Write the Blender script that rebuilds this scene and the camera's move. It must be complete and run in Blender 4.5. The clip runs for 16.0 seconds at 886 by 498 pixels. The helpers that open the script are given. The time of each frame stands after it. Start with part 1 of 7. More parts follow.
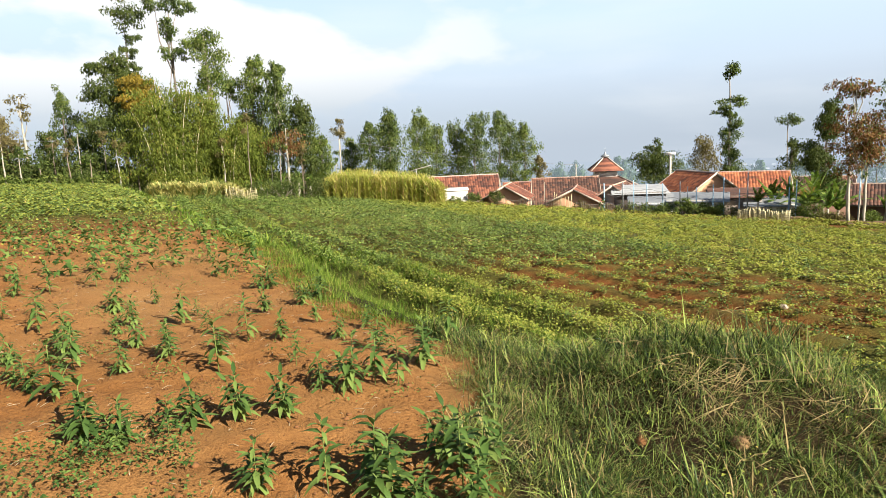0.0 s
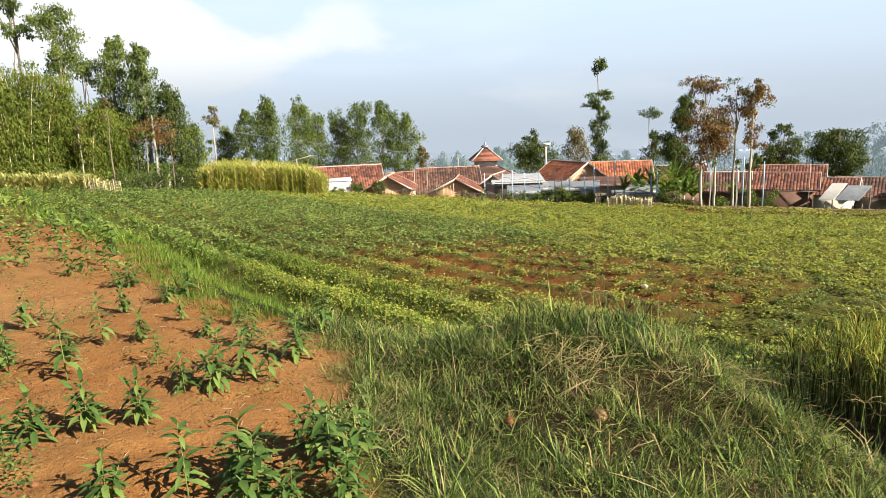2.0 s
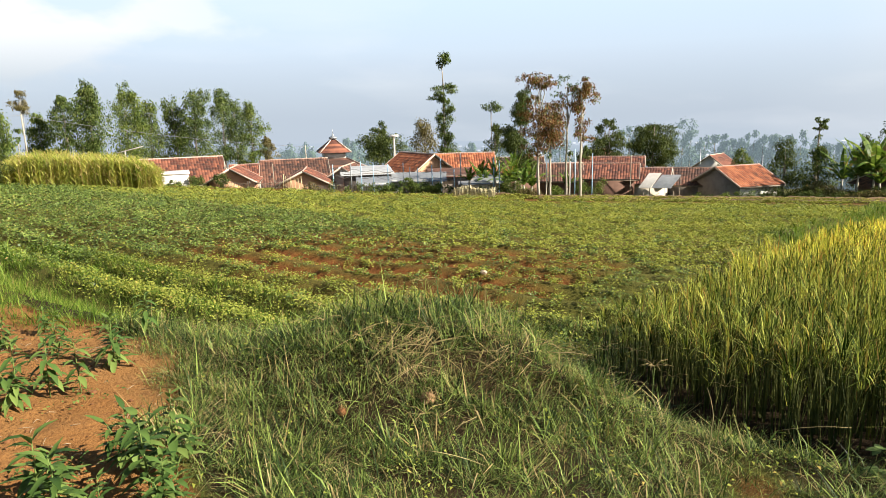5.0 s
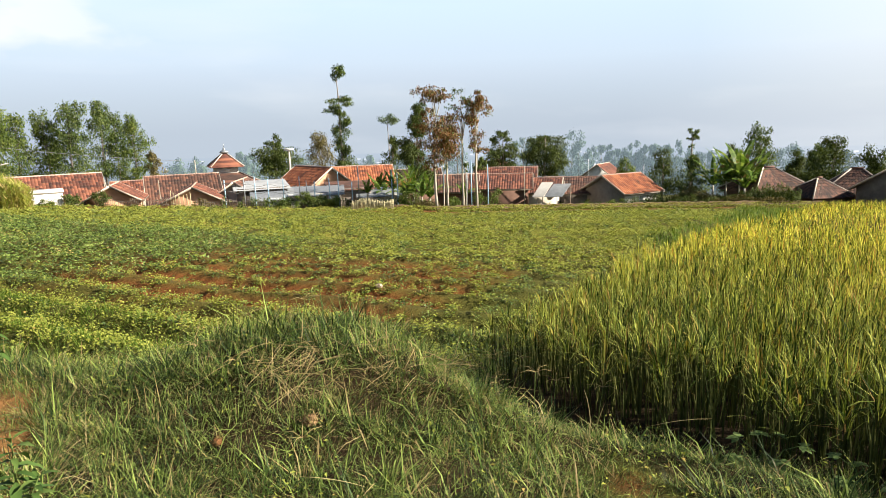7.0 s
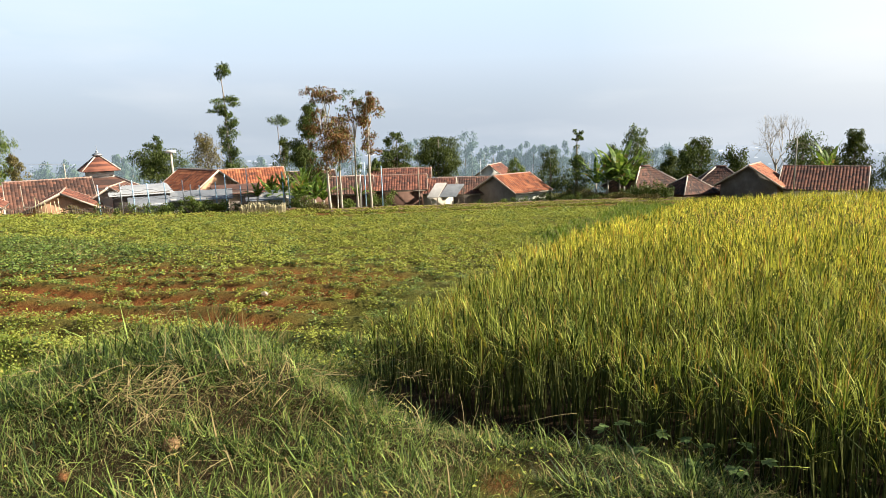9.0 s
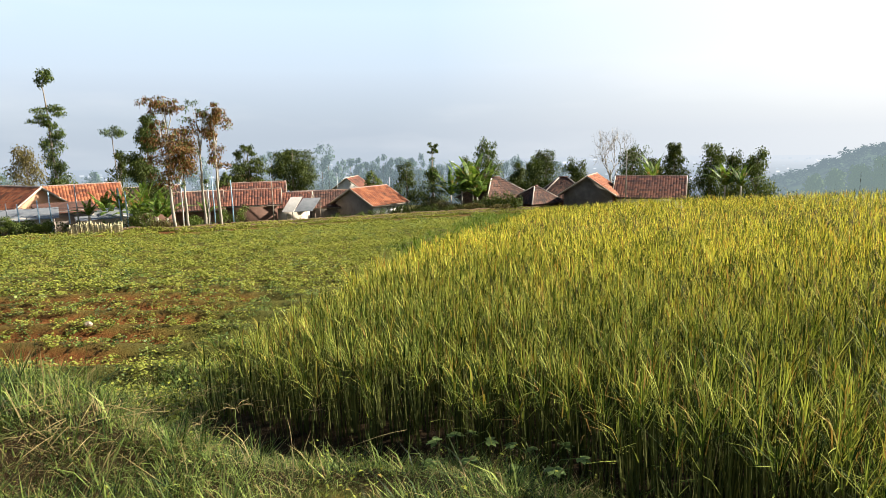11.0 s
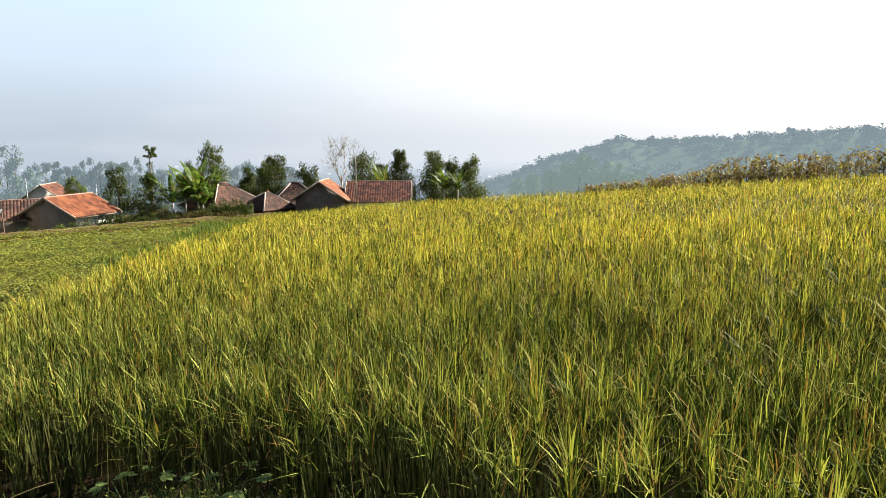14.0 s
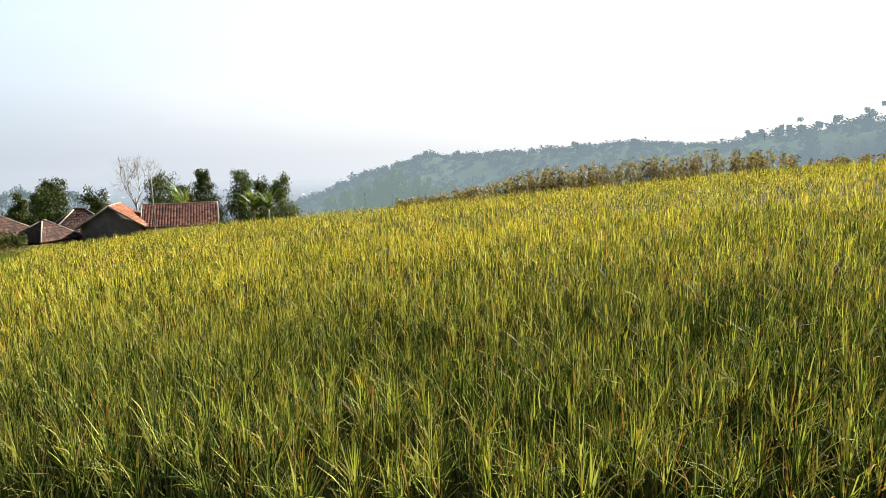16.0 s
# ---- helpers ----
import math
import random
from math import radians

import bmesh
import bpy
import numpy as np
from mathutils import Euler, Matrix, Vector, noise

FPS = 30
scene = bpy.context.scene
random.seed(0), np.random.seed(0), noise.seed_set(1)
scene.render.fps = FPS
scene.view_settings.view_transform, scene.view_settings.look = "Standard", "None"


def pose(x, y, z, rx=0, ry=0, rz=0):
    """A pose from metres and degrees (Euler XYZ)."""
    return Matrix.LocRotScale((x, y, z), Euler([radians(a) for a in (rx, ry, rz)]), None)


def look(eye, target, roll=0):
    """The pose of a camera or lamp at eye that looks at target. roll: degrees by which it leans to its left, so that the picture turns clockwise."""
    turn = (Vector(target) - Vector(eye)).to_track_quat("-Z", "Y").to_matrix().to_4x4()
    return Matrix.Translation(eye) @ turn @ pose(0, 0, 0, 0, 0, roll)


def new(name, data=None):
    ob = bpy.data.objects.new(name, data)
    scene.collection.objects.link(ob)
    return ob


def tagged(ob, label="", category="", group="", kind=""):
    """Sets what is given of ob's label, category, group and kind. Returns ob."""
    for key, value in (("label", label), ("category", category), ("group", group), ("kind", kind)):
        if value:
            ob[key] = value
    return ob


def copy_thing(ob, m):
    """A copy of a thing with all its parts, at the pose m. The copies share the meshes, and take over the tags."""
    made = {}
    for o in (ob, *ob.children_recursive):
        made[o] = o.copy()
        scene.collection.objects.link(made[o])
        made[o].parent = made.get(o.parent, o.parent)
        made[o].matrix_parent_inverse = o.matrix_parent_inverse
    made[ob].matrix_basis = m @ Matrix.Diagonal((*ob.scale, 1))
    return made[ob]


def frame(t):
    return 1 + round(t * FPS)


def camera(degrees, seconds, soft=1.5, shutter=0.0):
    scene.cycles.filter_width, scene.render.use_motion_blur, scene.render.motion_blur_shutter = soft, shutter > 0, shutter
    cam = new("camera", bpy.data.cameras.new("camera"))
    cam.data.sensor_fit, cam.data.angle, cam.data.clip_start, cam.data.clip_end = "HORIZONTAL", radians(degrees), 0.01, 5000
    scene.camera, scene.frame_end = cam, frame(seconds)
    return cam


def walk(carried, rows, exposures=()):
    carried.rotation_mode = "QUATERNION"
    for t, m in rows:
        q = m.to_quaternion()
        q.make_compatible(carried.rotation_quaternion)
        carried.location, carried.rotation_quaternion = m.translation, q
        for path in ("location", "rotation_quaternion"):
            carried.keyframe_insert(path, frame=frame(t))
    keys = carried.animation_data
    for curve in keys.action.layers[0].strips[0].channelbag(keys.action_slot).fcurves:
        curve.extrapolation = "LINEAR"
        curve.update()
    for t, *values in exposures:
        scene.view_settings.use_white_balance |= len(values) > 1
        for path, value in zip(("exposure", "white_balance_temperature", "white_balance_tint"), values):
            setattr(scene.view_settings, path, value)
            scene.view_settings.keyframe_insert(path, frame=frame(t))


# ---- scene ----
# camera: seconds, metres, degrees
cam = camera(70.4, 16.0, soft=0.8)
PATH = [
    (0.0, 0.000, 0.000, 1.600, 80.64, 2.50, -0.23),
    (0.5, 0.028, 0.011, 1.594, 80.04, 2.44, -3.31),
    (1.0, 0.052, 0.016, 1.586, 79.76, 2.36, -5.56),
    (1.5, 0.079, 0.022, 1.583, 79.53, 2.15, -8.30),
    (2.0, 0.103, 0.022, 1.581, 79.34, 2.11, -10.69),
    (2.5, 0.124, 0.008, 1.570, 79.16, 1.90, -13.62),
    (3.0, 0.141, -0.007, 1.573, 78.53, 1.48, -15.97),
    (3.5, 0.164, -0.022, 1.577, 78.41, 1.45, -18.63),
    (4.0, 0.187, -0.035, 1.576, 78.34, 1.40, -20.26),
    (6.5, 0.345, -0.075, 1.577, 78.67, 1.64, -31.05),
    (7.0, 0.382, -0.084, 1.579, 79.04, 1.66, -33.24),
    (7.5, 0.423, -0.095, 1.584, 78.83, 1.33, -36.07),
    (8.0, 0.462, -0.110, 1.590, 78.88, 1.34, -38.11),
    (8.5, 0.500, -0.127, 1.595, 78.84, 1.52, -40.14),
    (11.0, 0.716, -0.276, 1.617, 79.67, 1.34, -55.43),
    (11.5, 0.763, -0.315, 1.623, 79.81, 1.31, -58.78),
    (12.0, 0.810, -0.362, 1.624, 79.86, 1.05, -62.58),
    (12.5, 0.849, -0.408, 1.621, 79.76, 1.08, -65.71),
    (13.0, 0.888, -0.461, 1.619, 79.85, 0.83, -69.97),
    (13.5, 0.916, -0.515, 1.610, 79.80, 0.50, -74.07),
    (14.0, 0.943, -0.556, 1.605, 79.87, 0.06, -79.07),
    (14.5, 0.961, -0.599, 1.604, 80.38, 0.00, -83.21),
    (15.0, 0.990, -0.646, 1.608, 80.60, 0.39, -88.05),
    (15.5, 0.999, -0.691, 1.607, 80.86, 0.77, -91.60),
    (16.0, 0.990, -0.733, 1.605, 81.19, 0.93, -95.88),
]
walk(cam, [(t, pose(x, y, z, rx, ry, rz)) for t, x, y, z, rx, ry, rz in PATH], [(0.0, 1.6), (16.0, 1.6)])

# ---- light: morning sun behind the viewer's right shoulder, hazy sky ----
SUN_AZ, SUN_EL = 133.0, 31.0
sun = new("sun", bpy.data.lights.new("sun", "SUN"))
sun.data.energy, sun.data.angle, sun.data.color = 5.0, radians(0.6), (1.0, 0.93, 0.80)
to_sun = Vector((math.sin(radians(SUN_AZ)) * math.cos(radians(SUN_EL)), math.cos(radians(SUN_AZ)) * math.cos(radians(SUN_EL)), math.sin(radians(SUN_EL))))
sun.matrix_world = look(to_sun * 50, (0, 0, 0))


class Nodes:
    """Short hand for building a node tree."""

    def __init__(self, tree):
        self.tree = tree
        tree.nodes.clear()

    def add(self, kind, props=None, **inputs):
        node = self.tree.nodes.new(kind)
        props = props or {}
        if "data_type" in props:
            node.data_type, node.blend_type = props["data_type"], props["blend_type"]
        if "operation" in props:
            node.operation = props["operation"]
        if "use_clamp" in props:
            node.use_clamp = props["use_clamp"]
        if "attribute_name" in props:
            node.attribute_name = props["attribute_name"]
        for key, value in inputs.items():
            slot = node.inputs[int(key[1:])] if key[0] == "i" and key[1:].isdigit() else node.inputs[key.replace("_", " ")]
            if isinstance(value, bpy.types.NodeSocket):
                self.tree.links.new(value, slot)
            else:
                slot.default_value = value
        return node

    def mix(self, fac, a, b, blend="MIX"):
        node = self.add("ShaderNodeMix", {"data_type": "RGBA", "blend_type": blend}, i0=fac, i6=a, i7=b)
        return node.outputs[2]

    def math(self, op, a, b=0.0, c=0.0, clamp=False):
        return self.add("ShaderNodeMath", {"operation": op, "use_clamp": clamp}, i0=a, i1=b, i2=c).outputs[0]

    def noise(self, vector, scale, detail=4.0, rough=0.55):
        return self.add("ShaderNodeTexNoise", None, Vector=vector, Scale=scale, Detail=detail, Roughness=rough).outputs[0]

    def ramp(self, fac, *stops):
        node = self.add("ShaderNodeValToRGB", None, Fac=fac)
        while len(node.color_ramp.elements) < len(stops):
            node.color_ramp.elements.new(0.5)
        for element, (place, colour) in zip(node.color_ramp.elements, stops):
            element.position, element.color = place, (*colour[:3], 1.0) if not isinstance(colour, float) else (colour, colour, colour, 1.0)
        return node.outputs[0]

    def span(self, value, a, b, c=0.0, d=1.0):
        return self.add("ShaderNodeMapRange", None, i0=value, i1=a, i2=b, i3=c, i4=d).outputs[0]


world = bpy.data.worlds.new("sky")
scene.world = world
world.use_nodes = True
n = Nodes(world.node_tree)
sky = n.add("ShaderNodeTexSky")
sky.sky_type, sky.sun_disc, sky.sun_elevation, sky.sun_rotation = "NISHITA", False, radians(SUN_EL), radians(SUN_AZ)
sky.air_density, sky.dust_density, sky.altitude = 1.0, 3.0, 700.0
way = n.add("ShaderNodeTexCoord").outputs["Generated"]
part_xyz = n.add("ShaderNodeSeparateXYZ", None, Vector=way)
up = part_xyz.outputs[2]
# haze: pale blue-grey low down, milky white towards the sun
east = n.add("ShaderNodeVectorMath", {"operation": "DOT_PRODUCT"}, i0=way, i1=(math.sin(radians(128)), math.cos(radians(128)), 0.12)).outputs[1]
low = n.ramp(n.span(up, -0.02, 0.42), (0.0, (0.50, 0.60, 0.72)), (0.22, (0.64, 0.74, 0.87)), (0.45, (0.70, 0.86, 1.0)), (1.0, (0.44, 0.70, 0.97)))
white = n.mix(n.span(east, 0.30, 0.98), low, (1.12, 1.10, 1.06, 1.0))
bluish = n.mix(n.span(up, 0.0, 0.10), n.mix(n.span(east, 0.2, 1.0), (0.52, 0.60, 0.70, 1), (0.86, 0.90, 0.95, 1)), white)
# cumulus bank over the trees, with a flat grey base
at_cloud = n.add("ShaderNodeMapping", None, Vector=way, Scale=(1.0, 1.0, 2.3)).outputs[0]
puffs = n.add("ShaderNodeTexNoise", None, Vector=at_cloud, Scale=4.2, Detail=9.0, Roughness=0.5).outputs[0]
north_west = n.add("ShaderNodeVectorMath", {"operation": "DOT_PRODUCT"}, i0=way, i1=(math.sin(radians(-42)), math.cos(radians(-42)), 0.0)).outputs[1]
swell = n.noise(way, 3.4, 2.0)
crown_top = n.math("SUBTRACT", n.math("SUBTRACT", up, n.math("MULTIPLY", n.math("SUBTRACT", swell, 0.5), 0.45)), n.span(north_west, 0.86, 1.0, 0.0, 0.05))
bank = n.math("MULTIPLY", n.span(up, 0.03, 0.10), n.span(crown_top, 0.215, 0.165))
cover = n.math("MULTIPLY", bank, n.span(north_west, 0.55, 0.92))
cover = n.math("ADD", n.math("MULTIPLY", cover, 0.30), puffs)
cover = n.math("MULTIPLY", n.span(cover, 0.57, 0.68), n.span(north_west, 0.5, 0.85))
cloud = n.mix(n.span(up, 0.06, 0.125), (0.62, 0.68, 0.75, 1), (1.0, 1.0, 1.0, 1))
wisps = n.span(n.add("ShaderNodeTexNoise", None, Vector=n.add("ShaderNodeMapping", None, Vector=way, Scale=(1.0, 1.0, 5.0)).outputs[0], Scale=2.2, Detail=6.0).outputs[0], 0.5, 0.75, 0.0, 0.35)
air = n.mix(wisps, bluish, (0.95, 0.97, 1.0, 1))
zenith = n.mix(n.span(up, 0.25, 0.46), (1, 1, 1, 1), (0.09, 0.13, 0.20, 1))
air = n.mix(1.0, air, zenith, "MULTIPLY")
air = n.mix(n.math("MULTIPLY", cover, n.span(up, 0.02, 0.07)), air, cloud)
glow = n.add("ShaderNodeBackground", None, Color=air, Strength=0.39)
clear = n.add("ShaderNodeBackground", None, Color=sky.outputs[0], Strength=0.036)
both = n.add("ShaderNodeMixShader", None, Fac=0.86, i1=clear.outputs[0], i2=glow.outputs[0])
n.add("ShaderNodeOutputWorld", None, Surface=both.outputs[0])

# ---- materials ----


def material(name):
    m = bpy.data.materials.new(name)
    m.use_nodes = True
    return m, Nodes(m.node_tree)


def finish(nodes, shader):
    nodes.add("ShaderNodeOutputMaterial", None, Surface=shader)


def leaf_material(name, dark, mid, light, glow=0.35, rough=0.55, patch=0.0, patch_colour=(0.3, 0.22, 0.05), patch_scale=0.5, ripe_bright=0.0, spread=0.7, gloss=0.08):
    """Foliage: each leaf has its own tone, with light passing through it."""
    m, k = material(name)
    rnd = k.add("ShaderNodeNewGeometry").outputs["Random Per Island"]
    where = k.add("ShaderNodeTexCoord").outputs["Object"]
    drift = k.noise(where, patch_scale, 3.0)
    tone = k.math("ADD", k.math("MULTIPLY", rnd, spread), k.math("MULTIPLY", k.math("SUBTRACT", drift, 0.35 + 0.5 * (spread - 0.7)), 1.0), clamp=True)
    colour = k.ramp(tone, (0.0, dark), (0.5, mid), (1.0, light))
    if patch:
        odd = k.math("FRACT", k.math("MULTIPLY", rnd, 37.7))
        colour = k.mix(k.span(k.math("ADD", odd, k.math("MULTIPLY", drift, 0.5)), 1.25 - patch, 1.3 - patch), colour, (*patch_colour, 1))
    # Yellower with distance for ripeness, and brighter to paint in far backlight.
    if ripe_bright:
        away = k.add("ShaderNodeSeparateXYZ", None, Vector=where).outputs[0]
        riper_brighter = k.math("ADD", k.span(away, 4.2, 13.0, 0.0, ripe_bright), k.math("MULTIPLY", k.math("SUBTRACT", drift, 0.5), 0.5), clamp=True)
        colour = k.mix(riper_brighter, colour, k.mix(1.0, colour, (2.6, 2.15, 1.45, 1), "MULTIPLY"))
    body = k.add("ShaderNodeBsdfPrincipled", None, Base_Color=colour, Roughness=rough)
    body.inputs["Specular IOR Level"].default_value = gloss
    thin = k.add("ShaderNodeBsdfTranslucent", None, Color=k.mix(0.5, colour, k.mix(1.0, colour, (1.6, 1.5, 0.5, 1), "MULTIPLY")))
    finish(k, k.add("ShaderNodeMixShader", None, Fac=glow, i1=body.outputs[0], i2=thin.outputs[0]).outputs[0])
    return m


def plain_material(name, a, b, rough=0.8, scale=6.0, bump=0.3, bump_scale=40.0, metal=0.0, stretch=(1, 1, 1)):
    """Matt material with two scales of variation and fine relief."""
    m, k = material(name)
    where = k.add("ShaderNodeMapping", None, Vector=k.add("ShaderNodeTexCoord").outputs["Object"], Scale=stretch).outputs[0]
    rnd = k.add("ShaderNodeObjectInfo").outputs["Random"]
    fac = k.math("ADD", k.noise(where, scale, 6.0), k.math("MULTIPLY", k.math("SUBTRACT", rnd, 0.5), 0.3))
    colour = k.mix(k.span(fac, 0.3, 0.7), (*a, 1), (*b, 1))
    fine = k.noise(where, bump_scale, 4.0)
    colour = k.mix(k.span(fine, 0.35, 0.7, 0.0, 0.25), colour, k.mix(1.0, colour, (0.55, 0.5, 0.45, 1), "MULTIPLY"))
    relief = k.add("ShaderNodeBump", None, Strength=bump, Distance=0.02, Height=fine)
    finish(k, k.add("ShaderNodeBsdfPrincipled", None, Base_Color=colour, Roughness=rough, Metallic=metal, Normal=relief.outputs[0]).outputs[0])
    return m


rice_leaf = leaf_material("rice_leaf", (0.006, 0.014, 0.003), (0.060, 0.096, 0.017), (0.385, 0.415, 0.092), 0.23, 0.5, 0.10, (0.26, 0.16, 0.05), 0.8, ripe_bright=0.9, spread=1.25, gloss=0.03)
# Stem colour darkened to stand in for the shade low in the rice.
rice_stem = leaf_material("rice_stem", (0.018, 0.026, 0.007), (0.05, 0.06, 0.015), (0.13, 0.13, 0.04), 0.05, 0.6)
rice_ear = leaf_material("rice_ear", (0.130, 0.108, 0.022), (0.230, 0.187, 0.029), (0.317, 0.259, 0.050), 0.3, 0.6)
grass_leaf = leaf_material("grass_leaf", (0.010, 0.022, 0.006), (0.062, 0.10, 0.020), (0.25, 0.31, 0.075), 0.18, 0.5, 0.12, (0.28, 0.21, 0.09), 2.2, spread=1.15, gloss=0.14)
verge_leaf = leaf_material("verge_leaf", (0.028, 0.059, 0.007), (0.100, 0.160, 0.020), (0.215, 0.272, 0.048), 0.28, 0.55, 0.06, (0.239, 0.184, 0.065), 0.5, spread=1.0)
pale_corn = leaf_material("pale_corn", (0.246, 0.256, 0.071), (0.451, 0.410, 0.144), (0.615, 0.532, 0.246), 0.3, 0.6, 0.3, (0.144, 0.205, 0.051))
straw = leaf_material("straw", (0.164, 0.123, 0.049), (0.303, 0.230, 0.107), (0.443, 0.353, 0.180), 0.2, 0.6)
bean_leaf = leaf_material("bean_leaf", (0.106, 0.123, 0.022), (0.213, 0.233, 0.041), (0.302, 0.314, 0.065), 0.18, 0.5, 0.05, (0.314, 0.224, 0.067), 0.4, spread=0.6, gloss=0.05)
row_leaf = leaf_material("row_leaf", (0.025, 0.048, 0.010), (0.088, 0.131, 0.025), (0.213, 0.275, 0.062), 0.15, 0.45, 0.04, (0.325, 0.237, 0.088), 0.6, spread=1.0, gloss=0.25)
crop_leaf = leaf_material("crop_leaf", (0.026, 0.056, 0.014), (0.071, 0.122, 0.029), (0.164, 0.220, 0.056), 0.25, 0.5, spread=0.9)
crop_stem = leaf_material("crop_stem", (0.082, 0.131, 0.033), (0.131, 0.180, 0.049), (0.180, 0.197, 0.074), 0.1, 0.6)
tree_leaf = leaf_material("tree_leaf", (0.022, 0.040, 0.010), (0.067, 0.096, 0.024), (0.150, 0.176, 0.051), 0.28, 0.5, spread=0.85)
dark_leaf = leaf_material("dark_leaf", (0.022, 0.035, 0.009), (0.051, 0.070, 0.017), (0.115, 0.131, 0.035), 0.25, 0.5)
light_leaf = leaf_material("light_leaf", (0.032, 0.058, 0.013), (0.090, 0.125, 0.027), (0.186, 0.211, 0.054), 0.32, 0.5, spread=0.85)
bamboo_leaf = leaf_material("bamboo_leaf", (0.038, 0.058, 0.009), (0.099, 0.128, 0.019), (0.198, 0.214, 0.045), 0.35, 0.5, 0.06, (0.179, 0.141, 0.032))
red_leaf = leaf_material("red_leaf", (0.050, 0.028, 0.012), (0.135, 0.066, 0.026), (0.25, 0.135, 0.05), 0.25, 0.55, 0.22, (0.10, 0.12, 0.035))
gold_leaf = leaf_material("gold_leaf", (0.112, 0.096, 0.016), (0.224, 0.160, 0.024), (0.288, 0.208, 0.040), 0.35, 0.5)
dry_shrub_leaf = leaf_material("dry_shrub_leaf", (0.064, 0.052, 0.024), (0.120, 0.100, 0.040), (0.176, 0.152, 0.056), 0.3, 0.55)
banana_leaf = leaf_material("banana_leaf", (0.039, 0.076, 0.012), (0.091, 0.149, 0.027), (0.201, 0.259, 0.068), 0.35, 0.4, 0.10, (0.231, 0.173, 0.068))
corn_leaf = leaf_material("corn_leaf", (0.150, 0.203, 0.033), (0.309, 0.330, 0.064), (0.490, 0.447, 0.127), 0.35, 0.5, 0.25, (0.426, 0.330, 0.139))


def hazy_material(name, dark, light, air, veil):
    """Woods far beyond the fields, their haze painted in as glowing air colour."""
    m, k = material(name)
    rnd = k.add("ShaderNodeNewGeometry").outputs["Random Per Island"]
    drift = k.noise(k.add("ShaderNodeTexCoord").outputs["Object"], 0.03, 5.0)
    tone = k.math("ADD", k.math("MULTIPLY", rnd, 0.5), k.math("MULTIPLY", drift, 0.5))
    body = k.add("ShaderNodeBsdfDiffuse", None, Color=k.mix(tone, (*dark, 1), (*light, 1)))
    haze_glow = k.add("ShaderNodeEmission", None, Color=(*air, 1), Strength=0.555)
    finish(k, k.add("ShaderNodeMixShader", None, Fac=veil, i1=body.outputs[0], i2=haze_glow.outputs[0]).outputs[0])
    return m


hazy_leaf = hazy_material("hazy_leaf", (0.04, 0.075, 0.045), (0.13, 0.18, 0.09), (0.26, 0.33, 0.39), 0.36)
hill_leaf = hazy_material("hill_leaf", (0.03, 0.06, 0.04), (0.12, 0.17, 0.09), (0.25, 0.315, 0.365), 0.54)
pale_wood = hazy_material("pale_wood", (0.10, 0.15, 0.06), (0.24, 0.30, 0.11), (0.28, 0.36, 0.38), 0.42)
bark = plain_material("bark", (0.122, 0.091, 0.065), (0.228, 0.190, 0.144), 0.9, 5.0, 0.6, 30.0, 0.0, (1, 1, 0.25))
pale_bark = plain_material("pale_bark", (0.258, 0.228, 0.175), (0.395, 0.357, 0.289), 0.85, 4.0, 0.4, 30.0, 0.0, (1, 1, 0.25))
bamboo_cane = plain_material("bamboo_cane", (0.445, 0.376, 0.198), (0.612, 0.533, 0.316), 0.6, 8.0, 0.2, 60.0, 0.0, (1, 1, 0.1))
blue_paint = plain_material("blue_paint", (0.225, 0.370, 0.513), (0.370, 0.513, 0.636), 0.55, 6.0, 0.15, 50.0)
grey_metal = plain_material("grey_metal", (0.243, 0.258, 0.274), (0.365, 0.380, 0.395), 0.5, 5.0, 0.15, 50.0, 0.6)
sheet_iron = plain_material("sheet_iron", (0.228, 0.243, 0.258), (0.350, 0.357, 0.365), 0.55, 2.0, 0.2, 25.0, 0.2)
white_wall = plain_material("white_wall", (0.522, 0.485, 0.438), (0.665, 0.636, 0.589), 0.85, 1.2, 0.2, 20.0)
cream_wall = plain_material("cream_wall", (0.522, 0.438, 0.343), (0.684, 0.599, 0.494), 0.9, 1.5, 0.2, 20.0)
orange_wall = plain_material("orange_wall", (0.494, 0.256, 0.143), (0.627, 0.370, 0.227), 0.9, 1.5, 0.2, 20.0)
brick_wall = plain_material("brick_wall", (0.114, 0.057, 0.038), (0.182, 0.099, 0.065), 0.9, 2.0, 0.3, 14.0)
grey_wall = plain_material("grey_wall", (0.114, 0.095, 0.080), (0.205, 0.179, 0.152), 0.9, 1.5, 0.2, 20.0)
trim_board = plain_material("trim_board", (0.342, 0.273, 0.216), (0.525, 0.444, 0.364), 0.8, 3.0, 0.2, 30.0)
mortar = plain_material("mortar", (0.258, 0.152, 0.114), (0.548, 0.410, 0.320), 0.9, 7.0, 0.3, 30.0)
dark_inside = plain_material("dark_inside", (0.023, 0.021, 0.019), (0.046, 0.042, 0.038), 0.9, 3.0)
wire_steel = plain_material("wire_steel", (0.091, 0.091, 0.091), (0.152, 0.152, 0.152), 0.6, 3.0)
stone = plain_material("stone", (0.335, 0.247, 0.168), (0.494, 0.395, 0.296), 0.9, 12.0, 0.6, 60.0)
clod_earth = plain_material("clod_earth", (0.122, 0.046, 0.013), (0.220, 0.095, 0.027), 0.95, 6.0, 0.5, 60.0)
bleached = plain_material("bleached", (0.258, 0.198, 0.122), (0.395, 0.312, 0.205), 0.8, 12.0, 0.3, 60.0)


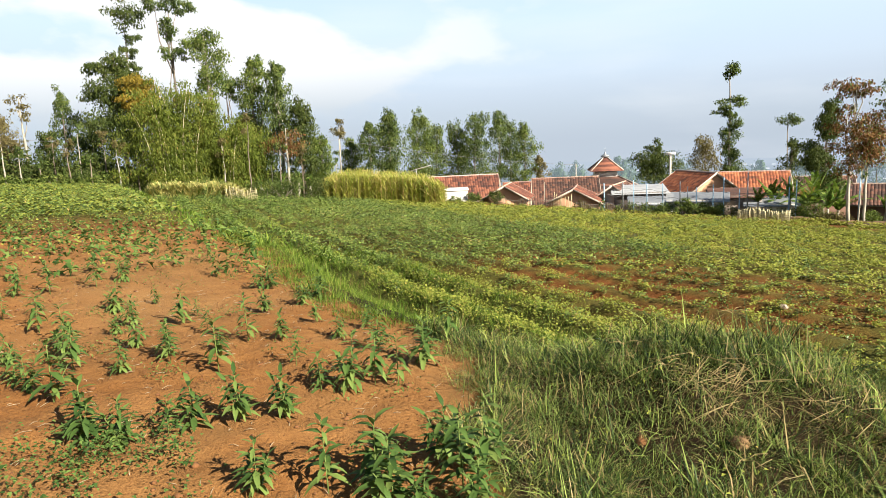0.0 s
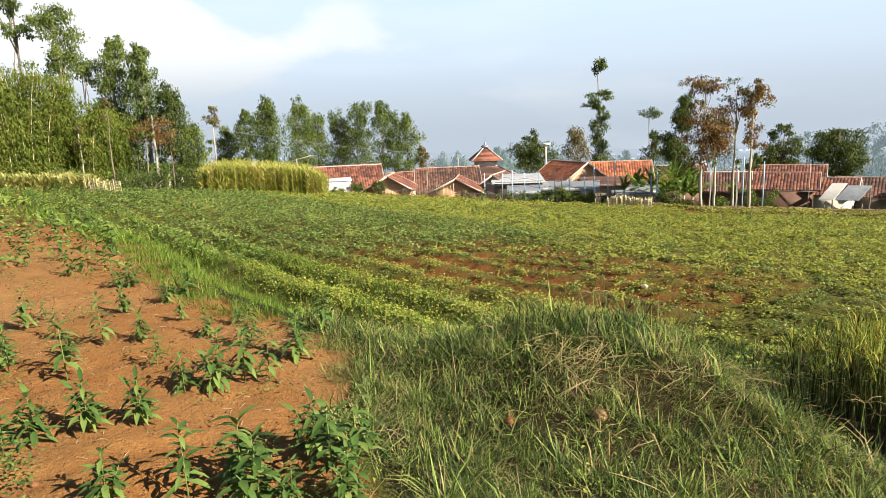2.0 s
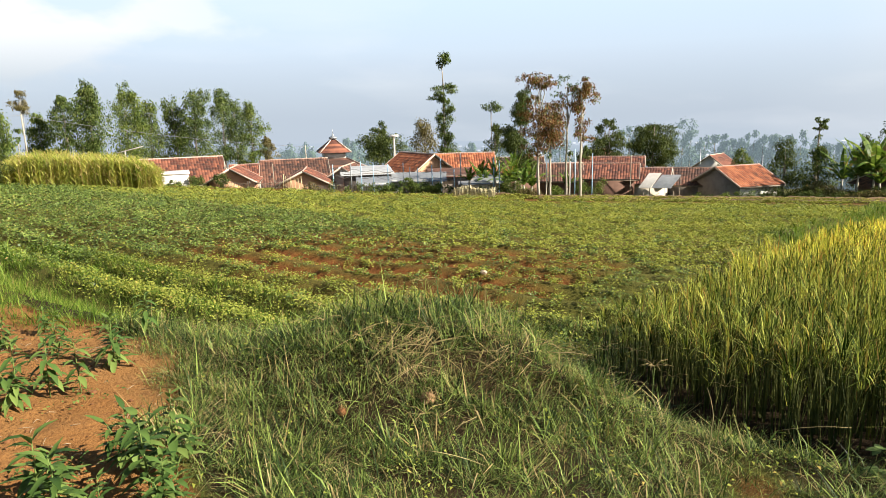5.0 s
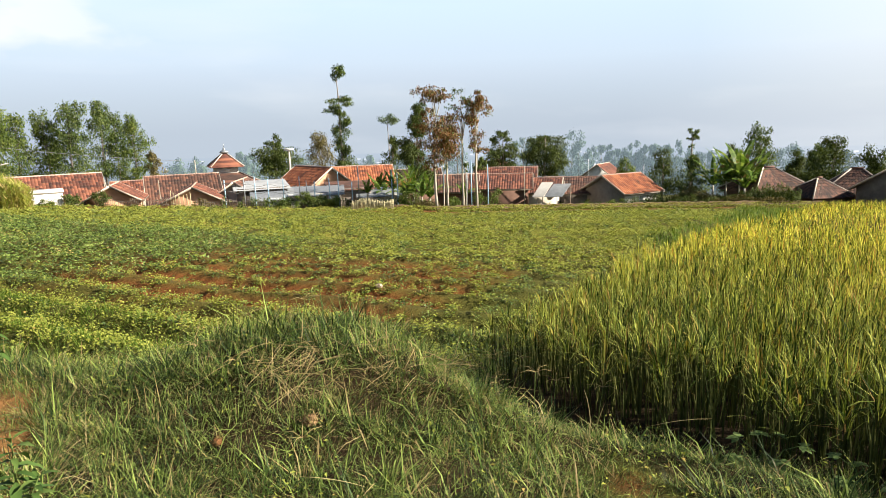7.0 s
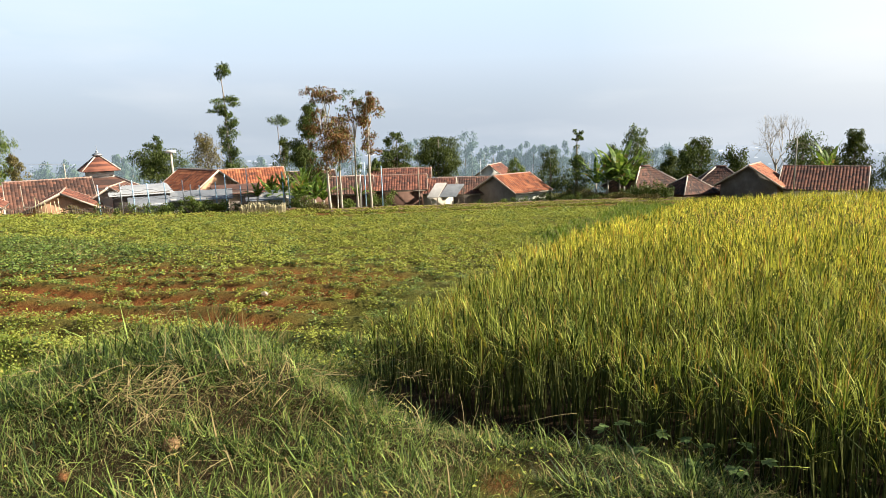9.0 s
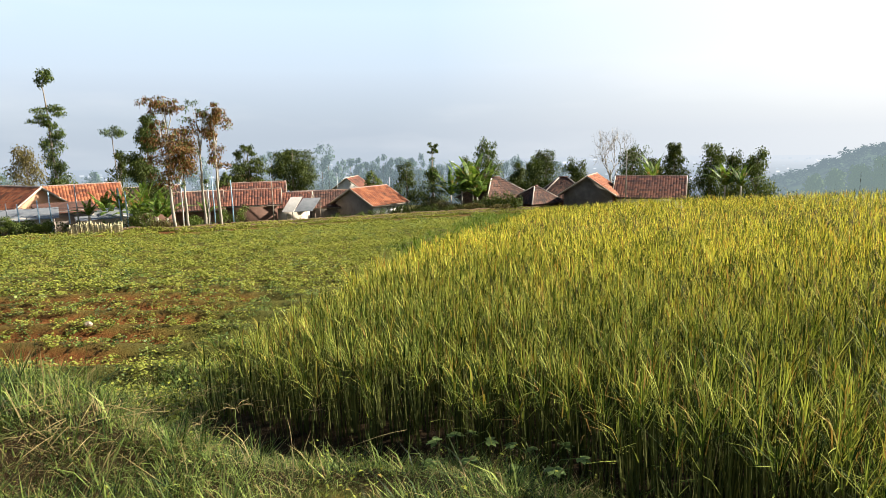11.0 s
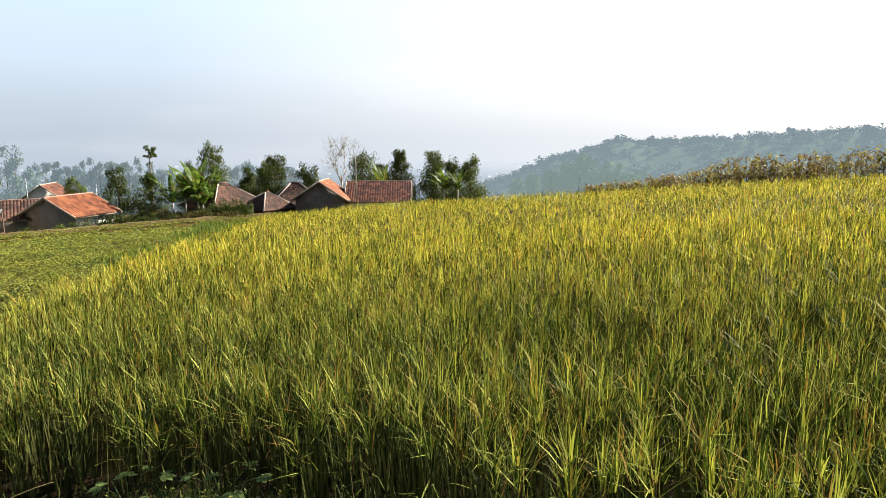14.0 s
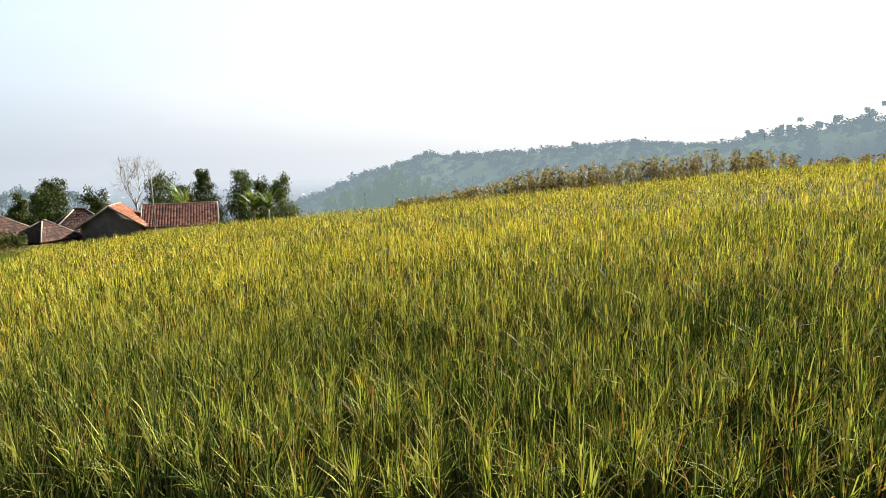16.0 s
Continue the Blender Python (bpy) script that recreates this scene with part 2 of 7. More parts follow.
def tile_material(name, dark, mid, bright):
    m, k = material(name)
    rnd = k.add("ShaderNodeNewGeometry").outputs["Random Per Island"]
    where = k.add("ShaderNodeTexCoord").outputs["Object"]
    stain = k.noise(where, 0.7, 6.0, 0.65)
    fac = k.math("ADD", k.math("MULTIPLY", rnd, 0.75), k.math("MULTIPLY", k.span(stain, 0.35, 0.65), 0.5))
    colour = k.ramp(fac, (0.05, dark), (0.5, mid), (1.0, bright))
    fine = k.noise(where, 30.0, 4.0)
    relief = k.add("ShaderNodeBump", None, Strength=0.3, Distance=0.02, Height=fine)
    finish(k, k.add("ShaderNodeBsdfPrincipled", None, Base_Color=colour, Roughness=0.85, Normal=relief.outputs[0]).outputs[0])
    return m


clay_tile = tile_material("clay_tile", (0.022, 0.012, 0.009), (0.099, 0.031, 0.019), (0.233, 0.085, 0.047))
old_tile = tile_material("old_tile", (0.018, 0.012, 0.010), (0.057, 0.026, 0.018), (0.159, 0.069, 0.043))
orange_tile = tile_material("orange_tile", (0.060, 0.023, 0.014), (0.227, 0.065, 0.027), (0.376, 0.134, 0.055))


def ground_material():
    m, k = material("ground_earth")
    where = k.add("ShaderNodeTexCoord").outputs["Object"]
    soil = k.add("ShaderNodeAttribute", {"attribute_name": "soil"}).outputs["Fac"]
    big, mid, fine = k.noise(where, 0.35, 5.0), k.noise(where, 5.0, 6.0, 0.7), k.noise(where, 38.0, 5.0, 0.7)
    red = k.mix(k.span(mid, 0.3, 0.7), (0.173, 0.063, 0.014, 1), (0.274, 0.121, 0.035, 1))
    red = k.mix(k.span(big, 0.35, 0.65, 0.0, 0.6), red, (0.295, 0.172, 0.068, 1))
    red = k.mix(k.span(fine, 0.5, 0.8, 0.0, 0.6), red, (0.063, 0.023, 0.008, 1))
    grit = k.noise(where, 140.0, 3.0, 0.7)
    red = k.mix(k.span(grit, 0.55, 0.72, 0.0, 0.5), red, (0.295, 0.184, 0.087, 1))
    red = k.mix(k.span(grit, 0.45, 0.28, 0.0, 0.6), red, (0.052, 0.019, 0.007, 1))
    dark = k.mix(k.span(mid, 0.3, 0.7), (0.078, 0.031, 0.009, 1), (0.187, 0.070, 0.020, 1))
    green = k.mix(k.span(mid, 0.3, 0.72), (0.058, 0.058, 0.012, 1), (0.145, 0.138, 0.026, 1))
    green = k.mix(k.span(big, 0.4, 0.65, 0.0, 0.5), green, (0.066, 0.055, 0.017, 1))
    green = k.mix(k.span(fine, 0.42, 0.62, 0.0, 0.5), green, (0.012, 0.017, 0.005, 1))
    colour = k.mix(k.span(soil, 0.0, 0.5), green, dark)
    colour = k.mix(k.span(k.math("ADD", soil, k.math("MULTIPLY", k.math("SUBTRACT", mid, 0.5), 0.4)), 0.55, 0.8), colour, red)
    # Near-black colour painting in the shade under rice and between bank grass.
    plant_shade = k.mix(k.span(mid, 0.3, 0.7), (0.016, 0.010, 0.005, 1), (0.043, 0.027, 0.012, 1))
    colour = k.mix(k.span(soil, 0.0, -0.5), colour, plant_shade)
    height = k.math("ADD", fine, k.math("MULTIPLY", mid, 1.5))
    relief = k.add("ShaderNodeBump", None, Strength=1.0, Distance=0.022, Height=height)
    body = k.add("ShaderNodeBsdfPrincipled", None, Base_Color=colour, Roughness=0.95, Normal=relief.outputs[0])
    body.inputs["Specular IOR Level"].default_value = 0.1
    finish(k, body.outputs[0])
    return m


earth = ground_material()


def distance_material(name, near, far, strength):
    """Backdrop of far land: kilometres of haze painted in as a glow, whiter sunward."""
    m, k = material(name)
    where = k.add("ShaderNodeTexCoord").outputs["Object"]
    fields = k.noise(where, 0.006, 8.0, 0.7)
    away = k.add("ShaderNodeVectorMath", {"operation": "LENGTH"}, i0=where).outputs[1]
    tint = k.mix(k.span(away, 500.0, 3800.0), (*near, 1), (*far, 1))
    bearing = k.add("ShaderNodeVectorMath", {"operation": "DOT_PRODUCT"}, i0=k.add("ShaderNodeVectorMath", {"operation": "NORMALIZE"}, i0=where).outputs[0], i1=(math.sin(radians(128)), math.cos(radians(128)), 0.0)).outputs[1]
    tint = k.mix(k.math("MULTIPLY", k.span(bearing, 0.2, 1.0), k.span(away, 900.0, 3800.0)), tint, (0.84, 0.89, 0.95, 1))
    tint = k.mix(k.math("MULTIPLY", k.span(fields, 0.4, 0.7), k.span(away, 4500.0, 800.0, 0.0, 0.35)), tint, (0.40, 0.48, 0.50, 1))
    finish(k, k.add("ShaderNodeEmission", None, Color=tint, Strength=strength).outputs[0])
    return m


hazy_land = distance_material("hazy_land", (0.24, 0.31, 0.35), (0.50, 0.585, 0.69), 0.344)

# ---- geometry helpers ----
rng = np.random.default_rng(7)


def mesh_of(name, verts, quads=None, tris=None, mat=None, smooth=False):
    """A mesh from arrays of corners and of four- and three-cornered faces."""
    verts = np.asarray(verts, dtype=np.float32).reshape(-1, 3)
    quads = np.zeros((0, 4), np.int32) if quads is None else np.asarray(quads, np.int32).reshape(-1, 4)
    tris = np.zeros((0, 3), np.int32) if tris is None else np.asarray(tris, np.int32).reshape(-1, 3)
    me = bpy.data.meshes.new(name)
    me.vertices.add(len(verts))
    me.vertices.foreach_set("co", verts.ravel())
    me.loops.add(quads.size + tris.size)
    me.loops.foreach_set("vertex_index", np.concatenate([quads.ravel(), tris.ravel()]))
    me.polygons.add(len(quads) + len(tris))
    me.polygons.foreach_set("loop_start", np.concatenate([np.arange(len(quads)) * 4, quads.size + np.arange(len(tris)) * 3]).astype(np.int32))
    if smooth:
        me.polygons.foreach_set("use_smooth", np.ones(len(quads) + len(tris), bool))
    me.update(calc_edges=True)
    if mat:
        me.materials.append(mat)
    return me


def thing(name, label, category, x=0.0, y=0.0, z=0.0, turn=0.0, group="", kind=""):
    """An Empty at a thing's base, to carry its parts. turn: degrees about z."""
    ob = tagged(new(name), label, category, group, kind)
    ob.matrix_basis = pose(x, y, z, 0, 0, turn)
    return ob


def part(name, me, parent, label="", place=None):
    ob = new(name, me)
    ob.parent = parent
    if place is not None:
        ob.matrix_basis = place
    return tagged(ob, label)


class Heap:
    """Gathers pieces of geometry for one mesh."""

    def __init__(self):
        self.v, self.q, self.t, self.count = [], [], [], 0

    def put(self, v, q=None, t=None):
        v = np.asarray(v, float).reshape(-1, 3)
        if q is not None and len(q):
            self.q.append(np.asarray(q, np.int64).reshape(-1, 4) + self.count)
        if t is not None and len(t):
            self.t.append(np.asarray(t, np.int64).reshape(-1, 3) + self.count)
        self.v.append(v)
        self.count += len(v)

    def mesh(self, name, mat, smooth=False):
        return mesh_of(name, np.concatenate(self.v), np.concatenate(self.q) if self.q else None, np.concatenate(self.t) if self.t else None, mat, smooth)

    def box(self, x0, y0, z0, x1, y1, z1):
        v = [(x, y, z) for z in (z0, z1) for y in (y0, y1) for x in (x0, x1)]
        self.put(v, [(0, 2, 3, 1), (4, 5, 7, 6), (0, 1, 5, 4), (2, 6, 7, 3), (0, 4, 6, 2), (1, 3, 7, 5)])

    def tube(self, path, radii, sides=6):
        """A tapered tube along a path, closed at both ends."""
        path, radii = np.asarray(path, float), np.asarray(radii, float)
        k = len(path)
        along = np.gradient(path, axis=0)
        along /= np.linalg.norm(along, axis=1)[:, None] + 1e-9
        side = np.cross(along, np.where(np.abs(along[:, 2:3]) > 0.9, [[1.0, 0, 0]], [[0, 0, 1.0]]))
        side /= np.linalg.norm(side, axis=1)[:, None] + 1e-9
        other = np.cross(along, side)
        a = np.arange(sides) / sides * 2 * np.pi
        ring = path[:, None] + radii[:, None, None] * (side[:, None] * np.cos(a)[None, :, None] + other[:, None] * np.sin(a)[None, :, None])
        i, j = np.meshgrid(np.arange(k - 1), np.arange(sides), indexing="ij")
        nxt = (j + 1) % sides
        q = np.stack([i * sides + j, i * sides + nxt, (i + 1) * sides + nxt, (i + 1) * sides + j], -1).reshape(-1, 4)
        v = np.concatenate([ring.reshape(-1, 3), path[:1], path[-1:]])
        j = np.arange(sides)
        caps = np.concatenate([np.stack([np.full(sides, k * sides), (j + 1) % sides, j], 1), np.stack([np.full(sides, k * sides + 1), (k - 1) * sides + j, (k - 1) * sides + (j + 1) % sides], 1)])
        self.put(v, q, caps)


def blade_shape(segments, length, width, lean, droop):
    """A grass blade as a strip in the x-z plane: it leans towards +x and droops at the tip."""
    s = np.linspace(0, 1, segments + 1)
    angle = lean + droop * s ** 1.6
    x = np.concatenate([[0], np.cumsum(np.sin((angle[1:] + angle[:-1]) / 2) * np.diff(s))]) * length
    z = np.concatenate([[0], np.cumsum(np.cos((angle[1:] + angle[:-1]) / 2) * np.diff(s))]) * length
    w = width * np.clip(1.15 - s ** 2.2, 0.08, 1.0) * 0.5
    v = np.empty((2 * (segments + 1), 3))
    v[0::2] = np.stack([x, -w, z], 1)
    v[1::2] = np.stack([x, w, z], 1)
    i = np.arange(segments) * 2
    return v, np.stack([i, i + 1, i + 3, i + 2], 1)


def spear_shape(length, width, lean=0.0):
    """A narrow pointed blade as one three-cornered face."""
    v = np.array([(0, -width * 0.5, 0), (0, width * 0.5, 0), (math.sin(lean) * length, 0.1 * width, math.cos(lean) * length)])
    return v, np.array([(0, 1, 2)])


def leaf_shape(length, width, fold=0.25, droop=0.5, segments=3):
    """A pointed leaf along +x with a keel, widest near its middle."""
    s = np.linspace(0, 1, segments + 1)
    w = width * 0.5 * np.maximum(np.sin(np.pi * s ** 0.8), 0.06)
    x, z = s * length * (1 - 0.2 * droop * s), -droop * length * 0.5 * s ** 2
    v = np.concatenate([np.stack([x, -w, z + fold * w], 1), np.stack([x, 0 * w, z], 1), np.stack([x, w, z + fold * w], 1)])
    k = segments + 1
    i = np.arange(segments)
    return v, np.concatenate([np.stack([i, i + k, i + k + 1, i + 1], 1), np.stack([i + k, i + 2 * k, i + 2 * k + 1, i + k + 1], 1)])


def simple_leaf(length, width, fold=0.12, droop=0.25):
    """A small leaf as one three-cornered face."""
    v = np.array([(0, -0.1 * width, 0), (length, -0.15 * width, -droop * length), (0.5 * length, width * 0.6, fold * width)])
    return v, np.array([(0, 1, 2)])


def scatter(heap, shape, xyz, turn, scale, tilt=None, tilt_turn=None, wide=None):
    """Copies one shape into the heap at many places."""
    v, q = shape
    if len(xyz) == 0:
        return
    p = np.broadcast_to(v, (len(xyz), *v.shape)).copy()
    if wide is not None:
        p[:, :, 1] *= np.asarray(wide)[:, None]
    p *= np.asarray(scale).reshape(-1, 1, 1)
    if tilt is not None:
        c, s = np.cos(tilt)[:, None], np.sin(tilt)[:, None]
        x, z = p[:, :, 0] * c + p[:, :, 2] * s, -p[:, :, 0] * s + p[:, :, 2] * c
        p[:, :, 0], p[:, :, 2] = x, z
    c, s = np.cos(turn)[:, None], np.sin(turn)[:, None]
    x, y = p[:, :, 0] * c - p[:, :, 1] * s, p[:, :, 0] * s + p[:, :, 1] * c
    p[:, :, 0], p[:, :, 1] = x, y
    p += np.asarray(xyz)[:, None]
    faces = q[None] + (np.arange(len(xyz)) * len(v))[:, None, None]
    if q.shape[1] == 3:
        heap.put(p.reshape(-1, 3), None, faces.reshape(-1, 3))
    else:
        heap.put(p.reshape(-1, 3), faces.reshape(-1, 4))


def smooth_step(a, b, x):
    t = np.clip((x - a) / (b - a), 0, 1)
    return t * t * (3 - 2 * t)


def wave_noise(x, y, size, seed=0):
    """Smooth uneven relief, about -1 to 1."""
    r = np.random.default_rng(100 + seed)
    total = np.zeros(np.shape(x))
    for octave in range(5):
        a, b, ph = r.uniform(0, 2 * np.pi), r.uniform(0, 2 * np.pi), r.uniform(0, 6.3, 2)
        k = 2 * np.pi / size * 1.7 ** octave
        total += (np.sin(k * (np.cos(a) * x + np.sin(a) * y) + ph[0]) + np.sin(k * (np.cos(b) * x + np.sin(b) * y) + ph[1])) * 0.5 * 0.65 ** octave
    return total / 1.6


# ---- the lie of the land ----
# The hillside falls towards the village (bearing 58 degrees); field terraces follow its contours.
FALL = (math.sin(radians(58)), math.cos(radians(58)))
RICE_SIDE = (math.cos(radians(65)), -math.sin(radians(65)))
EDGE_AZ = np.array([-60, -30, -11, 0, 10, 20, 33, 46, 56, 64, 80])
EDGE_D = np.array([52, 52, 55, 55, 51, 47, 44.5, 51, 57, 62, 70])
FALL_S = np.array([-400, -40, 0, 3, 10, 20, 30, 40, 50, 60, 80, 120, 200, 400, 900, 1500, 4900])
FALL_Z = np.array([6, 1.6, -0.5, -0.72, -1.25, -2.35, -3.35, -4.15, -5.0, -5.65, -6.8, -10, -20, -45, -95, -130, -190])


def fall_line(x, y):
    return FALL[0] * x + FALL[1] * y


def along_bank(x, y):
    return -FALL[1] * x + FALL[0] * y


def rice_depth(x, y):
    """Metres inside the rice field's edge; negative outside it."""
    near = x - 3.68 + 0.30 * np.clip(1.2 - y, 0, 3.2) - 0.1 * np.sin(y * 1.3)
    side = (x - 3.6) * RICE_SIDE[0] + (y - 4.2) * RICE_SIDE[1] + 0.15 * np.sin(0.9 * x) - 1.5 * smooth_step(11, 24, x)
    far = 34.5 - (0.996 * x - 0.087 * y)
    return np.minimum(np.minimum(near, side), np.minimum(far, y + 40))


def rice_margin(x, y):
    """The same as rice_depth, from the long side of the rice alone."""
    return (x - 3.6) * RICE_SIDE[0] + (y - 4.2) * RICE_SIDE[1] - 1.5 * smooth_step(11, 24, x)


def rice_bench(x, y):
    """The same for the levelled ground, which runs on behind the rice."""
    more = 12.0 * smooth_step(84, 92, np.degrees(np.arctan2(x, y)))
    far = 34.5 + more - (0.996 * x - 0.087 * y)
    return np.minimum(np.minimum(x - 3.68 + 0.30 * np.clip(1.2 - y, 0, 3.2) - 0.1 * np.sin(y * 1.3), (x - 3.6) * RICE_SIDE[0] + (y - 4.2) * RICE_SIDE[1] + 0.15 * np.sin(0.9 * x)), np.minimum(far, y + 48))


def bank_line(x, y):
    """How far up the bank above the bean field a place lies: positive on the upper terrace."""
    u = along_bank(x, y)
    headland = 0.35 * smooth_step(3.4, 1.8, u) + 0.65 * np.exp(-(((u - 2.5) / 0.75) ** 2))
    return 3.3 + 0.25 * np.sin(u * 0.55 + 1) + 0.02 * np.clip(u, 0, 60) + headland - fall_line(x, y)


def row_place(x, y):
    """Distance down the slope, counted across the crop rows, which bend uphill at their far end."""
    u = along_bank(x, y)
    bend = np.where(u > 14, 0.135 * (u - 11), 0.01125 * np.clip(u - 8, 0, 6) ** 2)
    return fall_line(x, y) - bend


def bean_strip(x, y):
    """1 on the planted ridges, 0 in the furrows between them."""
    return 0.5 + 0.5 * np.cos((row_place(x, y) - 4.9) * 2 * np.pi / 1.1)


def bare_patch(x, y):
    """The middle of the bean field, where the plants stay small and the soil shows."""
    s, u = fall_line(x, y), along_bank(x, y)
    edge = 0.9 * wave_noise(x, y, 6.0, 55)
    return smooth_step(6.6, 7.8, s + edge) * smooth_step(14.2, 12.2, s + edge) * smooth_step(13.5, 9.5, u + 2 * edge)


def land(x, y):
    x, y = np.asarray(x, float), np.asarray(y, float)
    s, d = fall_line(x, y), np.hypot(x, y)
    az = np.degrees(np.arctan2(x, y))
    z = np.interp(s, FALL_S, FALL_Z)
    # furrows between the bean rows
    furrow = 0.11 * (2 * bean_strip(x, y) - 1) * smooth_step(3.8, 4.6, s) * smooth_step(42, 36, s)
    z = z + furrow * (d < 60)
    # upper terrace with the red plot, the grass and the path
    upper = np.where(s > -25, -0.055 * s, 1.375 + (np.interp(s, FALL_S, FALL_Z) - 0.9) * 0.5)
    mound = 0.40 * np.exp(-(((0.83 * (x - 1.95) - 0.56 * (y - 3.95)) / 1.25) ** 2 + ((0.56 * (x - 1.95) + 0.83 * (y - 3.95)) / 0.75) ** 2)) - 0.08 * np.exp(-(((x - 2.7) / 0.7) ** 2 + ((y - 2.0) / 1.0) ** 2))
    z = z + (upper + mound - z) * smooth_step(-0.75, 0.25, bank_line(x, y))
    # rice terrace
    rice = -0.06 - 0.0643 * x - 0.0766 * y + 0.29 * smooth_step(8, 30, x) * smooth_step(15, 9, y) * smooth_step(-27, -20, y)
    z = z + (rice - z) * smooth_step(-0.55, 0.1, rice_bench(x, y))
    # the village lies a step below the fields
    edge = np.interp(az, EDGE_AZ, EDGE_D)
    z = z - 1.5 * smooth_step(1.0, 4.0, d - edge) * smooth_step(-7, 2, az) * smooth_step(95, 80, az)
    # gully beyond the rice, below the wooded hill
    z = z - 10.0 * smooth_step(60, 120, d) * smooth_step(70, 90, az) * smooth_step(180, 140, az)
    z = z + 0.016 * wave_noise(x, y, 0.42, 77) * smooth_step(0.0, 0.3, plot_inside(x, y)) * (d < 14)
    return z + 0.02 * wave_noise(x, y, 1.1) * (d < 30) + 0.05 * wave_noise(x, y, 6.0, 1)


def spot(az, d):
    """The place at a bearing (degrees) and distance from the start of the walk."""
    x, y = d * math.sin(radians(az)), d * math.cos(radians(az))
    return x, y, float(land(x, y))


def rise(az, d, el):
    """Height above the ground there of a point seen at elevation el from eye height."""
    return 1.6 + d * math.tan(radians(el)) - spot(az, d)[2]


# red plot: bare soil with young plants, left of the grass
def plot_inside(x, y):
    right = np.where(y < 5.4, 0.12 + 0.06 * np.sin(3.1 * y), 99)
    return np.minimum(bank_line(x, y) - 0.45, right - x)


def soil_share(x, y):
    s, d = fall_line(x, y), np.hypot(x, y)
    red = smooth_step(-0.25, 0.1, plot_inside(x, y)) * smooth_step(24, 12, d)
    bean = smooth_step(-2.4, -3.2, bank_line(x, y)) * smooth_step(45, 30, s) * smooth_step(-2.2, -3.4, rice_depth(x, y)) * (1 - smooth_step(-5.4, -4.4, rice_margin(x, y)) * smooth_step(12, 20, x))
    bare = (0.14 + 0.64 * bare_patch(x, y) + 0.12 * wave_noise(x, y, 2.2, 5)) * (1.15 - bean_strip(x, y)) * bean * smooth_step(45, 24, d)
    path_red = 0.7 * np.exp(-(((x - 2.76) / 0.25) ** 2 + ((y - 1.87) / 0.3) ** 2)) + 0.8 * np.exp(-(((x - 0.2) / 0.35) ** 2 + ((y - 2.2) / 0.4) ** 2))
    terrace = smooth_step(5, 0.5, np.abs(d - np.interp(np.degrees(np.arctan2(x, y)), EDGE_AZ, EDGE_D) + 2)) * 0.45
    # Where shade is painted on the ground: full under rice, partial under bank grass.
    plant_shade = np.maximum(smooth_step(-0.15, 0.25, rice_depth(x, y)), 0.6 * smooth_step(0.0, -0.2, plot_inside(x, y)) * smooth_step(-1.6, -1.2, bank_line(x, y)) * smooth_step(9, 7, d) * (1 - np.clip(path_red, 0, 1)))
    return np.maximum.reduce([red, np.clip(bare, 0, 0.72) * (rice_depth(x, y) < 0), path_red, terrace * (s > 15)]) * (1 - plant_shade) - plant_shade


def ground_sheet():
    rings = np.concatenate([[0.0], np.geomspace(0.4, 60, 270), np.geomspace(64, 4900, 70)])
    fine = np.radians(np.concatenate([np.arange(-50, 140, 1.0), np.arange(140, 310, 3.0)]))
    r, a = np.meshgrid(rings, fine, indexing="ij")
    x, y = r * np.sin(a), r * np.cos(a)
    z = land(x, y)
    cols = len(fine)
    i, j = np.meshgrid(np.arange(len(rings) - 1), np.arange(cols), indexing="ij")
    nxt = (j + 1) % cols
    quads = np.stack([i * cols + j, i * cols + nxt, (i + 1) * cols + nxt, (i + 1) * cols + j], -1).reshape(-1, 4)
    # seen from above the faces turn their front up
    quads = quads[:, ::-1]
    me = mesh_of("ground", np.stack([x, y, z], -1).reshape(-1, 3), quads, None, earth, True)
    # Beyond 520 m the sheet wears the glowing backdrop with painted haze.
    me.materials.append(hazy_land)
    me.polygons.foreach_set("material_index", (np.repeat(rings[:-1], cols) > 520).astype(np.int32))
    soil = me.attributes.new("soil", "FLOAT", "POINT")
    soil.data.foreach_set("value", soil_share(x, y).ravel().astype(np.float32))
    ob = new("ground", me)
    return tagged(ob, "terraced hillside farmland with red-brown soil, furrows and grass", "ground", kind="structure")


ground = ground_sheet()

# ---- field growth ----


def field_points(count, test, box, seed):
    r = np.random.default_rng(seed)
    x, y = r.uniform(box[0], box[1], count), r.uniform(box[2], box[3], count)
    keep = test(x, y)
    return x[keep], y[keep], r


def in_view(x, y, lo=-42, hi=138):
    az = np.degrees(np.arctan2(x, y))
    return (az > lo) & (az < hi)


def stuff(name, heap, mat, label, category):
    ob = new(name, heap.mesh(name, mat))
    return tagged(ob, label, category, kind="stuff")


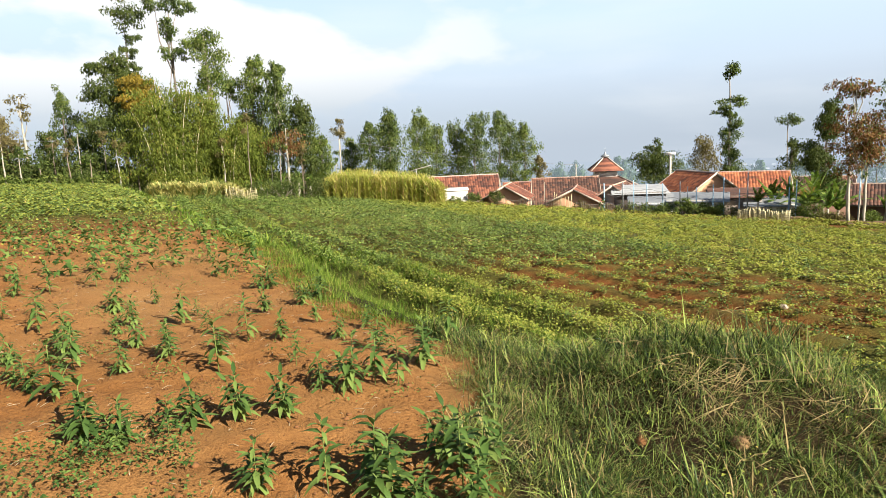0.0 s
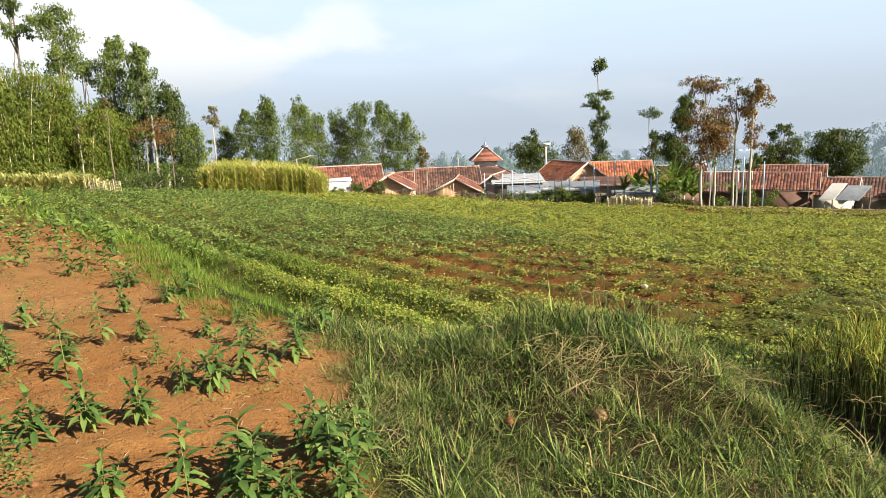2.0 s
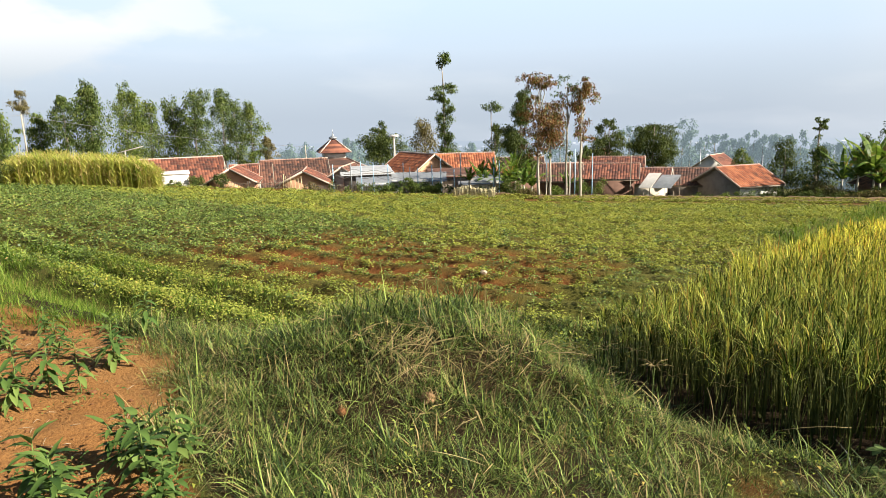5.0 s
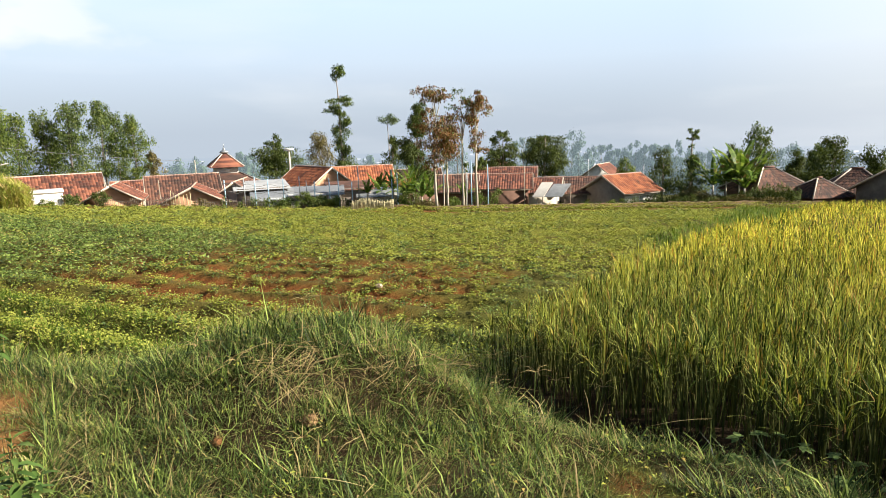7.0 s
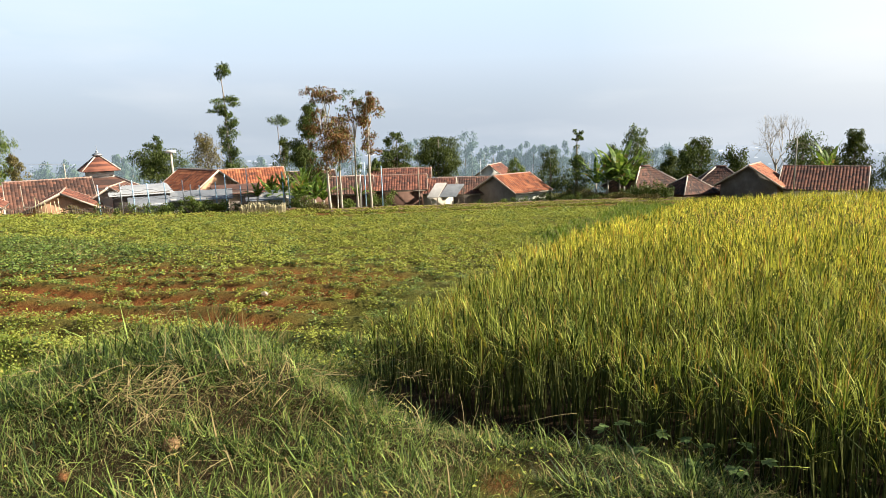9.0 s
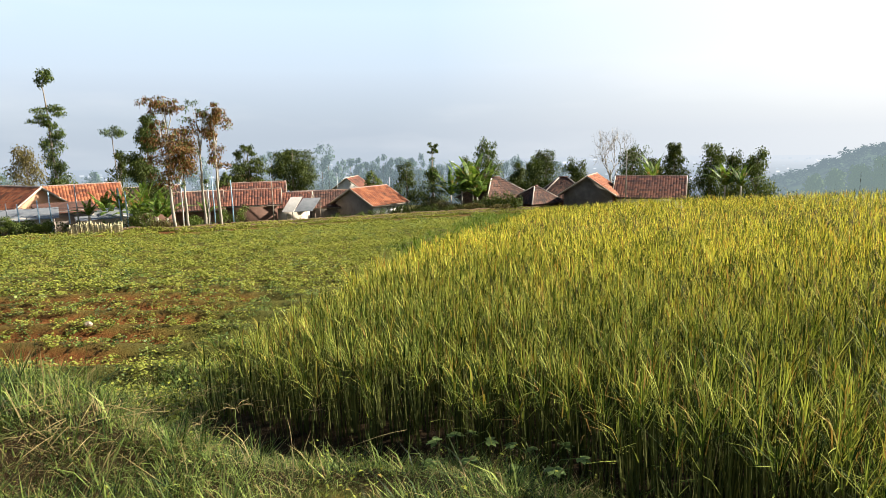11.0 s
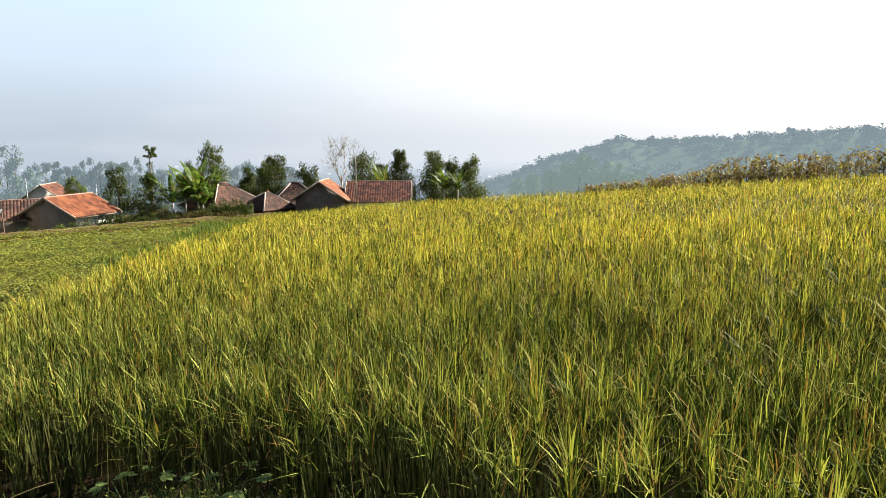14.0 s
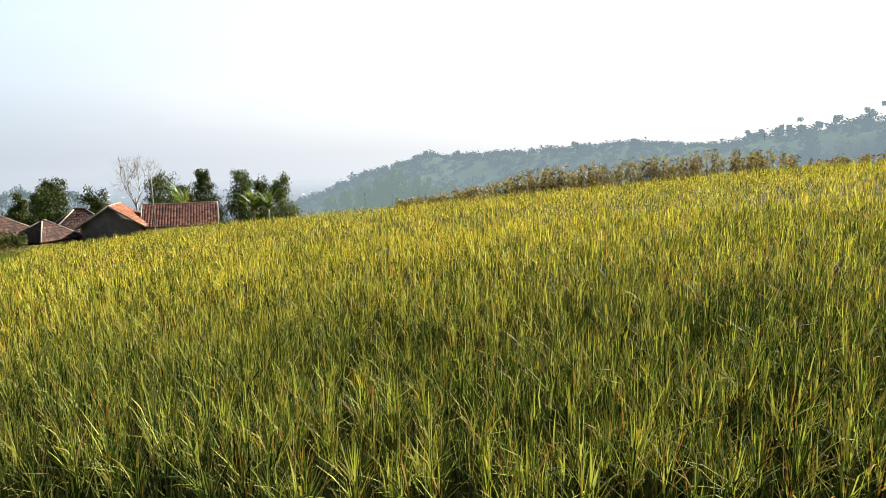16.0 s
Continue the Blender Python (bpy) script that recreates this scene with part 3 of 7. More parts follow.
def rice():
    leaf, stem, ear = Heap(), Heap(), Heap()
    two = [blade_shape(2, 1.0, 0.038, le, dr) for le, dr in ((0.0, 0.15), (0.0, 0.45), (0.05, 0.9))] + [spear_shape(1.0, 0.045), spear_shape(1.0, 0.04, 0.15), spear_shape(1.0, 0.05, 0.3)]
    one = [spear_shape(1.0, 0.046, le) for le in (0.05, 0.2, 0.35)]
    zones = ((0, 7.5, 0.165, 62, two, 0.85), (7.5, 16, 0.20, 35, one, 1.2), (16, 46, 0.28, 22, one, 1.6))
    for zone, (near, far, step, leaves, shapes, broad) in enumerate(zones):
        gx, gy = np.meshgrid(np.arange(2.5, 37, step), np.arange(-28, 22, step))
        r = np.random.default_rng(20 + zone)
        x, y = gx.ravel() + r.normal(0, 0.22 * step, gx.size), gy.ravel() + r.normal(0, 0.22 * step, gx.size)
        d = np.hypot(x - 0.6, y)
        keep = (rice_depth(x, y) > 0) & (d >= near) & (d < far) & in_view(x, y, 0, 142)
        x, y = x[keep], y[keep]
        m = len(x)
        z = land(x, y)
        tall = 0.80 + 0.09 * wave_noise(x, y, 2.3, 9) + 0.06 * wave_noise(x, y, 0.7, 8)
        tall = tall * r.uniform(0.74, 1.12, m) * (0.86 + 0.14 * np.clip(rice_depth(x, y) / 0.7, 0, 1))
        inside = rice_depth(x, y)
        for b in range(leaves):
            turn = r.uniform(0, 2 * np.pi, m)
            turn = np.where((inside < 0.3) & (r.random(m) < 0.5), np.pi + r.normal(0, 0.8, m), turn)
            low = r.uniform(0.40, 0.84, m) if b < leaves * 0.85 else r.uniform(0.35, 0.5, m)
            low = np.where(inside < 0.8, r.uniform(0.58, 0.82, m), low)
            stray = (inside < 0.35) & (r.random(m) < 0.09)
            low = np.where(stray, r.uniform(0.25, 0.55, m), low)
            out = r.uniform(0.0, 0.06, m) * (1 + zone * 0.4)
            base = np.stack([x + out * np.cos(turn), y + out * np.sin(turn), z + low * tall], 1)
            size = r.uniform(0.07, 0.21, m) * (1.0, 1.1, 1.05)[zone]
            tilt = np.clip(r.normal(0.2, 0.4, m), -0.4, 1.5) + np.where(inside < 0.25, 0.25, 0.0) + np.where(stray, 0.5, 0.0)
            scatter(leaf, shapes[b % len(shapes)], base, turn, size, tilt, wide=broad * r.uniform(0.6, 1.2, m))
        if zone < 2:
            for b in range(12 if zone == 0 else 2):
                turn = r.uniform(0, 2 * np.pi, m)
                off = r.uniform(0.01, 0.10, m)
                base = np.stack([x + off * np.cos(turn), y + off * np.sin(turn), z - 0.02], 1)
                scatter(stem, spear_shape(0.75, 0.02, 0.03), base, turn, tall * r.uniform(0.8, 1.1, m), np.abs(r.normal(0, 0.14, m)))
        few = r.random(m) < 0.7
        turn = r.uniform(0, 2 * np.pi, few.sum())
        base = np.stack([x, y, z + tall * r.uniform(0.66, 0.86, m)], 1)[few]
        scatter(ear, blade_shape(2 if zone == 0 else 1, 0.15, 0.014, 0.2, 1.4), base, turn, r.uniform(0.7, 1.2, few.sum()), None, wide=broad * np.ones(few.sum()))
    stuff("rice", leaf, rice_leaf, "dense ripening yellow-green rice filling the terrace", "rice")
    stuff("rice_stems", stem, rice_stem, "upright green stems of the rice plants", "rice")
    stuff("rice_ears", ear, rice_ear, "drooping golden rice ears among the leaves", "rice")


rice()


def bank_grass():
    """Grass on the mound, along the bank and in front of the rice."""
    green, dry, weeds, verge = Heap(), Heap(), Heap(), Heap()
    fine = [blade_shape(2, 1.0, 0.034, le, dr) for le, dr in ((0.0, 1.3), (0.1, 2.2))] + [spear_shape(1.0, 0.042, le) for le in (0.1, 0.3, 0.5, 0.75, 1.0)]
    plain = [spear_shape(1.0, 0.042, le) for le in (0.1, 0.3, 0.55)]

    def grassy(x, y):
        b = bank_line(x, y)
        side = (x > 0.14 + 0.2 * wave_noise(x, y, 0.9, 3)) | (y > 5.4)
        mound = (b > np.where((along_bank(x, y) < 1.9) & (x > 2.2), -0.35 - 0.25 * wave_noise(x, y, 0.5, 27), -0.9)) & side & (plot_inside(x, y) < 0.12) & (rice_depth(x, y) < 0.1)
        strip = (b < 0.75) & (b > -2.9 - 0.5 * wave_noise(x, y, 3.0, 19)) & (y > 4) & (x < 9)
        foot = (rice_depth(x, y) > -0.9) & (rice_depth(x, y) < 0.15) & (y < 14) & (y > 4.6)
        green_bank = (rice_margin(x, y) > -5.1 * smooth_step(10, 22, x) + 0.4 * wave_noise(x, y, 3.0, 21)) & (rice_margin(x, y) < 0.3) & (rice_depth(x, y) < 0.05) & (y > 6.5) & (x > 8) & (np.hypot(x, y) < 56)
        return mound | strip | foot | green_bank

    # box, tufts, blades, shapes, length, width, spread of a tuft
    zones = (((-0.2, 4.6, -1.4, 6.2), 9600, 30, fine, 0.165, 0.68, 0.055), ((-0.2, 4.6, -1.4, 6.2), 9600, 30, plain, 0.085, 1.0, 0.075), ((-5, 3.0, 5.8, 16), 15000, 14, plain, 0.13, 1.3, 0.08), ((-24, 2.5, 12, 44), 10000, 8, plain, 0.22, 3.4, 0.16), ((8, 50, 6, 31), 30000, 8, plain, 0.20, 3.8, 0.12), ((3.0, 12, 4.2, 14), 12000, 12, plain, 0.15, 1.5, 0.08))
    for zone, (box, tufts, blades, use, size, broad, spread) in enumerate(zones):
        tx, ty, r = field_points(tufts, lambda x, y: grassy(x, y) & in_view(x, y), box, 40 + zone)
        if zone < 2:
            closed = wave_noise(tx, ty, 0.34, 35) > -0.42
            tx, ty = tx[closed], ty[closed]
        rough = 1.2 * wave_noise(tx, ty, 0.55, 31) + 0.5 * wave_noise(tx, ty, 2.2, 33)
        crest = np.exp(-(((0.83 * (tx - 2.1) - 0.56 * (ty - 4.25)) / 1.3) ** 2 + ((0.56 * (tx - 2.1) + 0.83 * (ty - 4.25)) / 0.55) ** 2))
        worn = np.exp(-(((tx - 2.75) / 0.3) ** 2 + ((ty - 1.75) / 0.4) ** 2)) + np.exp(-(((tx - 0.3) / 0.2) ** 2 + ((ty - 2.6) / 0.4) ** 2))
        big = np.clip(0.85 + 0.36 * rough + 0.7 * crest - 0.6 * worn, 0.25, 1.5) * r.uniform(0.5, 1.35, len(tx))
        dead = 0.26 * np.exp(-(((tx - 1.55) / 0.4) ** 2 + ((ty - 3.45) / 0.3) ** 2)) + 0.25 * np.exp(-(((tx - 2.2) / 0.4) ** 2 + ((ty - 3.2) / 0.2) ** 2)) + 0.25 * np.exp(-(((tx - 0.35) / 0.25) ** 2 + ((ty - 3.8) / 1.2) ** 2)) + (0.12 if zone < 2 else 0.01)
        lie, lie_turn = 0.35 * wave_noise(tx, ty, 0.9, 36), 3.0 * wave_noise(tx, ty, 1.3, 37)
        for b in range(blades):
            m = len(tx)
            a = r.uniform(0, 2 * np.pi, m)
            o = np.abs(r.normal(0, spread, m))
            x, y = tx + o * np.cos(a), ty + o * np.sin(a)
            base = np.stack([x, y, land(x, y) - 0.01], 1)
            turn = np.where(r.random(m) < 0.3, lie_turn, a) + r.normal(0, 1.0, m)
            tilt = np.clip(np.abs(r.normal(0.5, 0.55, m)) + np.abs(lie), -0.2, 1.45)
            tall = size * big * r.uniform(0.4, 1.5, m)
            is_dry = r.random(m) < dead
            for flag, heap in ((False, green if zone in (0, 1, 5) else verge), (True, dry)):
                k = is_dry == flag
                scatter(heap, use[b % len(use)], base[k], turn[k], tall[k], tilt[k] + (0.4 if flag else 0.0), wide=broad * r.uniform(0.6, 1.4, k.sum()))
    # small-leaved herbs creeping through the grass
    hx, hy, r = field_points(9000, lambda x, y: grassy(x, y) & (wave_noise(x, y, 0.8, 51) > 0.1), (-0.2, 4.2, 0.6, 6.0), 47)
    scatter(weeds, simple_leaf(1.0, 0.6, 0.15, 0.2), np.stack([hx, hy, land(hx, hy) + r.uniform(0.02, 0.17, len(hx))], 1), r.uniform(0, 6.3, len(hx)), r.uniform(0.012, 0.03, len(hx)), r.normal(0, 0.5, len(hx)))
    # long dead stems matted on the mound
    for k in range(130):
        if k < 70:
            x, y = 1.52 + r.normal(0, 0.14), 3.45 + r.normal(0, 0.14)
        elif k < 105:
            x, y = 2.2 + r.normal(0, 0.25), 3.22 + r.normal(0, 0.09)
        else:
            x, y = r.uniform(0.5, 3.2), r.uniform(1.8, 4.4)
        a, l = r.uniform(0, 6.3), r.uniform(0.10, 0.34)
        z = float(land(x, y)) + r.uniform(0.08, 0.2)
        f = np.linspace(-0.5, 0.5, 5)
        dry.tube(np.stack([x + f * l * math.cos(a), y + f * l * math.sin(a) + 0.2 * l * f * f, z + 0.03 - 0.25 * l * f * f + r.normal(0, 0.25) * f * l], 1), [0.0012, 0.0018, 0.002, 0.0016, 0.0008], 3)
    stuff("grass", green, grass_leaf, "rough green grass on the bank and the mound", "grass")
    stuff("verge_grass", verge, verge_leaf, "bright green grass on the field bank and beside the rice", "grass")
    stuff("dry_grass", dry, straw, "bleached dead grass stems matted among the green", "grass")
    stuff("herbs", weeds, bean_leaf, "small-leaved green herbs creeping through the grass", "herbs")


bank_grass()


def seed_heads():
    """Finger-like seed heads of crabgrass before the rice."""
    r = np.random.default_rng(91)
    for k in range(16):
        x, y = (3.35 + r.normal(0, 0.2), 3.4 + r.normal(0, 0.5)) if k < 11 else (r.uniform(1.0, 3.0), r.uniform(2.0, 4.0))
        z, h = float(land(x, y)), r.uniform(0.28, 0.42)
        root = thing("crabgrass", "crabgrass stalk with finger-like purplish seed spikes", "grass", x, y, z, r.uniform(0, 360), group="crabgrass stalks")
        stalk = Heap()
        stalk.tube([(0, 0, -0.02), (0.02, 0, h * 0.6), (0.05, 0, h)], [0.002, 0.0018, 0.0015], 4)
        part("stalk", stalk.mesh("stalk", crop_stem), root)
        for j in range(5):
            a = j * 1.256 + r.normal(0, 0.2)
            spike = Heap()
            spike.tube([(0.05, 0, h), (0.05 + 0.05 * math.cos(a), 0.05 * math.sin(a), h + 0.025), (0.05 + 0.11 * math.cos(a), 0.11 * math.sin(a), h + 0.02)], [0.0015, 0.002, 0.001], 4)
            part("spike", spike.mesh("spike", straw), root)


seed_heads()


def broad_weed(x, y, seed):
    """A low plant with lobed, pale, palm-sized leaves at the foot of the rice."""
    r = np.random.default_rng(seed)
    root = thing("broadleaf_weed", "low weed with broad pale lobed leaves beside the rice", "weed", x, y, float(land(x, y)), r.uniform(0, 360), group="broadleaf weeds")
    for k in range(6):
        leaf = Heap()
        a, l = k * 1.05 + r.normal(0, 0.2), r.uniform(0.10, 0.24)
        tip = np.array([math.cos(a) * l, math.sin(a) * l, r.uniform(0.12, 0.26)])
        leaf.tube([(0, 0, -0.02), tip * [0.5, 0.5, 0.8], tip], [0.004, 0.003, 0.002], 4)
        size = r.uniform(0.06, 0.09)
        for lobe in (-1.5, -0.75, 0.0, 0.75, 1.5):
            scatter(leaf, leaf_shape(1.0, 0.62, 0.12, 0.3, 3), tip[None], np.array([a + lobe]), [size * (1.0 - 0.12 * abs(lobe))], np.array([r.uniform(-0.1, 0.2)]))
        part("leaf", leaf.mesh("leaf", pale_weed_leaf), root)


pale_weed_leaf = leaf_material("pale_weed_leaf", (0.05, 0.085, 0.022), (0.10, 0.15, 0.045), (0.17, 0.23, 0.08), 0.2, 0.5)
for k, (x, y) in enumerate(((3.62, 1.66), (3.66, 1.14))):
    broad_weed(x, y, 950 + k)


def husk(x, y, size, mat, label, seed):
    """A rounded, fibrous, half-rotten lump lying in the grass."""
    r = np.random.default_rng(seed)
    bm = bmesh.new()
    bmesh.ops.create_icosphere(bm, subdivisions=3, radius=size)
    for v in bm.verts:
        p = v.co / size
        v.co *= 1 + 0.16 * noise.noise(p * 2.1) + 0.10 * noise.noise(p * 7.0)
        v.co.z *= 0.75
    root = thing("husk", label, "husk", x, y, float(land(x, y)) + size * 0.9, r.uniform(0, 360))
    me = bpy.data.meshes.new("shell")
    bm.to_mesh(me)
    bm.free()
    me.materials.append(mat)
    part("shell", me, root)
    fibre = Heap()
    for k in range(60):
        a, e = r.uniform(0, 6.3), r.uniform(-0.2, 1.3)
        w = np.array([math.cos(a) * math.cos(e), math.sin(a) * math.cos(e), 0.75 * math.sin(e)]) * size
        fibre.tube([w * 0.95, w * 1.12 + r.normal(0, 0.006, 3), w * 1.2 + r.normal(0, 0.016, 3)], [0.001, 0.0009, 0.0005], 3)
    part("fibres", fibre.mesh("fibres", mat), root)


husk_fibre = plain_material("husk_fibre", (0.15, 0.085, 0.033), (0.29, 0.18, 0.075), 0.9, 12.0, 0.5, 60.0)
husk(1.53, 3.13, 0.045, husk_fibre, "tan fibrous husk lying in the grass of the mound", 960)
husk(1.05, 3.29, 0.026, clod_earth, "brown earthy lump lying in the grass", 961)


def bean_field():
    leaves, dark = Heap(), Heap()
    trefoil = simple_leaf(1.0, 0.95, 0.15, 0.2)

    def open_field(x, y):
        d = np.hypot(x, y)
        edge = np.interp(np.degrees(np.arctan2(x, y)), EDGE_AZ, EDGE_D)
        return (d < edge - 1.0 - 5.0 * (x > 0.62 * y)) & (rice_depth(x, y) < -0.45) & (rice_margin(x, y) < 0.2 - 4.9 * smooth_step(10, 22, x)) & (bank_line(x, y) < -1.2) & in_view(x, y)

    # near, far, plants on a square metre, leaves of a plant, leaf, reach of a plant
    zones = ((0, 14, 34.0, 30, 0.034, 0.14), (14, 26, 20.0, 22, 0.055, 0.18), (26, 42, 11.0, 24, 0.075, 0.26), (42, 66, 6.5, 20, 0.11, 0.34))
    for zone, (near, far, density, count, size, reach) in enumerate(zones):
        r = np.random.default_rng(60 + zone)
        amount = int(density * (far + 45) * far)
        x, y = r.uniform(-42, far, amount), r.uniform(3, far, amount)
        d = np.hypot(x, y)
        keep = (d >= near) & (d < far)
        x, y = x[keep], y[keep]
        keep = open_field(x, y)
        x, y = x[keep], y[keep]
        strip, bare, d = bean_strip(x, y), bare_patch(x, y), np.hypot(x, y)
        left = smooth_step(9.0, 13.0, along_bank(x, y)) * smooth_step(13.5, 11.0, row_place(x, y) - 4.0)
        patchy = wave_noise(x, y, 1.6, 62)
        cover = 0.75 + 0.3 * patchy + 0.25 * strip
        cover = cover + (0.12 + 0.55 * smooth_step(0.35, 0.8, strip) + 0.12 * (patchy > 0.2) - cover) * bare
        cover = cover + (0.40 + 0.8 * smooth_step(0.35, 0.6, strip) - cover) * left
        keep = r.random(len(x)) < cover
        x, y, strip, bare, left = x[keep], y[keep], strip[keep], bare[keep], left[keep]
        z = land(x, y)
        clump = smooth_step(0.55, 0.9, wave_noise(x, y, 3.4, 63)) * (fall_line(x, y) > 12)
        ridge = left * smooth_step(0.40, 0.60, strip)
        big = r.uniform(0.6, 1.25, len(x)) * (1 + 0.3 * wave_noise(x, y, 3.0, 12)) * (1 - 0.4 * bare + 0.9 * ridge - 0.5 * (left - ridge) + 0.5 * clump)
        deep = r.random(len(x)) < np.clip(0.12 + 0.88 * ridge + 0.6 * clump + 0.4 * bare, 0, 1)
        for b in range(count):
            rad, ang = r.uniform(0.0, 1.0, len(x)) ** 0.6 * reach * np.sqrt(big), r.uniform(0, 2 * np.pi, len(x))
            h = r.uniform(0.02, 0.18, len(x)) * big * (1 - 0.45 * rad / reach)
            at = np.stack([x + rad * np.cos(ang), y + rad * np.sin(ang), z + h], 1)
            long = size * r.uniform(0.6, 1.4, len(x))
            tilt = r.normal(0.0, 0.5, len(x))
            for heap, k in ((leaves, ~deep), (dark, deep)):
                scatter(heap, trefoil, at[k], ang[k] + b, long[k], tilt[k])
    # low creeping crop on the terrace to the left
    for zone, (near, far, count, amount, size) in enumerate(((9, 22, 30, 3000, 0.05), (22, 52, 26, 7000, 0.09))):
        r = np.random.default_rng(70 + zone)
        x, y = r.uniform(-42, 2, amount * 3), r.uniform(4, 52, amount * 3)
        d = np.hypot(x, y)
        keep = (bank_line(x, y) > 0.5) & (d > near) & (d < far) & in_view(x, y) & (r.random(len(x)) < np.clip((d - 8) / 14, 0, 1))
        x, y = x[keep], y[keep]
        z = land(x, y)
        for b in range(count):
            rad, ang = r.uniform(0.0, 0.3, len(x)), r.uniform(0, 2 * np.pi, len(x))
            at = np.stack([x + rad * np.cos(ang), y + rad * np.sin(ang), z + r.uniform(0.03, 0.26, len(x))], 1)
            scatter(dark if b % 3 else leaves, trefoil, at, ang, size * r.uniform(0.7, 1.3, len(x)), r.normal(0.0, 0.4, len(x)))
    stuff("bean_plants", leaves, bean_leaf, "low yellow-green bean plants and weeds on the sloping field", "bean plants")
    stuff("bean_rows", dark, row_leaf, "dark green leafy plants standing in rows and clumps on the field", "bean plants")


bean_field()


def field_stone(x, y, size):
    """A pale weathered stone lying in the furrows."""
    bm = bmesh.new()
    bmesh.ops.create_icosphere(bm, subdivisions=2, radius=size)
    for v in bm.verts:
        v.co *= 1 + 0.3 * noise.noise(v.co / size * 1.3)
        v.co.z *= 0.7
    me = bpy.data.meshes.new("field_stone")
    bm.to_mesh(me)
    bm.free()
    me.materials.append(stone)
    ob = tagged(new("field_stone", me), "pale grey stone lying among the bean rows", "stone")
    ob.matrix_basis = pose(x, y, float(land(x, y)) + size * 0.5, 0, 0, 40)


field_stone(5.08, 9.2, 0.06)


def young_plant(seed):
    """A knee-high crop plant with drooping lance-shaped leaves."""
    r = np.random.default_rng(seed)
    root = thing("crop_plant", "young green crop plant with pointed drooping leaves in red soil", "crop plant", group="young crop plants")
    tall = r.uniform(0.36, 0.50)
    for shoot in range(r.integers(1, 4)):
        stem, leaf = Heap(), Heap()
        h = tall * (1.0 if shoot == 0 else r.uniform(0.5, 0.8))
        lean, side = r.uniform(0, 6.3), (0.02 if shoot == 0 else 0.12)
        s = np.linspace(0, 1, 5)
        px, py = math.cos(lean) * side * s ** 1.3, math.sin(lean) * side * s ** 1.3
        path = np.stack([px, py, h * s], 1)
        stem.tube(path, 0.006 * (1 - 0.6 * s), 5)
        part("stem", stem.mesh("stem", crop_stem), root)
        for k in range(int(20 * h / tall) + 5):
            f = 0.22 + 0.78 * (k / (20 * h / tall + 5))
            at = np.array([[np.interp(f, s, px), np.interp(f, s, py), h * f]])
            size = (0.21 - 0.08 * f) * r.uniform(0.7, 1.2)
            scatter(leaf, leaf_shape(1.0, 0.28, 0.3, r.uniform(0.4, 1.2), 3), at, np.array([k * 2.4 + r.normal(0, 0.3)]), [size], np.array([r.uniform(-0.75, 0.25) - 0.4 * (f > 0.9)]))
        part("foliage", leaf.mesh("foliage", crop_leaf), root)
    return root


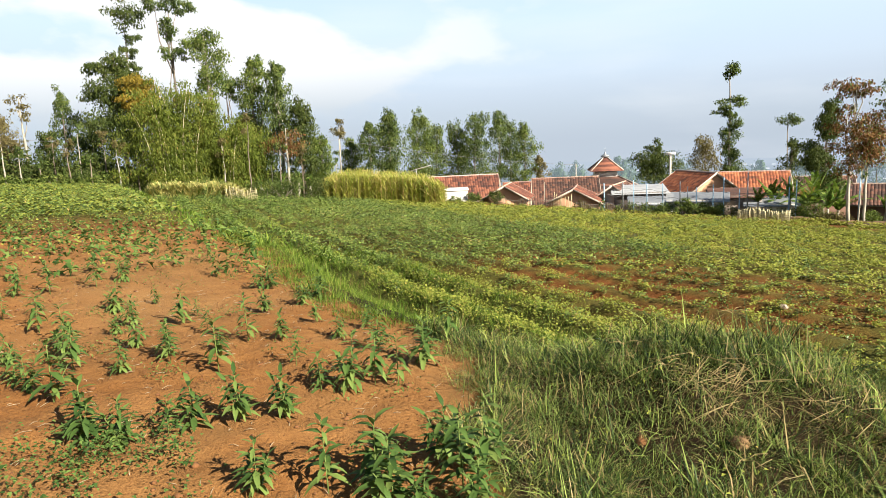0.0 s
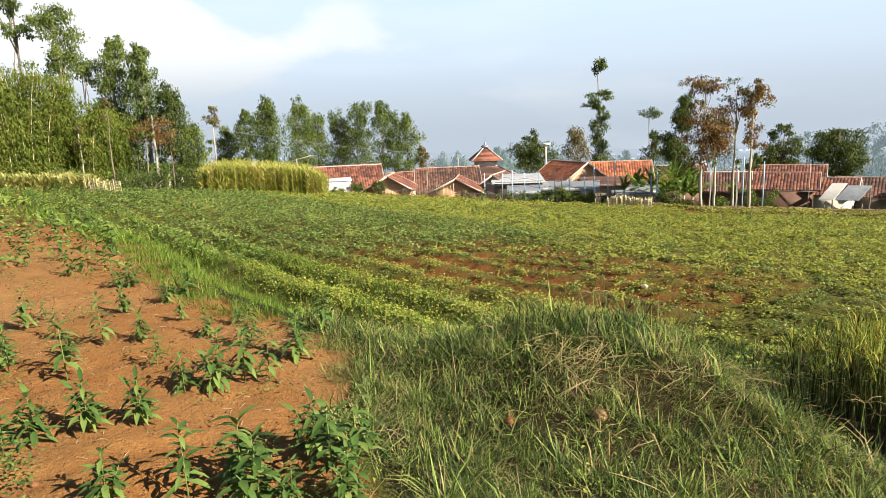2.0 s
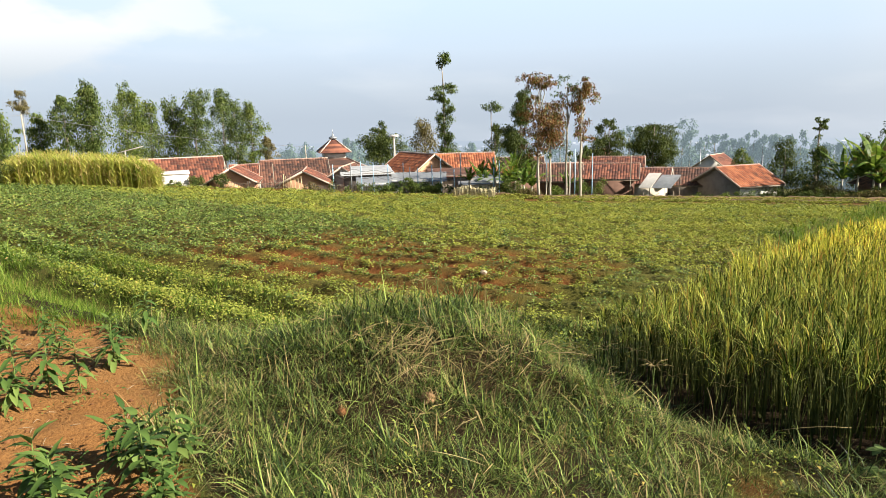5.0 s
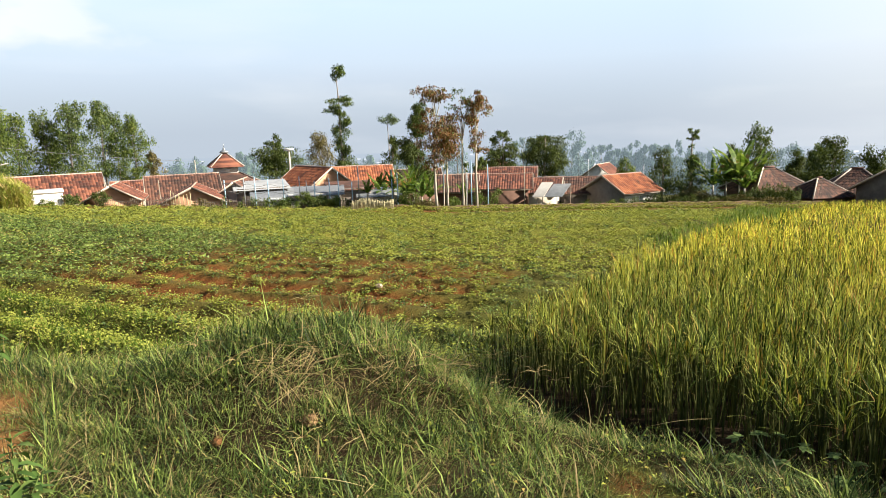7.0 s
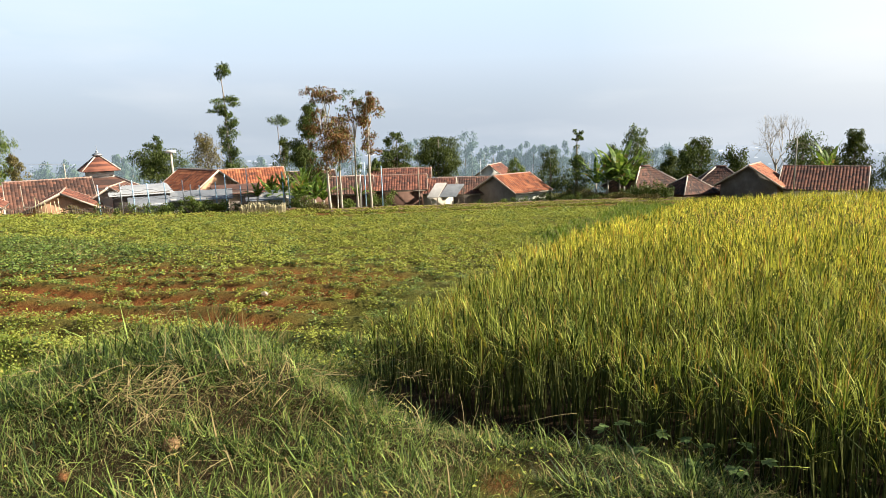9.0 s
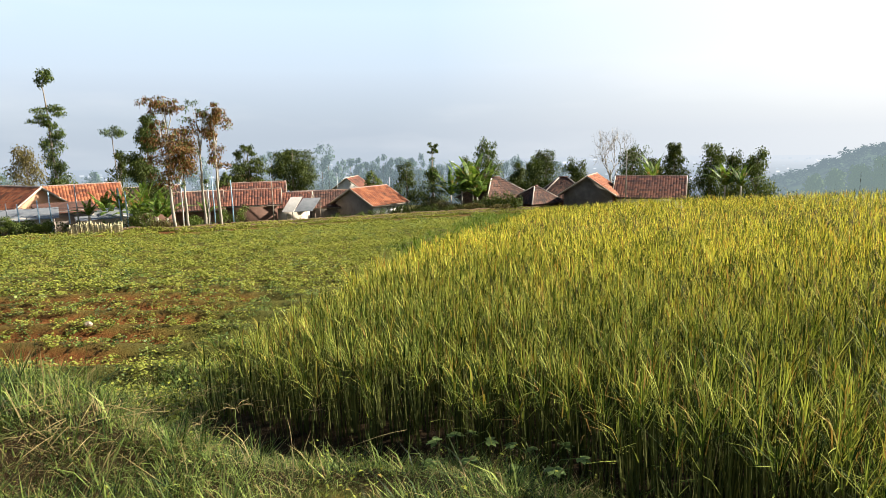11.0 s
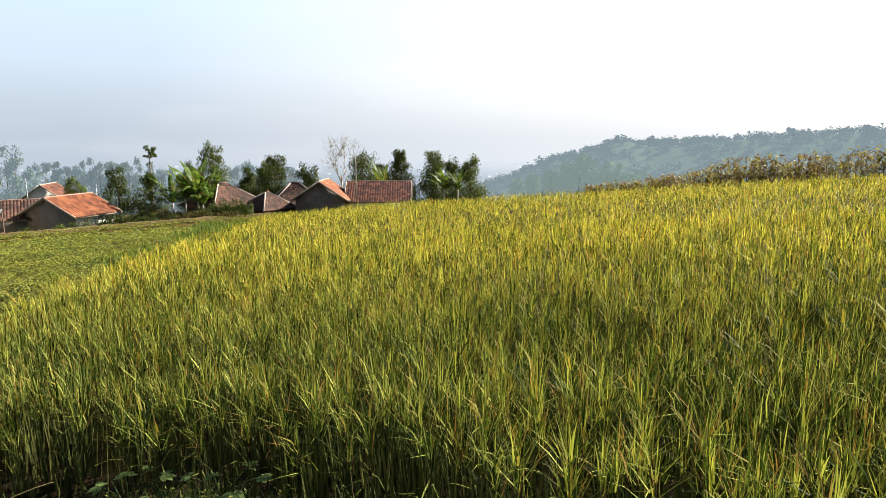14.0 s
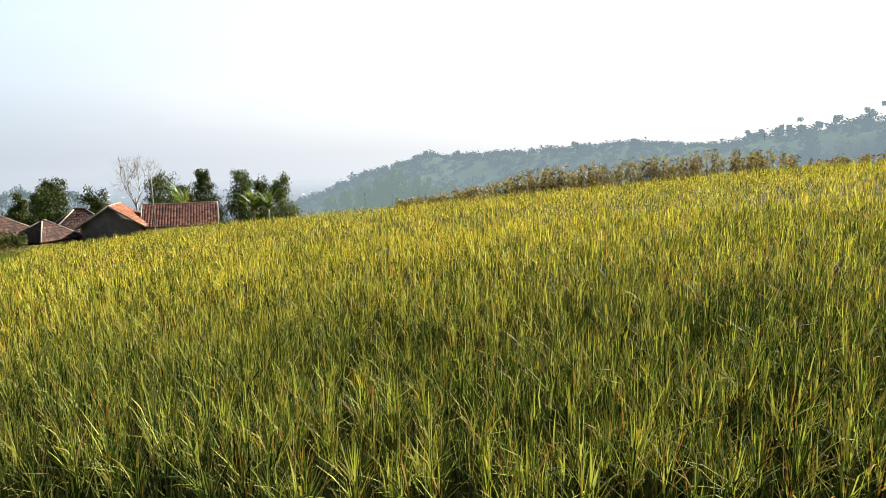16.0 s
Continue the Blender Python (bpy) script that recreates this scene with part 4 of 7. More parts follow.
def plot_plants():
    plants = [young_plant(200 + k) for k in range(7)]
    r = np.random.default_rng(5)
    placed = 0
    weeds = Heap()
    far = Heap()
    along = (-math.sin(radians(50)), -math.cos(radians(50)))
    across = (-math.cos(radians(50)), math.sin(radians(50)))
    spots = [(0.04, 2.9), (-0.63, 2.88), (-0.4, 2.94), (-0.97, 2.85), (-1.05, 3.73), (-0.91, 4.2), (-0.69, 4.21), (-0.38, 4.36), (-1.65, 3.43), (-1.55, 3.57), (-1.89, 3.35), (-1.31, 3.65), (-3.14, 4.34), (-2.47, 4.52), (-2.93, 4.68),
             (-1.78, 5.39), (-1.92, 5.06), (-2.31, 4.93), (-1.48, 5.4), (-1.34, 6.18), (-3.21, 6.2), (-3.97, 5.9), (-2.73, 6.65), (-0.79, 5.92), (-0.21, 4.73), (-2.08, 3.32), (0.15, 3.05), (-0.15, 2.75), (-0.55, 4.35), (-2.2, 4.75), (-0.3, 2.8), (0.1, 2.7), (-0.05, 3.2), (-2.6, 3.9), (-2.9, 4.1), (-1.75, 4.55), (-1.2, 4.7), (-2.75, 5.3), (-3.3, 5.2), (-3.6, 4.9), (-0.6, 5.1), (-1.0, 5.5), (0.0, 5.4), (-2.3, 5.8)]
    for row in range(3, 16):
        for col in range(34):
            a, c = -2.5 + col * 0.38 + r.normal(0, 0.08), -1.25 + row * 1.22 + r.normal(0, 0.10)
            x, y = -0.1 + along[0] * a + across[0] * c, 5.2 + along[1] * a + across[1] * c
            d = math.hypot(x, y)
            if plot_inside(x, y) < 0.1 or d < 6.2 or d > 17 or not in_view(x, y, -46, 60) or r.random() < 0.18:
                continue
            spots.append((x, y))
    for x, y in spots:
        d = math.hypot(x, y)
        z = float(land(x, y)) - 0.01
        m = pose(x, y, z, 0, 0, r.uniform(0, 360)) @ Matrix.Scale(r.uniform(0.5, 0.95) if d < 6.2 else r.uniform(0.45, 0.9), 4)
        if placed < 230 and d < 9.5:
            p = plants[placed] if placed < len(plants) else copy_thing(plants[placed % len(plants)], m)
            p.matrix_basis = m
            placed += 1
        else:
            n_leaf = 34
            at = np.stack([x + r.normal(0, 0.07, n_leaf), y + r.normal(0, 0.07, n_leaf), z + r.uniform(0.05, 0.42, n_leaf)], 1)
            scatter(far, simple_leaf(1.0, 0.5, 0.2, 0.4), at, r.uniform(0, 6.3, n_leaf), r.uniform(0.07, 0.13, n_leaf), r.normal(0, 0.4, n_leaf))
    stuff("distant_crop_plants", far, crop_leaf, "rows of young crop plants further up the red plot", "crop plants")
    # low weeds between the rows
    for k in range(420):
        x, y = r.uniform(-7, 0.3), r.uniform(1.2, 11)
        if plot_inside(x, y) < 0.05:
            continue
        near = 1.2 * math.exp(-(((x + 2.1) / 0.5) ** 2 + ((y - 2.9) / 0.4) ** 2)) + math.exp(-(((x + 1.6) / 0.5) ** 2 + ((y - 2.5) / 0.5) ** 2)) + math.exp(-((x - 0.1) / 0.4) ** 2 - ((y - 2.2) / 0.9) ** 2)
        if r.random() > 0.22 + near:
            continue
        n_leaf = r.integers(30, 120)
        at = np.stack([x + r.normal(0, 0.10, n_leaf), y + r.normal(0, 0.10, n_leaf), land(x, y) + r.uniform(0.01, 0.10, n_leaf)], 1)
        scatter(weeds, simple_leaf(1.0, 0.7, 0.2, 0.2), at, r.uniform(0, 6.3, n_leaf), r.uniform(0.014, 0.032, n_leaf), r.normal(-0.1, 0.4, n_leaf))
    for k in range(20):
        x, y = -1.9 + r.normal(0, 0.24), 3.05 + r.normal(0, 0.22)
        n_leaf = r.integers(40, 90)
        at = np.stack([x + r.normal(0, 0.06, n_leaf), y + r.normal(0, 0.06, n_leaf), land(x, y) + r.uniform(0.01, 0.15, n_leaf)], 1)
        scatter(weeds, simple_leaf(1.0, 0.7, 0.2, 0.2), at, r.uniform(0, 6.3, n_leaf), r.uniform(0.015, 0.034, n_leaf), r.normal(-0.1, 0.4, n_leaf))
    stuff("weeds", weeds, crop_leaf, "low green weeds creeping over the red soil", "weeds")
    # bits of bleached straw and clods on the soil
    bits, clods = Heap(), Heap()
    for k in range(2600):
        x, y = r.uniform(-6, 0.4), r.uniform(1.8, 8.5)
        if plot_inside(x, y) < 0.0:
            continue
        z = float(land(x, y)) + 0.006
        if r.random() < 0.35:
            a, l = r.uniform(0, 3.14), r.uniform(0.01, 0.045)
            dx, dy = math.cos(a) * l, math.sin(a) * l
            bits.tube([(x - dx, y - dy, z), (x, y, z + r.uniform(0, 0.012)), (x + dx, y + dy, z)], [0.0015, 0.002, 0.001], 4)
        else:
            s = r.uniform(0.003, 0.008) + 0.02 * r.random() ** 6
            bm = bmesh.new()
            bmesh.ops.create_icosphere(bm, subdivisions=1, radius=s)
            v = np.array([p.co[:] for p in bm.verts]) * r.uniform(0.55, 1.35, (len(bm.verts), 1)) * [1, 1, 0.6] + [x, y, z]
            clods.put(v, None, [[p.index for p in f.verts] for f in bm.faces])
            bm.free()
    stuff("straw_bits", bits, bleached, "bleached straw bits strewn on the soil", "straw")
    stuff("clods", clods, clod_earth, "small clods of red earth", "soil")


plot_plants()

# ---- trees ----


def crown_mesh(name, blobs, leaf, mat, seed, clump=0.5, fill=3.0, shape=(0.62, 0.25, 0.5)):
    """Leaves in clumps round the given centres: (x, y, z, radius, height radius, leaves)."""
    r = np.random.default_rng(seed)
    heap = Heap()
    form = simple_leaf(1.0, shape[0], shape[1], shape[2] * 0.6)
    for x, y, z, rad, tall, count in blobs:
        clumps = max(4, int(count / 24))
        way = r.normal(0, 1, (clumps, 3))
        way /= np.linalg.norm(way, axis=1)[:, None]
        reach = r.uniform(0.35, 1.0, (clumps, 1)) ** 0.7
        middle = np.array([x, y, z]) + way * reach * r.uniform(0.75, 1.3, (clumps, 1)) * [rad, rad, tall]
        pick = r.integers(0, clumps, int(count * fill))
        off = r.normal(0, 1, (len(pick), 3)) + [0, 0, 0.2]
        off /= np.linalg.norm(off, axis=1)[:, None] + 1e-9
        leaf_size = leaf * 0.59
        at = middle[pick] + off * r.uniform(0.2, 1.0, (len(pick), 1)) * clump * [rad, rad, tall]
        turn = np.arctan2(off[:, 1], off[:, 0]) + r.normal(0, 0.7, len(pick))
        scatter(heap, form, at, turn, leaf_size * r.uniform(0.6, 1.35, len(pick)), r.normal(0.85, 0.5, len(pick)))
    return heap.mesh(name, mat)


def trunk_mesh(name, height, radius, limbs, mat, seed, sway=0.03, low=0.35):
    r = np.random.default_rng(seed)
    heap = Heap()
    s = np.linspace(0, 1, 9)
    bend = np.cumsum(r.normal(0, sway * height / 8, (9, 2)), axis=0)
    bend -= bend[0]
    path = np.stack([bend[:, 0], bend[:, 1], s * height - 0.15], 1)
    heap.tube(path, radius * (1 - 0.85 * s) + 0.012, 7)
    for x, y, z in limbs:
        f = np.clip(z / height * r.uniform(0.55, 0.8), low, 0.93)
        a = np.array([np.interp(f, s, bend[:, 0]), np.interp(f, s, bend[:, 1]), f * height - 0.15])
        b = np.array([x, y, z])
        mid = (a + b) / 2 + r.normal(0, 0.06, 3) * np.linalg.norm(b - a) - [0, 0, 0.05 * np.linalg.norm(b - a)]
        heap.tube([a, mid, b], radius * np.array([0.45, 0.3, 0.1]), 5)
    return heap.mesh(name, mat)


def tree(az, d, top, blobs, leaf=0.3, leaf_mat=tree_leaf, bark_mat=bark, label="leafy green tree", girth=0.13, seed=1, name="tree", low=0.35, category="tree", sway=0.03, clump=0.5, limbs=True, shape=(0.62, 0.25, 0.5)):
    """A tree whose tip is seen at elevation top. blobs: across, height (both as shares of the height), radius, height radius (metres), leaves."""
    x, y, z = spot(az, d)
    h = rise(az, d, top)
    root = thing(name, label, category, x, y, z, -az)
    r = np.random.default_rng(seed)
    real = [(bx * h, r.normal(0, 0.25) * br, bz * h, br, bt, int(n)) for bx, bz, br, bt, n in blobs]
    tips = [(b[0] * 0.8, b[1] * 0.8, b[2]) for b in real] if limbs else []
    part("trunk", trunk_mesh("trunk", h * 0.95, girth, tips, bark_mat, seed, sway, low), root)
    part("crown", crown_mesh("crown", real, leaf, leaf_mat, seed + 1, clump, shape=shape), root)
    return root


def column(r, width, lo, hi, count, n=7):
    """Blobs up a tall narrow uneven crown."""
    out = []
    for k in range(n):
        f = k / (n - 1)
        w = width * (0.65 + 0.5 * math.sin(math.pi * (0.15 + 0.75 * f))) * r.uniform(0.75, 1.15)
        out.append((r.normal(0, 0.025), lo + (hi - lo) * f, w * (1 - 0.45 * f), w * 0.8, count / n))
    return out


R1 = np.random.default_rng(77)
# grove at the far end of the upper field
tree(-26.2, 57, 8.6, [(0.0, 0.9, 1.0, 0.7, 500), (-0.12, 0.86, 0.9, 0.5, 350), (0.05, 0.78, 1.3, 0.9, 700), (-0.08, 0.68, 1.5, 1.0, 900), (0.05, 0.56, 1.9, 1.3, 1300), (-0.05, 0.44, 2.0, 1.3, 1300), (0.06, 0.33, 1.8, 1.1, 900)], 0.34, dark_leaf, bark, "tall dark evergreen tree in the grove", 0.22, 301)
tree(-25.0, 54, 6.6, [(0.0, 0.93, 1.0, 0.7, 600), (0.06, 0.83, 1.1, 0.7, 600), (-0.05, 0.78, 0.9, 0.6, 400)], 0.3, gold_leaf, bark, "tree with golden yellow leaves in the grove", 0.12, 302)
tree(-25.1, 60, 11.9, [(0.0, 0.94, 1.25, 1.0, 560), (0.02, 0.82, 0.6, 0.5, 130), (-0.01, 0.75, 0.7, 0.5, 180), (0.02, 0.68, 0.6, 0.4, 130)], 0.32, dark_leaf, bark, "tall slender tree with a rounded tuft at its top", 0.15, 303, limbs=False)
tree(-22.1, 60, 12.7, [(0.0, 0.96, 1.4, 0.6, 330), (0.07, 0.94, 1.1, 0.5, 210), (-0.07, 0.95, 0.9, 0.5, 160), (0.0, 0.83, 0.75, 0.9, 300), (0.01, 0.71, 0.95, 0.65, 300)], 0.34, tree_leaf, bark, "tall slender tree with leafy tufts up its stem", 0.16, 304)
tree(-19.6, 58, 10.5, [(0.0, 0.92, 1.3, 0.96, 520), (-0.06, 0.86, 1.1, 0.96, 400), (0.05, 0.78, 1.2, 1.44, 520), (0.02, 0.68, 1.1, 1.32, 440), (-0.01, 0.57, 0.9, 1.08, 320)], 0.32, light_leaf, bark, "tall feathery tree with drooping leaf clusters", 0.15, 305)
tree(-18.2, 61, 6.7, [(0.0, 0.92, 1.3, 0.9, 350), (0.07, 0.86, 0.9, 0.9, 244)], 0.32, tree_leaf, bark, "slender umbrella-topped tree in the grove", 0.11, 306)
tree(-16.0, 60, 8.2, column(R1, 1.75, 0.42, 0.93, 2600), 0.34, light_leaf, bark, "tall light green tree at the edge of the grove", 0.2, 307)
tree(-13.9, 57, 7.5, column(R1, 1.7, 0.40, 0.93, 2800), 0.34, tree_leaf, pale_bark, "tall green tree with pale branches", 0.2, 308)
tree(-12.2, 54, 4.2, column(R1, 1.6, 0.35, 0.9, 2400, 5), 0.32, dark_leaf, bark, "dark green rounded tree beside the grove", 0.16, 309)
tree(-13.6, 50, 2.6, [(0.0, 0.8, 1.5, 0.7, 260), (0.1, 0.65, 1.3, 0.6, 200), (-0.15, 0.7, 1.2, 0.6, 200)], 0.26, red_leaf, pale_bark, "sparse reddish tree with bare pale branches", 0.12, 310)
tree(-10.6, 55, 1.5, column(R1, 1.7, 0.3, 0.88, 1800, 5), 0.3, light_leaf, bark, "bushy yellow-green tree by the corn", 0.14, 311)
tree(-16.6, 63, 3.2, column(R1, 2.0, 0.3, 0.88, 2000, 5), 0.36, dark_leaf, bark, "dense dark tree behind the bamboo", 0.16, 312)
tree(-30.3, 62, 5.2, column(R1, 1.2, 0.45, 0.95, 1100), 0.32, tree_leaf, bark, "slim green tree at the field's end", 0.12, 313)
tree(-33.0, 58, 5.4, [(0.0, 0.92, 0.7, 0.6, 70), (-0.05, 0.82, 0.7, 0.5, 60), (0.06, 0.74, 0.6, 0.5, 60)], 0.26, dry_shrub_leaf, pale_bark, "nearly leafless pale tree at the field's end", 0.11, 314)
tree(-34.5, 66, 3.3, column(R1, 1.7, 0.3, 0.9, 1500, 5), 0.34, dry_shrub_leaf, bark, "brownish bushy tree at the field's end", 0.13, 315)
tree(-36.5, 62, 4.0, column(R1, 1.7, 0.3, 0.9, 1500, 5), 0.34, tree_leaf, bark, "bushy green tree at the field's end", 0.13, 316)
tree(-31.6, 70, 2.3, column(R1, 1.6, 0.3, 0.9, 1300, 5), 0.34, dark_leaf, bark, "dark bushy tree behind the banana plants", 0.13, 317)
tree(-28.6, 66, 2.6, column(R1, 1.7, 0.25, 0.9, 1500, 5), 0.34, tree_leaf, bark, "bushy green tree behind the banana plants", 0.13, 318)
for k, (az, d, top) in enumerate(((-33.6, 52, 1.2), (-31.3, 53, 1.8), (-28.9, 51, 0.6), (-26.9, 50, 1.5), (-24.6, 51, 0.2), (-16.9, 47, 3.4), (-15.0, 49, -0.2), (-37.0, 52, 1.6), (-35.6, 53, 0.4), (-34.6, 51, 2.0), (-32.3, 52, 0.2), (-30.4, 51, 1.4), (-29.6, 54, 2.6), (-27.8, 52, 2.2), (-25.6, 50.5, 0.9), (-18.9, 48, 1.2), (-14.3, 48, 0.6), (-12.4, 49, 0.2), (-9.4, 58, -0.2))):
    tree(az, d, top, [(0.02, 0.96, 0.4, 0.4, 50), (-0.03, 0.8, 0.3, 0.3, 30)], 0.25, dry_shrub_leaf if k % 2 else tree_leaf, bark if k % 3 else pale_bark, "bare slender trunk with a few leaves", 0.05, 330 + 40 * (k > 6) + k, limbs=False, name="sapling", category="sapling", sway=0.05)


def bamboo(az, d, top, spread, seed):
    x, y, z = spot(az, d)
    h = rise(az, d, top)
    root = thing("bamboo_clump", "big clump of arching yellow-green bamboo at the grove", "bamboo", x, y, z, -az)
    r = np.random.default_rng(seed)
    blobs = []
    for k in range(34):
        cane = Heap()
        bx, by = r.normal(0, spread * 0.36), r.normal(0, spread * 0.22)
        tall = h * (1.02 - 0.42 * (abs(bx) / spread) ** 1.3) * r.uniform(0.72, 1.0)
        s = np.linspace(0, 1, 8)
        arc = np.sign(bx + 0.01) * r.uniform(0.2, 1.3) * s ** 2.5
        path = np.stack([bx + arc, by + r.normal(0, 0.4) * s ** 2, tall * s - 0.1], 1)
        cane.tube(path, 0.03 * (1 - 0.8 * s) + 0.005, 5)
        part("cane", cane.mesh("cane", bamboo_cane if k % 3 else crop_stem), root)
        for f in np.linspace(0.22, 1.0, 8):
            blobs.append((np.interp(f, s, path[:, 0]) + r.normal(0, 0.35), np.interp(f, s, path[:, 1]) + r.normal(0, 0.35), f * tall, 0.8, 0.6, 62))
    part("foliage", crown_mesh("foliage", blobs, 0.30, bamboo_leaf, seed, 0.8, 2.6, (0.42, 0.2, 0.8)), root)


bamboo(-22.3, 50, 6.0, 4.0, 351)
bamboo(-18.6, 51, 2.8, 2.2, 352)

# row of feathery trees behind the village
for k, (az, d, top, w, lo, amount, mat) in enumerate(((-6.3, 92, 2.3, 1.4, 0.5, 900, tree_leaf), (-4.6, 84, 3.2, 1.6, 0.3, 1700, tree_leaf), (-1.9, 98, 2.8, 2.2, 0.35, 1500, light_leaf), (-0.4, 100, 1.7, 2.0, 0.3, 1300, light_leaf), (1.5, 100, 1.7, 2.0, 0.3, 1400, light_leaf), (3.1, 98, 2.6, 2.0, 0.35, 1500, tree_leaf), (5.3, 102, 2.5, 1.9, 0.42, 1200, tree_leaf), (6.2, 106, 2.2, 1.6, 0.42, 900, tree_leaf), (7.6, 102, 1.5, 1.7, 0.4, 1100, light_leaf), (-8.0, 96, 0.5, 1.5, 0.3, 900, light_leaf))):
    r = np.random.default_rng(400 + k)
    tree(az, d, top, column(r, w * 1.35, lo * 0.75, 0.93, amount * 1.9), 0.42, mat, bark, "tall feathery green tree behind the village roofs", 0.16, 400 + k)
tree(-9.0, 80, 2.5, [(0.0, 0.93, 0.8, 0.9, 260), (0.03, 0.82, 0.8, 0.6, 160)], 0.3, dry_shrub_leaf, pale_bark, "thin sparse tree beyond the corn", 0.1, 420)
tree(8.9, 88, -1.0, column(R1, 1.6, 0.3, 0.85, 800, 4), 0.36, dry_shrub_leaf, bark, "brownish shrubby tree among the houses", 0.12, 421)
# trees among the houses
tree(18.6, 84, -0.4, [(0.0, 0.93, 0.9, 0.8, 300), (-0.1, 0.72, 2.0, 1.3, 1100), (0.14, 0.66, 2.2, 1.3, 1100), (0.0, 0.5, 2.0, 1.0, 700)], 0.36, dark_leaf, bark, "dark leafy tree behind the flat-roofed houses", 0.2, 422)
tree(24.4, 76, 5.3, [(0.0, 0.965, 0.75, 0.98, 336), (0.02, 0.76, 1.5, 0.6, 336), (-0.06, 0.7, 1.0, 0.6, 208), (0.03, 0.64, 0.9, 0.9, 304), (0.01, 0.54, 1.0, 1.2, 416), (0.0, 0.42, 1.1, 1.35, 496), (0.02, 0.3, 1.2, 1.35, 496)], 0.34, tree_leaf, bark, "tall thin tree with a ball-shaped tuft on a bare stem", 0.2, 423, limbs=False)
tree(22.6, 74, -0.1, column(R1, 2.1, 0.35, 0.88, 1700, 5), 0.34, dry_shrub_leaf, bark, "brownish-green shrubby tree behind the orange roof", 0.15, 424)
tree(28.7, 74, 1.35, [(0.0, 0.94, 1.2, 0.66, 252)], 0.3, tree_leaf, bark, "slender umbrella tree with a bare stem", 0.09, 425, limbs=True, low=0.85)
tree(28.9, 70, -0.7, column(R1, 1.2, 0.35, 0.9, 1100, 4), 0.32, dark_leaf, bark, "dense dark conical tree among the bananas", 0.13, 426)
tree(31.3, 56, 2.1, [(0.0, 0.93, 0.8, 0.7, 600), (0.0, 0.80, 0.9, 0.9, 960), (-0.09, 0.62, 1.1, 0.9, 1080), (-0.02, 0.52, 1.2, 1.0, 1080), (0.03, 0.40, 1.1, 0.8, 720)], 0.26, dark_leaf, bark, "dark green narrow tree behind the reddish trees", 0.12, 427)
tree(33.0, 44.5, 3.7, [(-0.04, 0.95, 1.0, 0.6, 300), (0.03, 0.93, 0.8, 0.45, 182), (-0.05, 0.78, 0.5, 0.45, 91), (-0.03, 0.69, 1.0, 0.68, 300), (0.05, 0.63, 1.2, 0.68, 346), (-0.04, 0.56, 1.1, 0.75, 346), (0.05, 0.48, 1.1, 0.75, 346), (0.0, 0.4, 0.9, 0.6, 237)], 0.24, red_leaf, pale_bark, "tall thin tree with rusty red leaf tiers", 0.10, 428)
tree(34.0, 45, 1.2, [(0.0, 0.9, 1.0, 0.75, 300), (0.04, 0.76, 1.0, 0.75, 300), (-0.02, 0.62, 0.9, 0.75, 237)], 0.24, red_leaf, pale_bark, "thin tree with rusty brown leaves at the field's edge", 0.085, 429)
tree(35.3, 46, 3.4, [(-0.03, 0.96, 0.5, 0.4, 36), (0.05, 0.93, 0.5, 0.4, 30), (-0.08, 0.87, 0.5, 0.4, 30), (0.08, 0.85, 0.4, 0.3, 20)], 0.22, tree_leaf, pale_bark, "tall bare pale tree with few leaves", 0.085, 430)
tree(36.6, 45.5, 3.0, [(0.0, 0.95, 0.6, 0.52, 200), (0.05, 0.87, 1.0, 0.75, 310), (-0.06, 0.85, 0.9, 0.6, 237), (0.03, 0.74, 0.7, 0.75, 200), (0.0, 0.62, 0.5, 0.75, 145), (0.02, 0.52, 0.6, 0.6, 127)], 0.24, red_leaf, pale_bark, "tall thin tree with brown leaf tufts and a pale trunk", 0.10, 431)
for k, (az, d, top) in enumerate(((33.6, 44.2, -2.9), (35.6, 45.2, -3.2))):
    tree(az, d, top, [(0.02, 0.9, 0.4, 0.4, 40)], 0.22, tree_leaf, pale_bark, "slender pale sapling at the field's edge", 0.035, 440 + k, limbs=False, name="sapling", category="sapling", sway=0.04)
tree(38.9, 72, -0.5, [(-0.05, 0.92, 0.9, 0.8, 350), (0.0, 0.72, 1.6, 1.0, 900), (-0.1, 0.55, 1.7, 1.0, 900), (0.1, 0.5, 1.6, 0.9, 700)], 0.34, dark_leaf, bark, "dark leafy tree behind the red roofs", 0.17, 432)
tree(42.6, 74, -0.8, [(0.0, 0.86, 1.8, 0.9, 1200), (-0.14, 0.7, 1.7, 1.0, 1000), (0.14, 0.66, 1.7, 1.0, 1000), (0.0, 0.5, 1.8, 0.9, 800)], 0.34, dark_leaf, bark, "broad dark leafy tree behind the red roofs", 0.2, 433)
tree(36.9, 66, -2.6, column(R1, 1.2, 0.3, 0.85, 700, 4), 0.3, tree_leaf, bark, "leafy green tree beside the roof", 0.1, 434)
tree(49.5, 76, -3.0, column(R1, 1.5, 0.3, 0.85, 900, 4), 0.3, light_leaf, bark, "bright green leafy shrub behind the orange roof", 0.12, 435)
tree(52.6, 68, -2.8, column(R1, 2.0, 0.25, 0.85, 1800, 4), 0.32, dark_leaf, bark, "dense dark green shrub tree beside the house", 0.15, 436)
tree(55.0, 66, -2.7, column(R1, 1.6, 0.25, 0.85, 1300, 4), 0.32, tree_leaf, bark, "leafy olive-green bush beside the bananas", 0.13, 437)
tree(59.9, 70, -1.3, column(R1, 2.0, 0.3, 0.9, 1900, 5), 0.34, tree_leaf, bark, "large leafy tree beside the bananas", 0.18, 438)
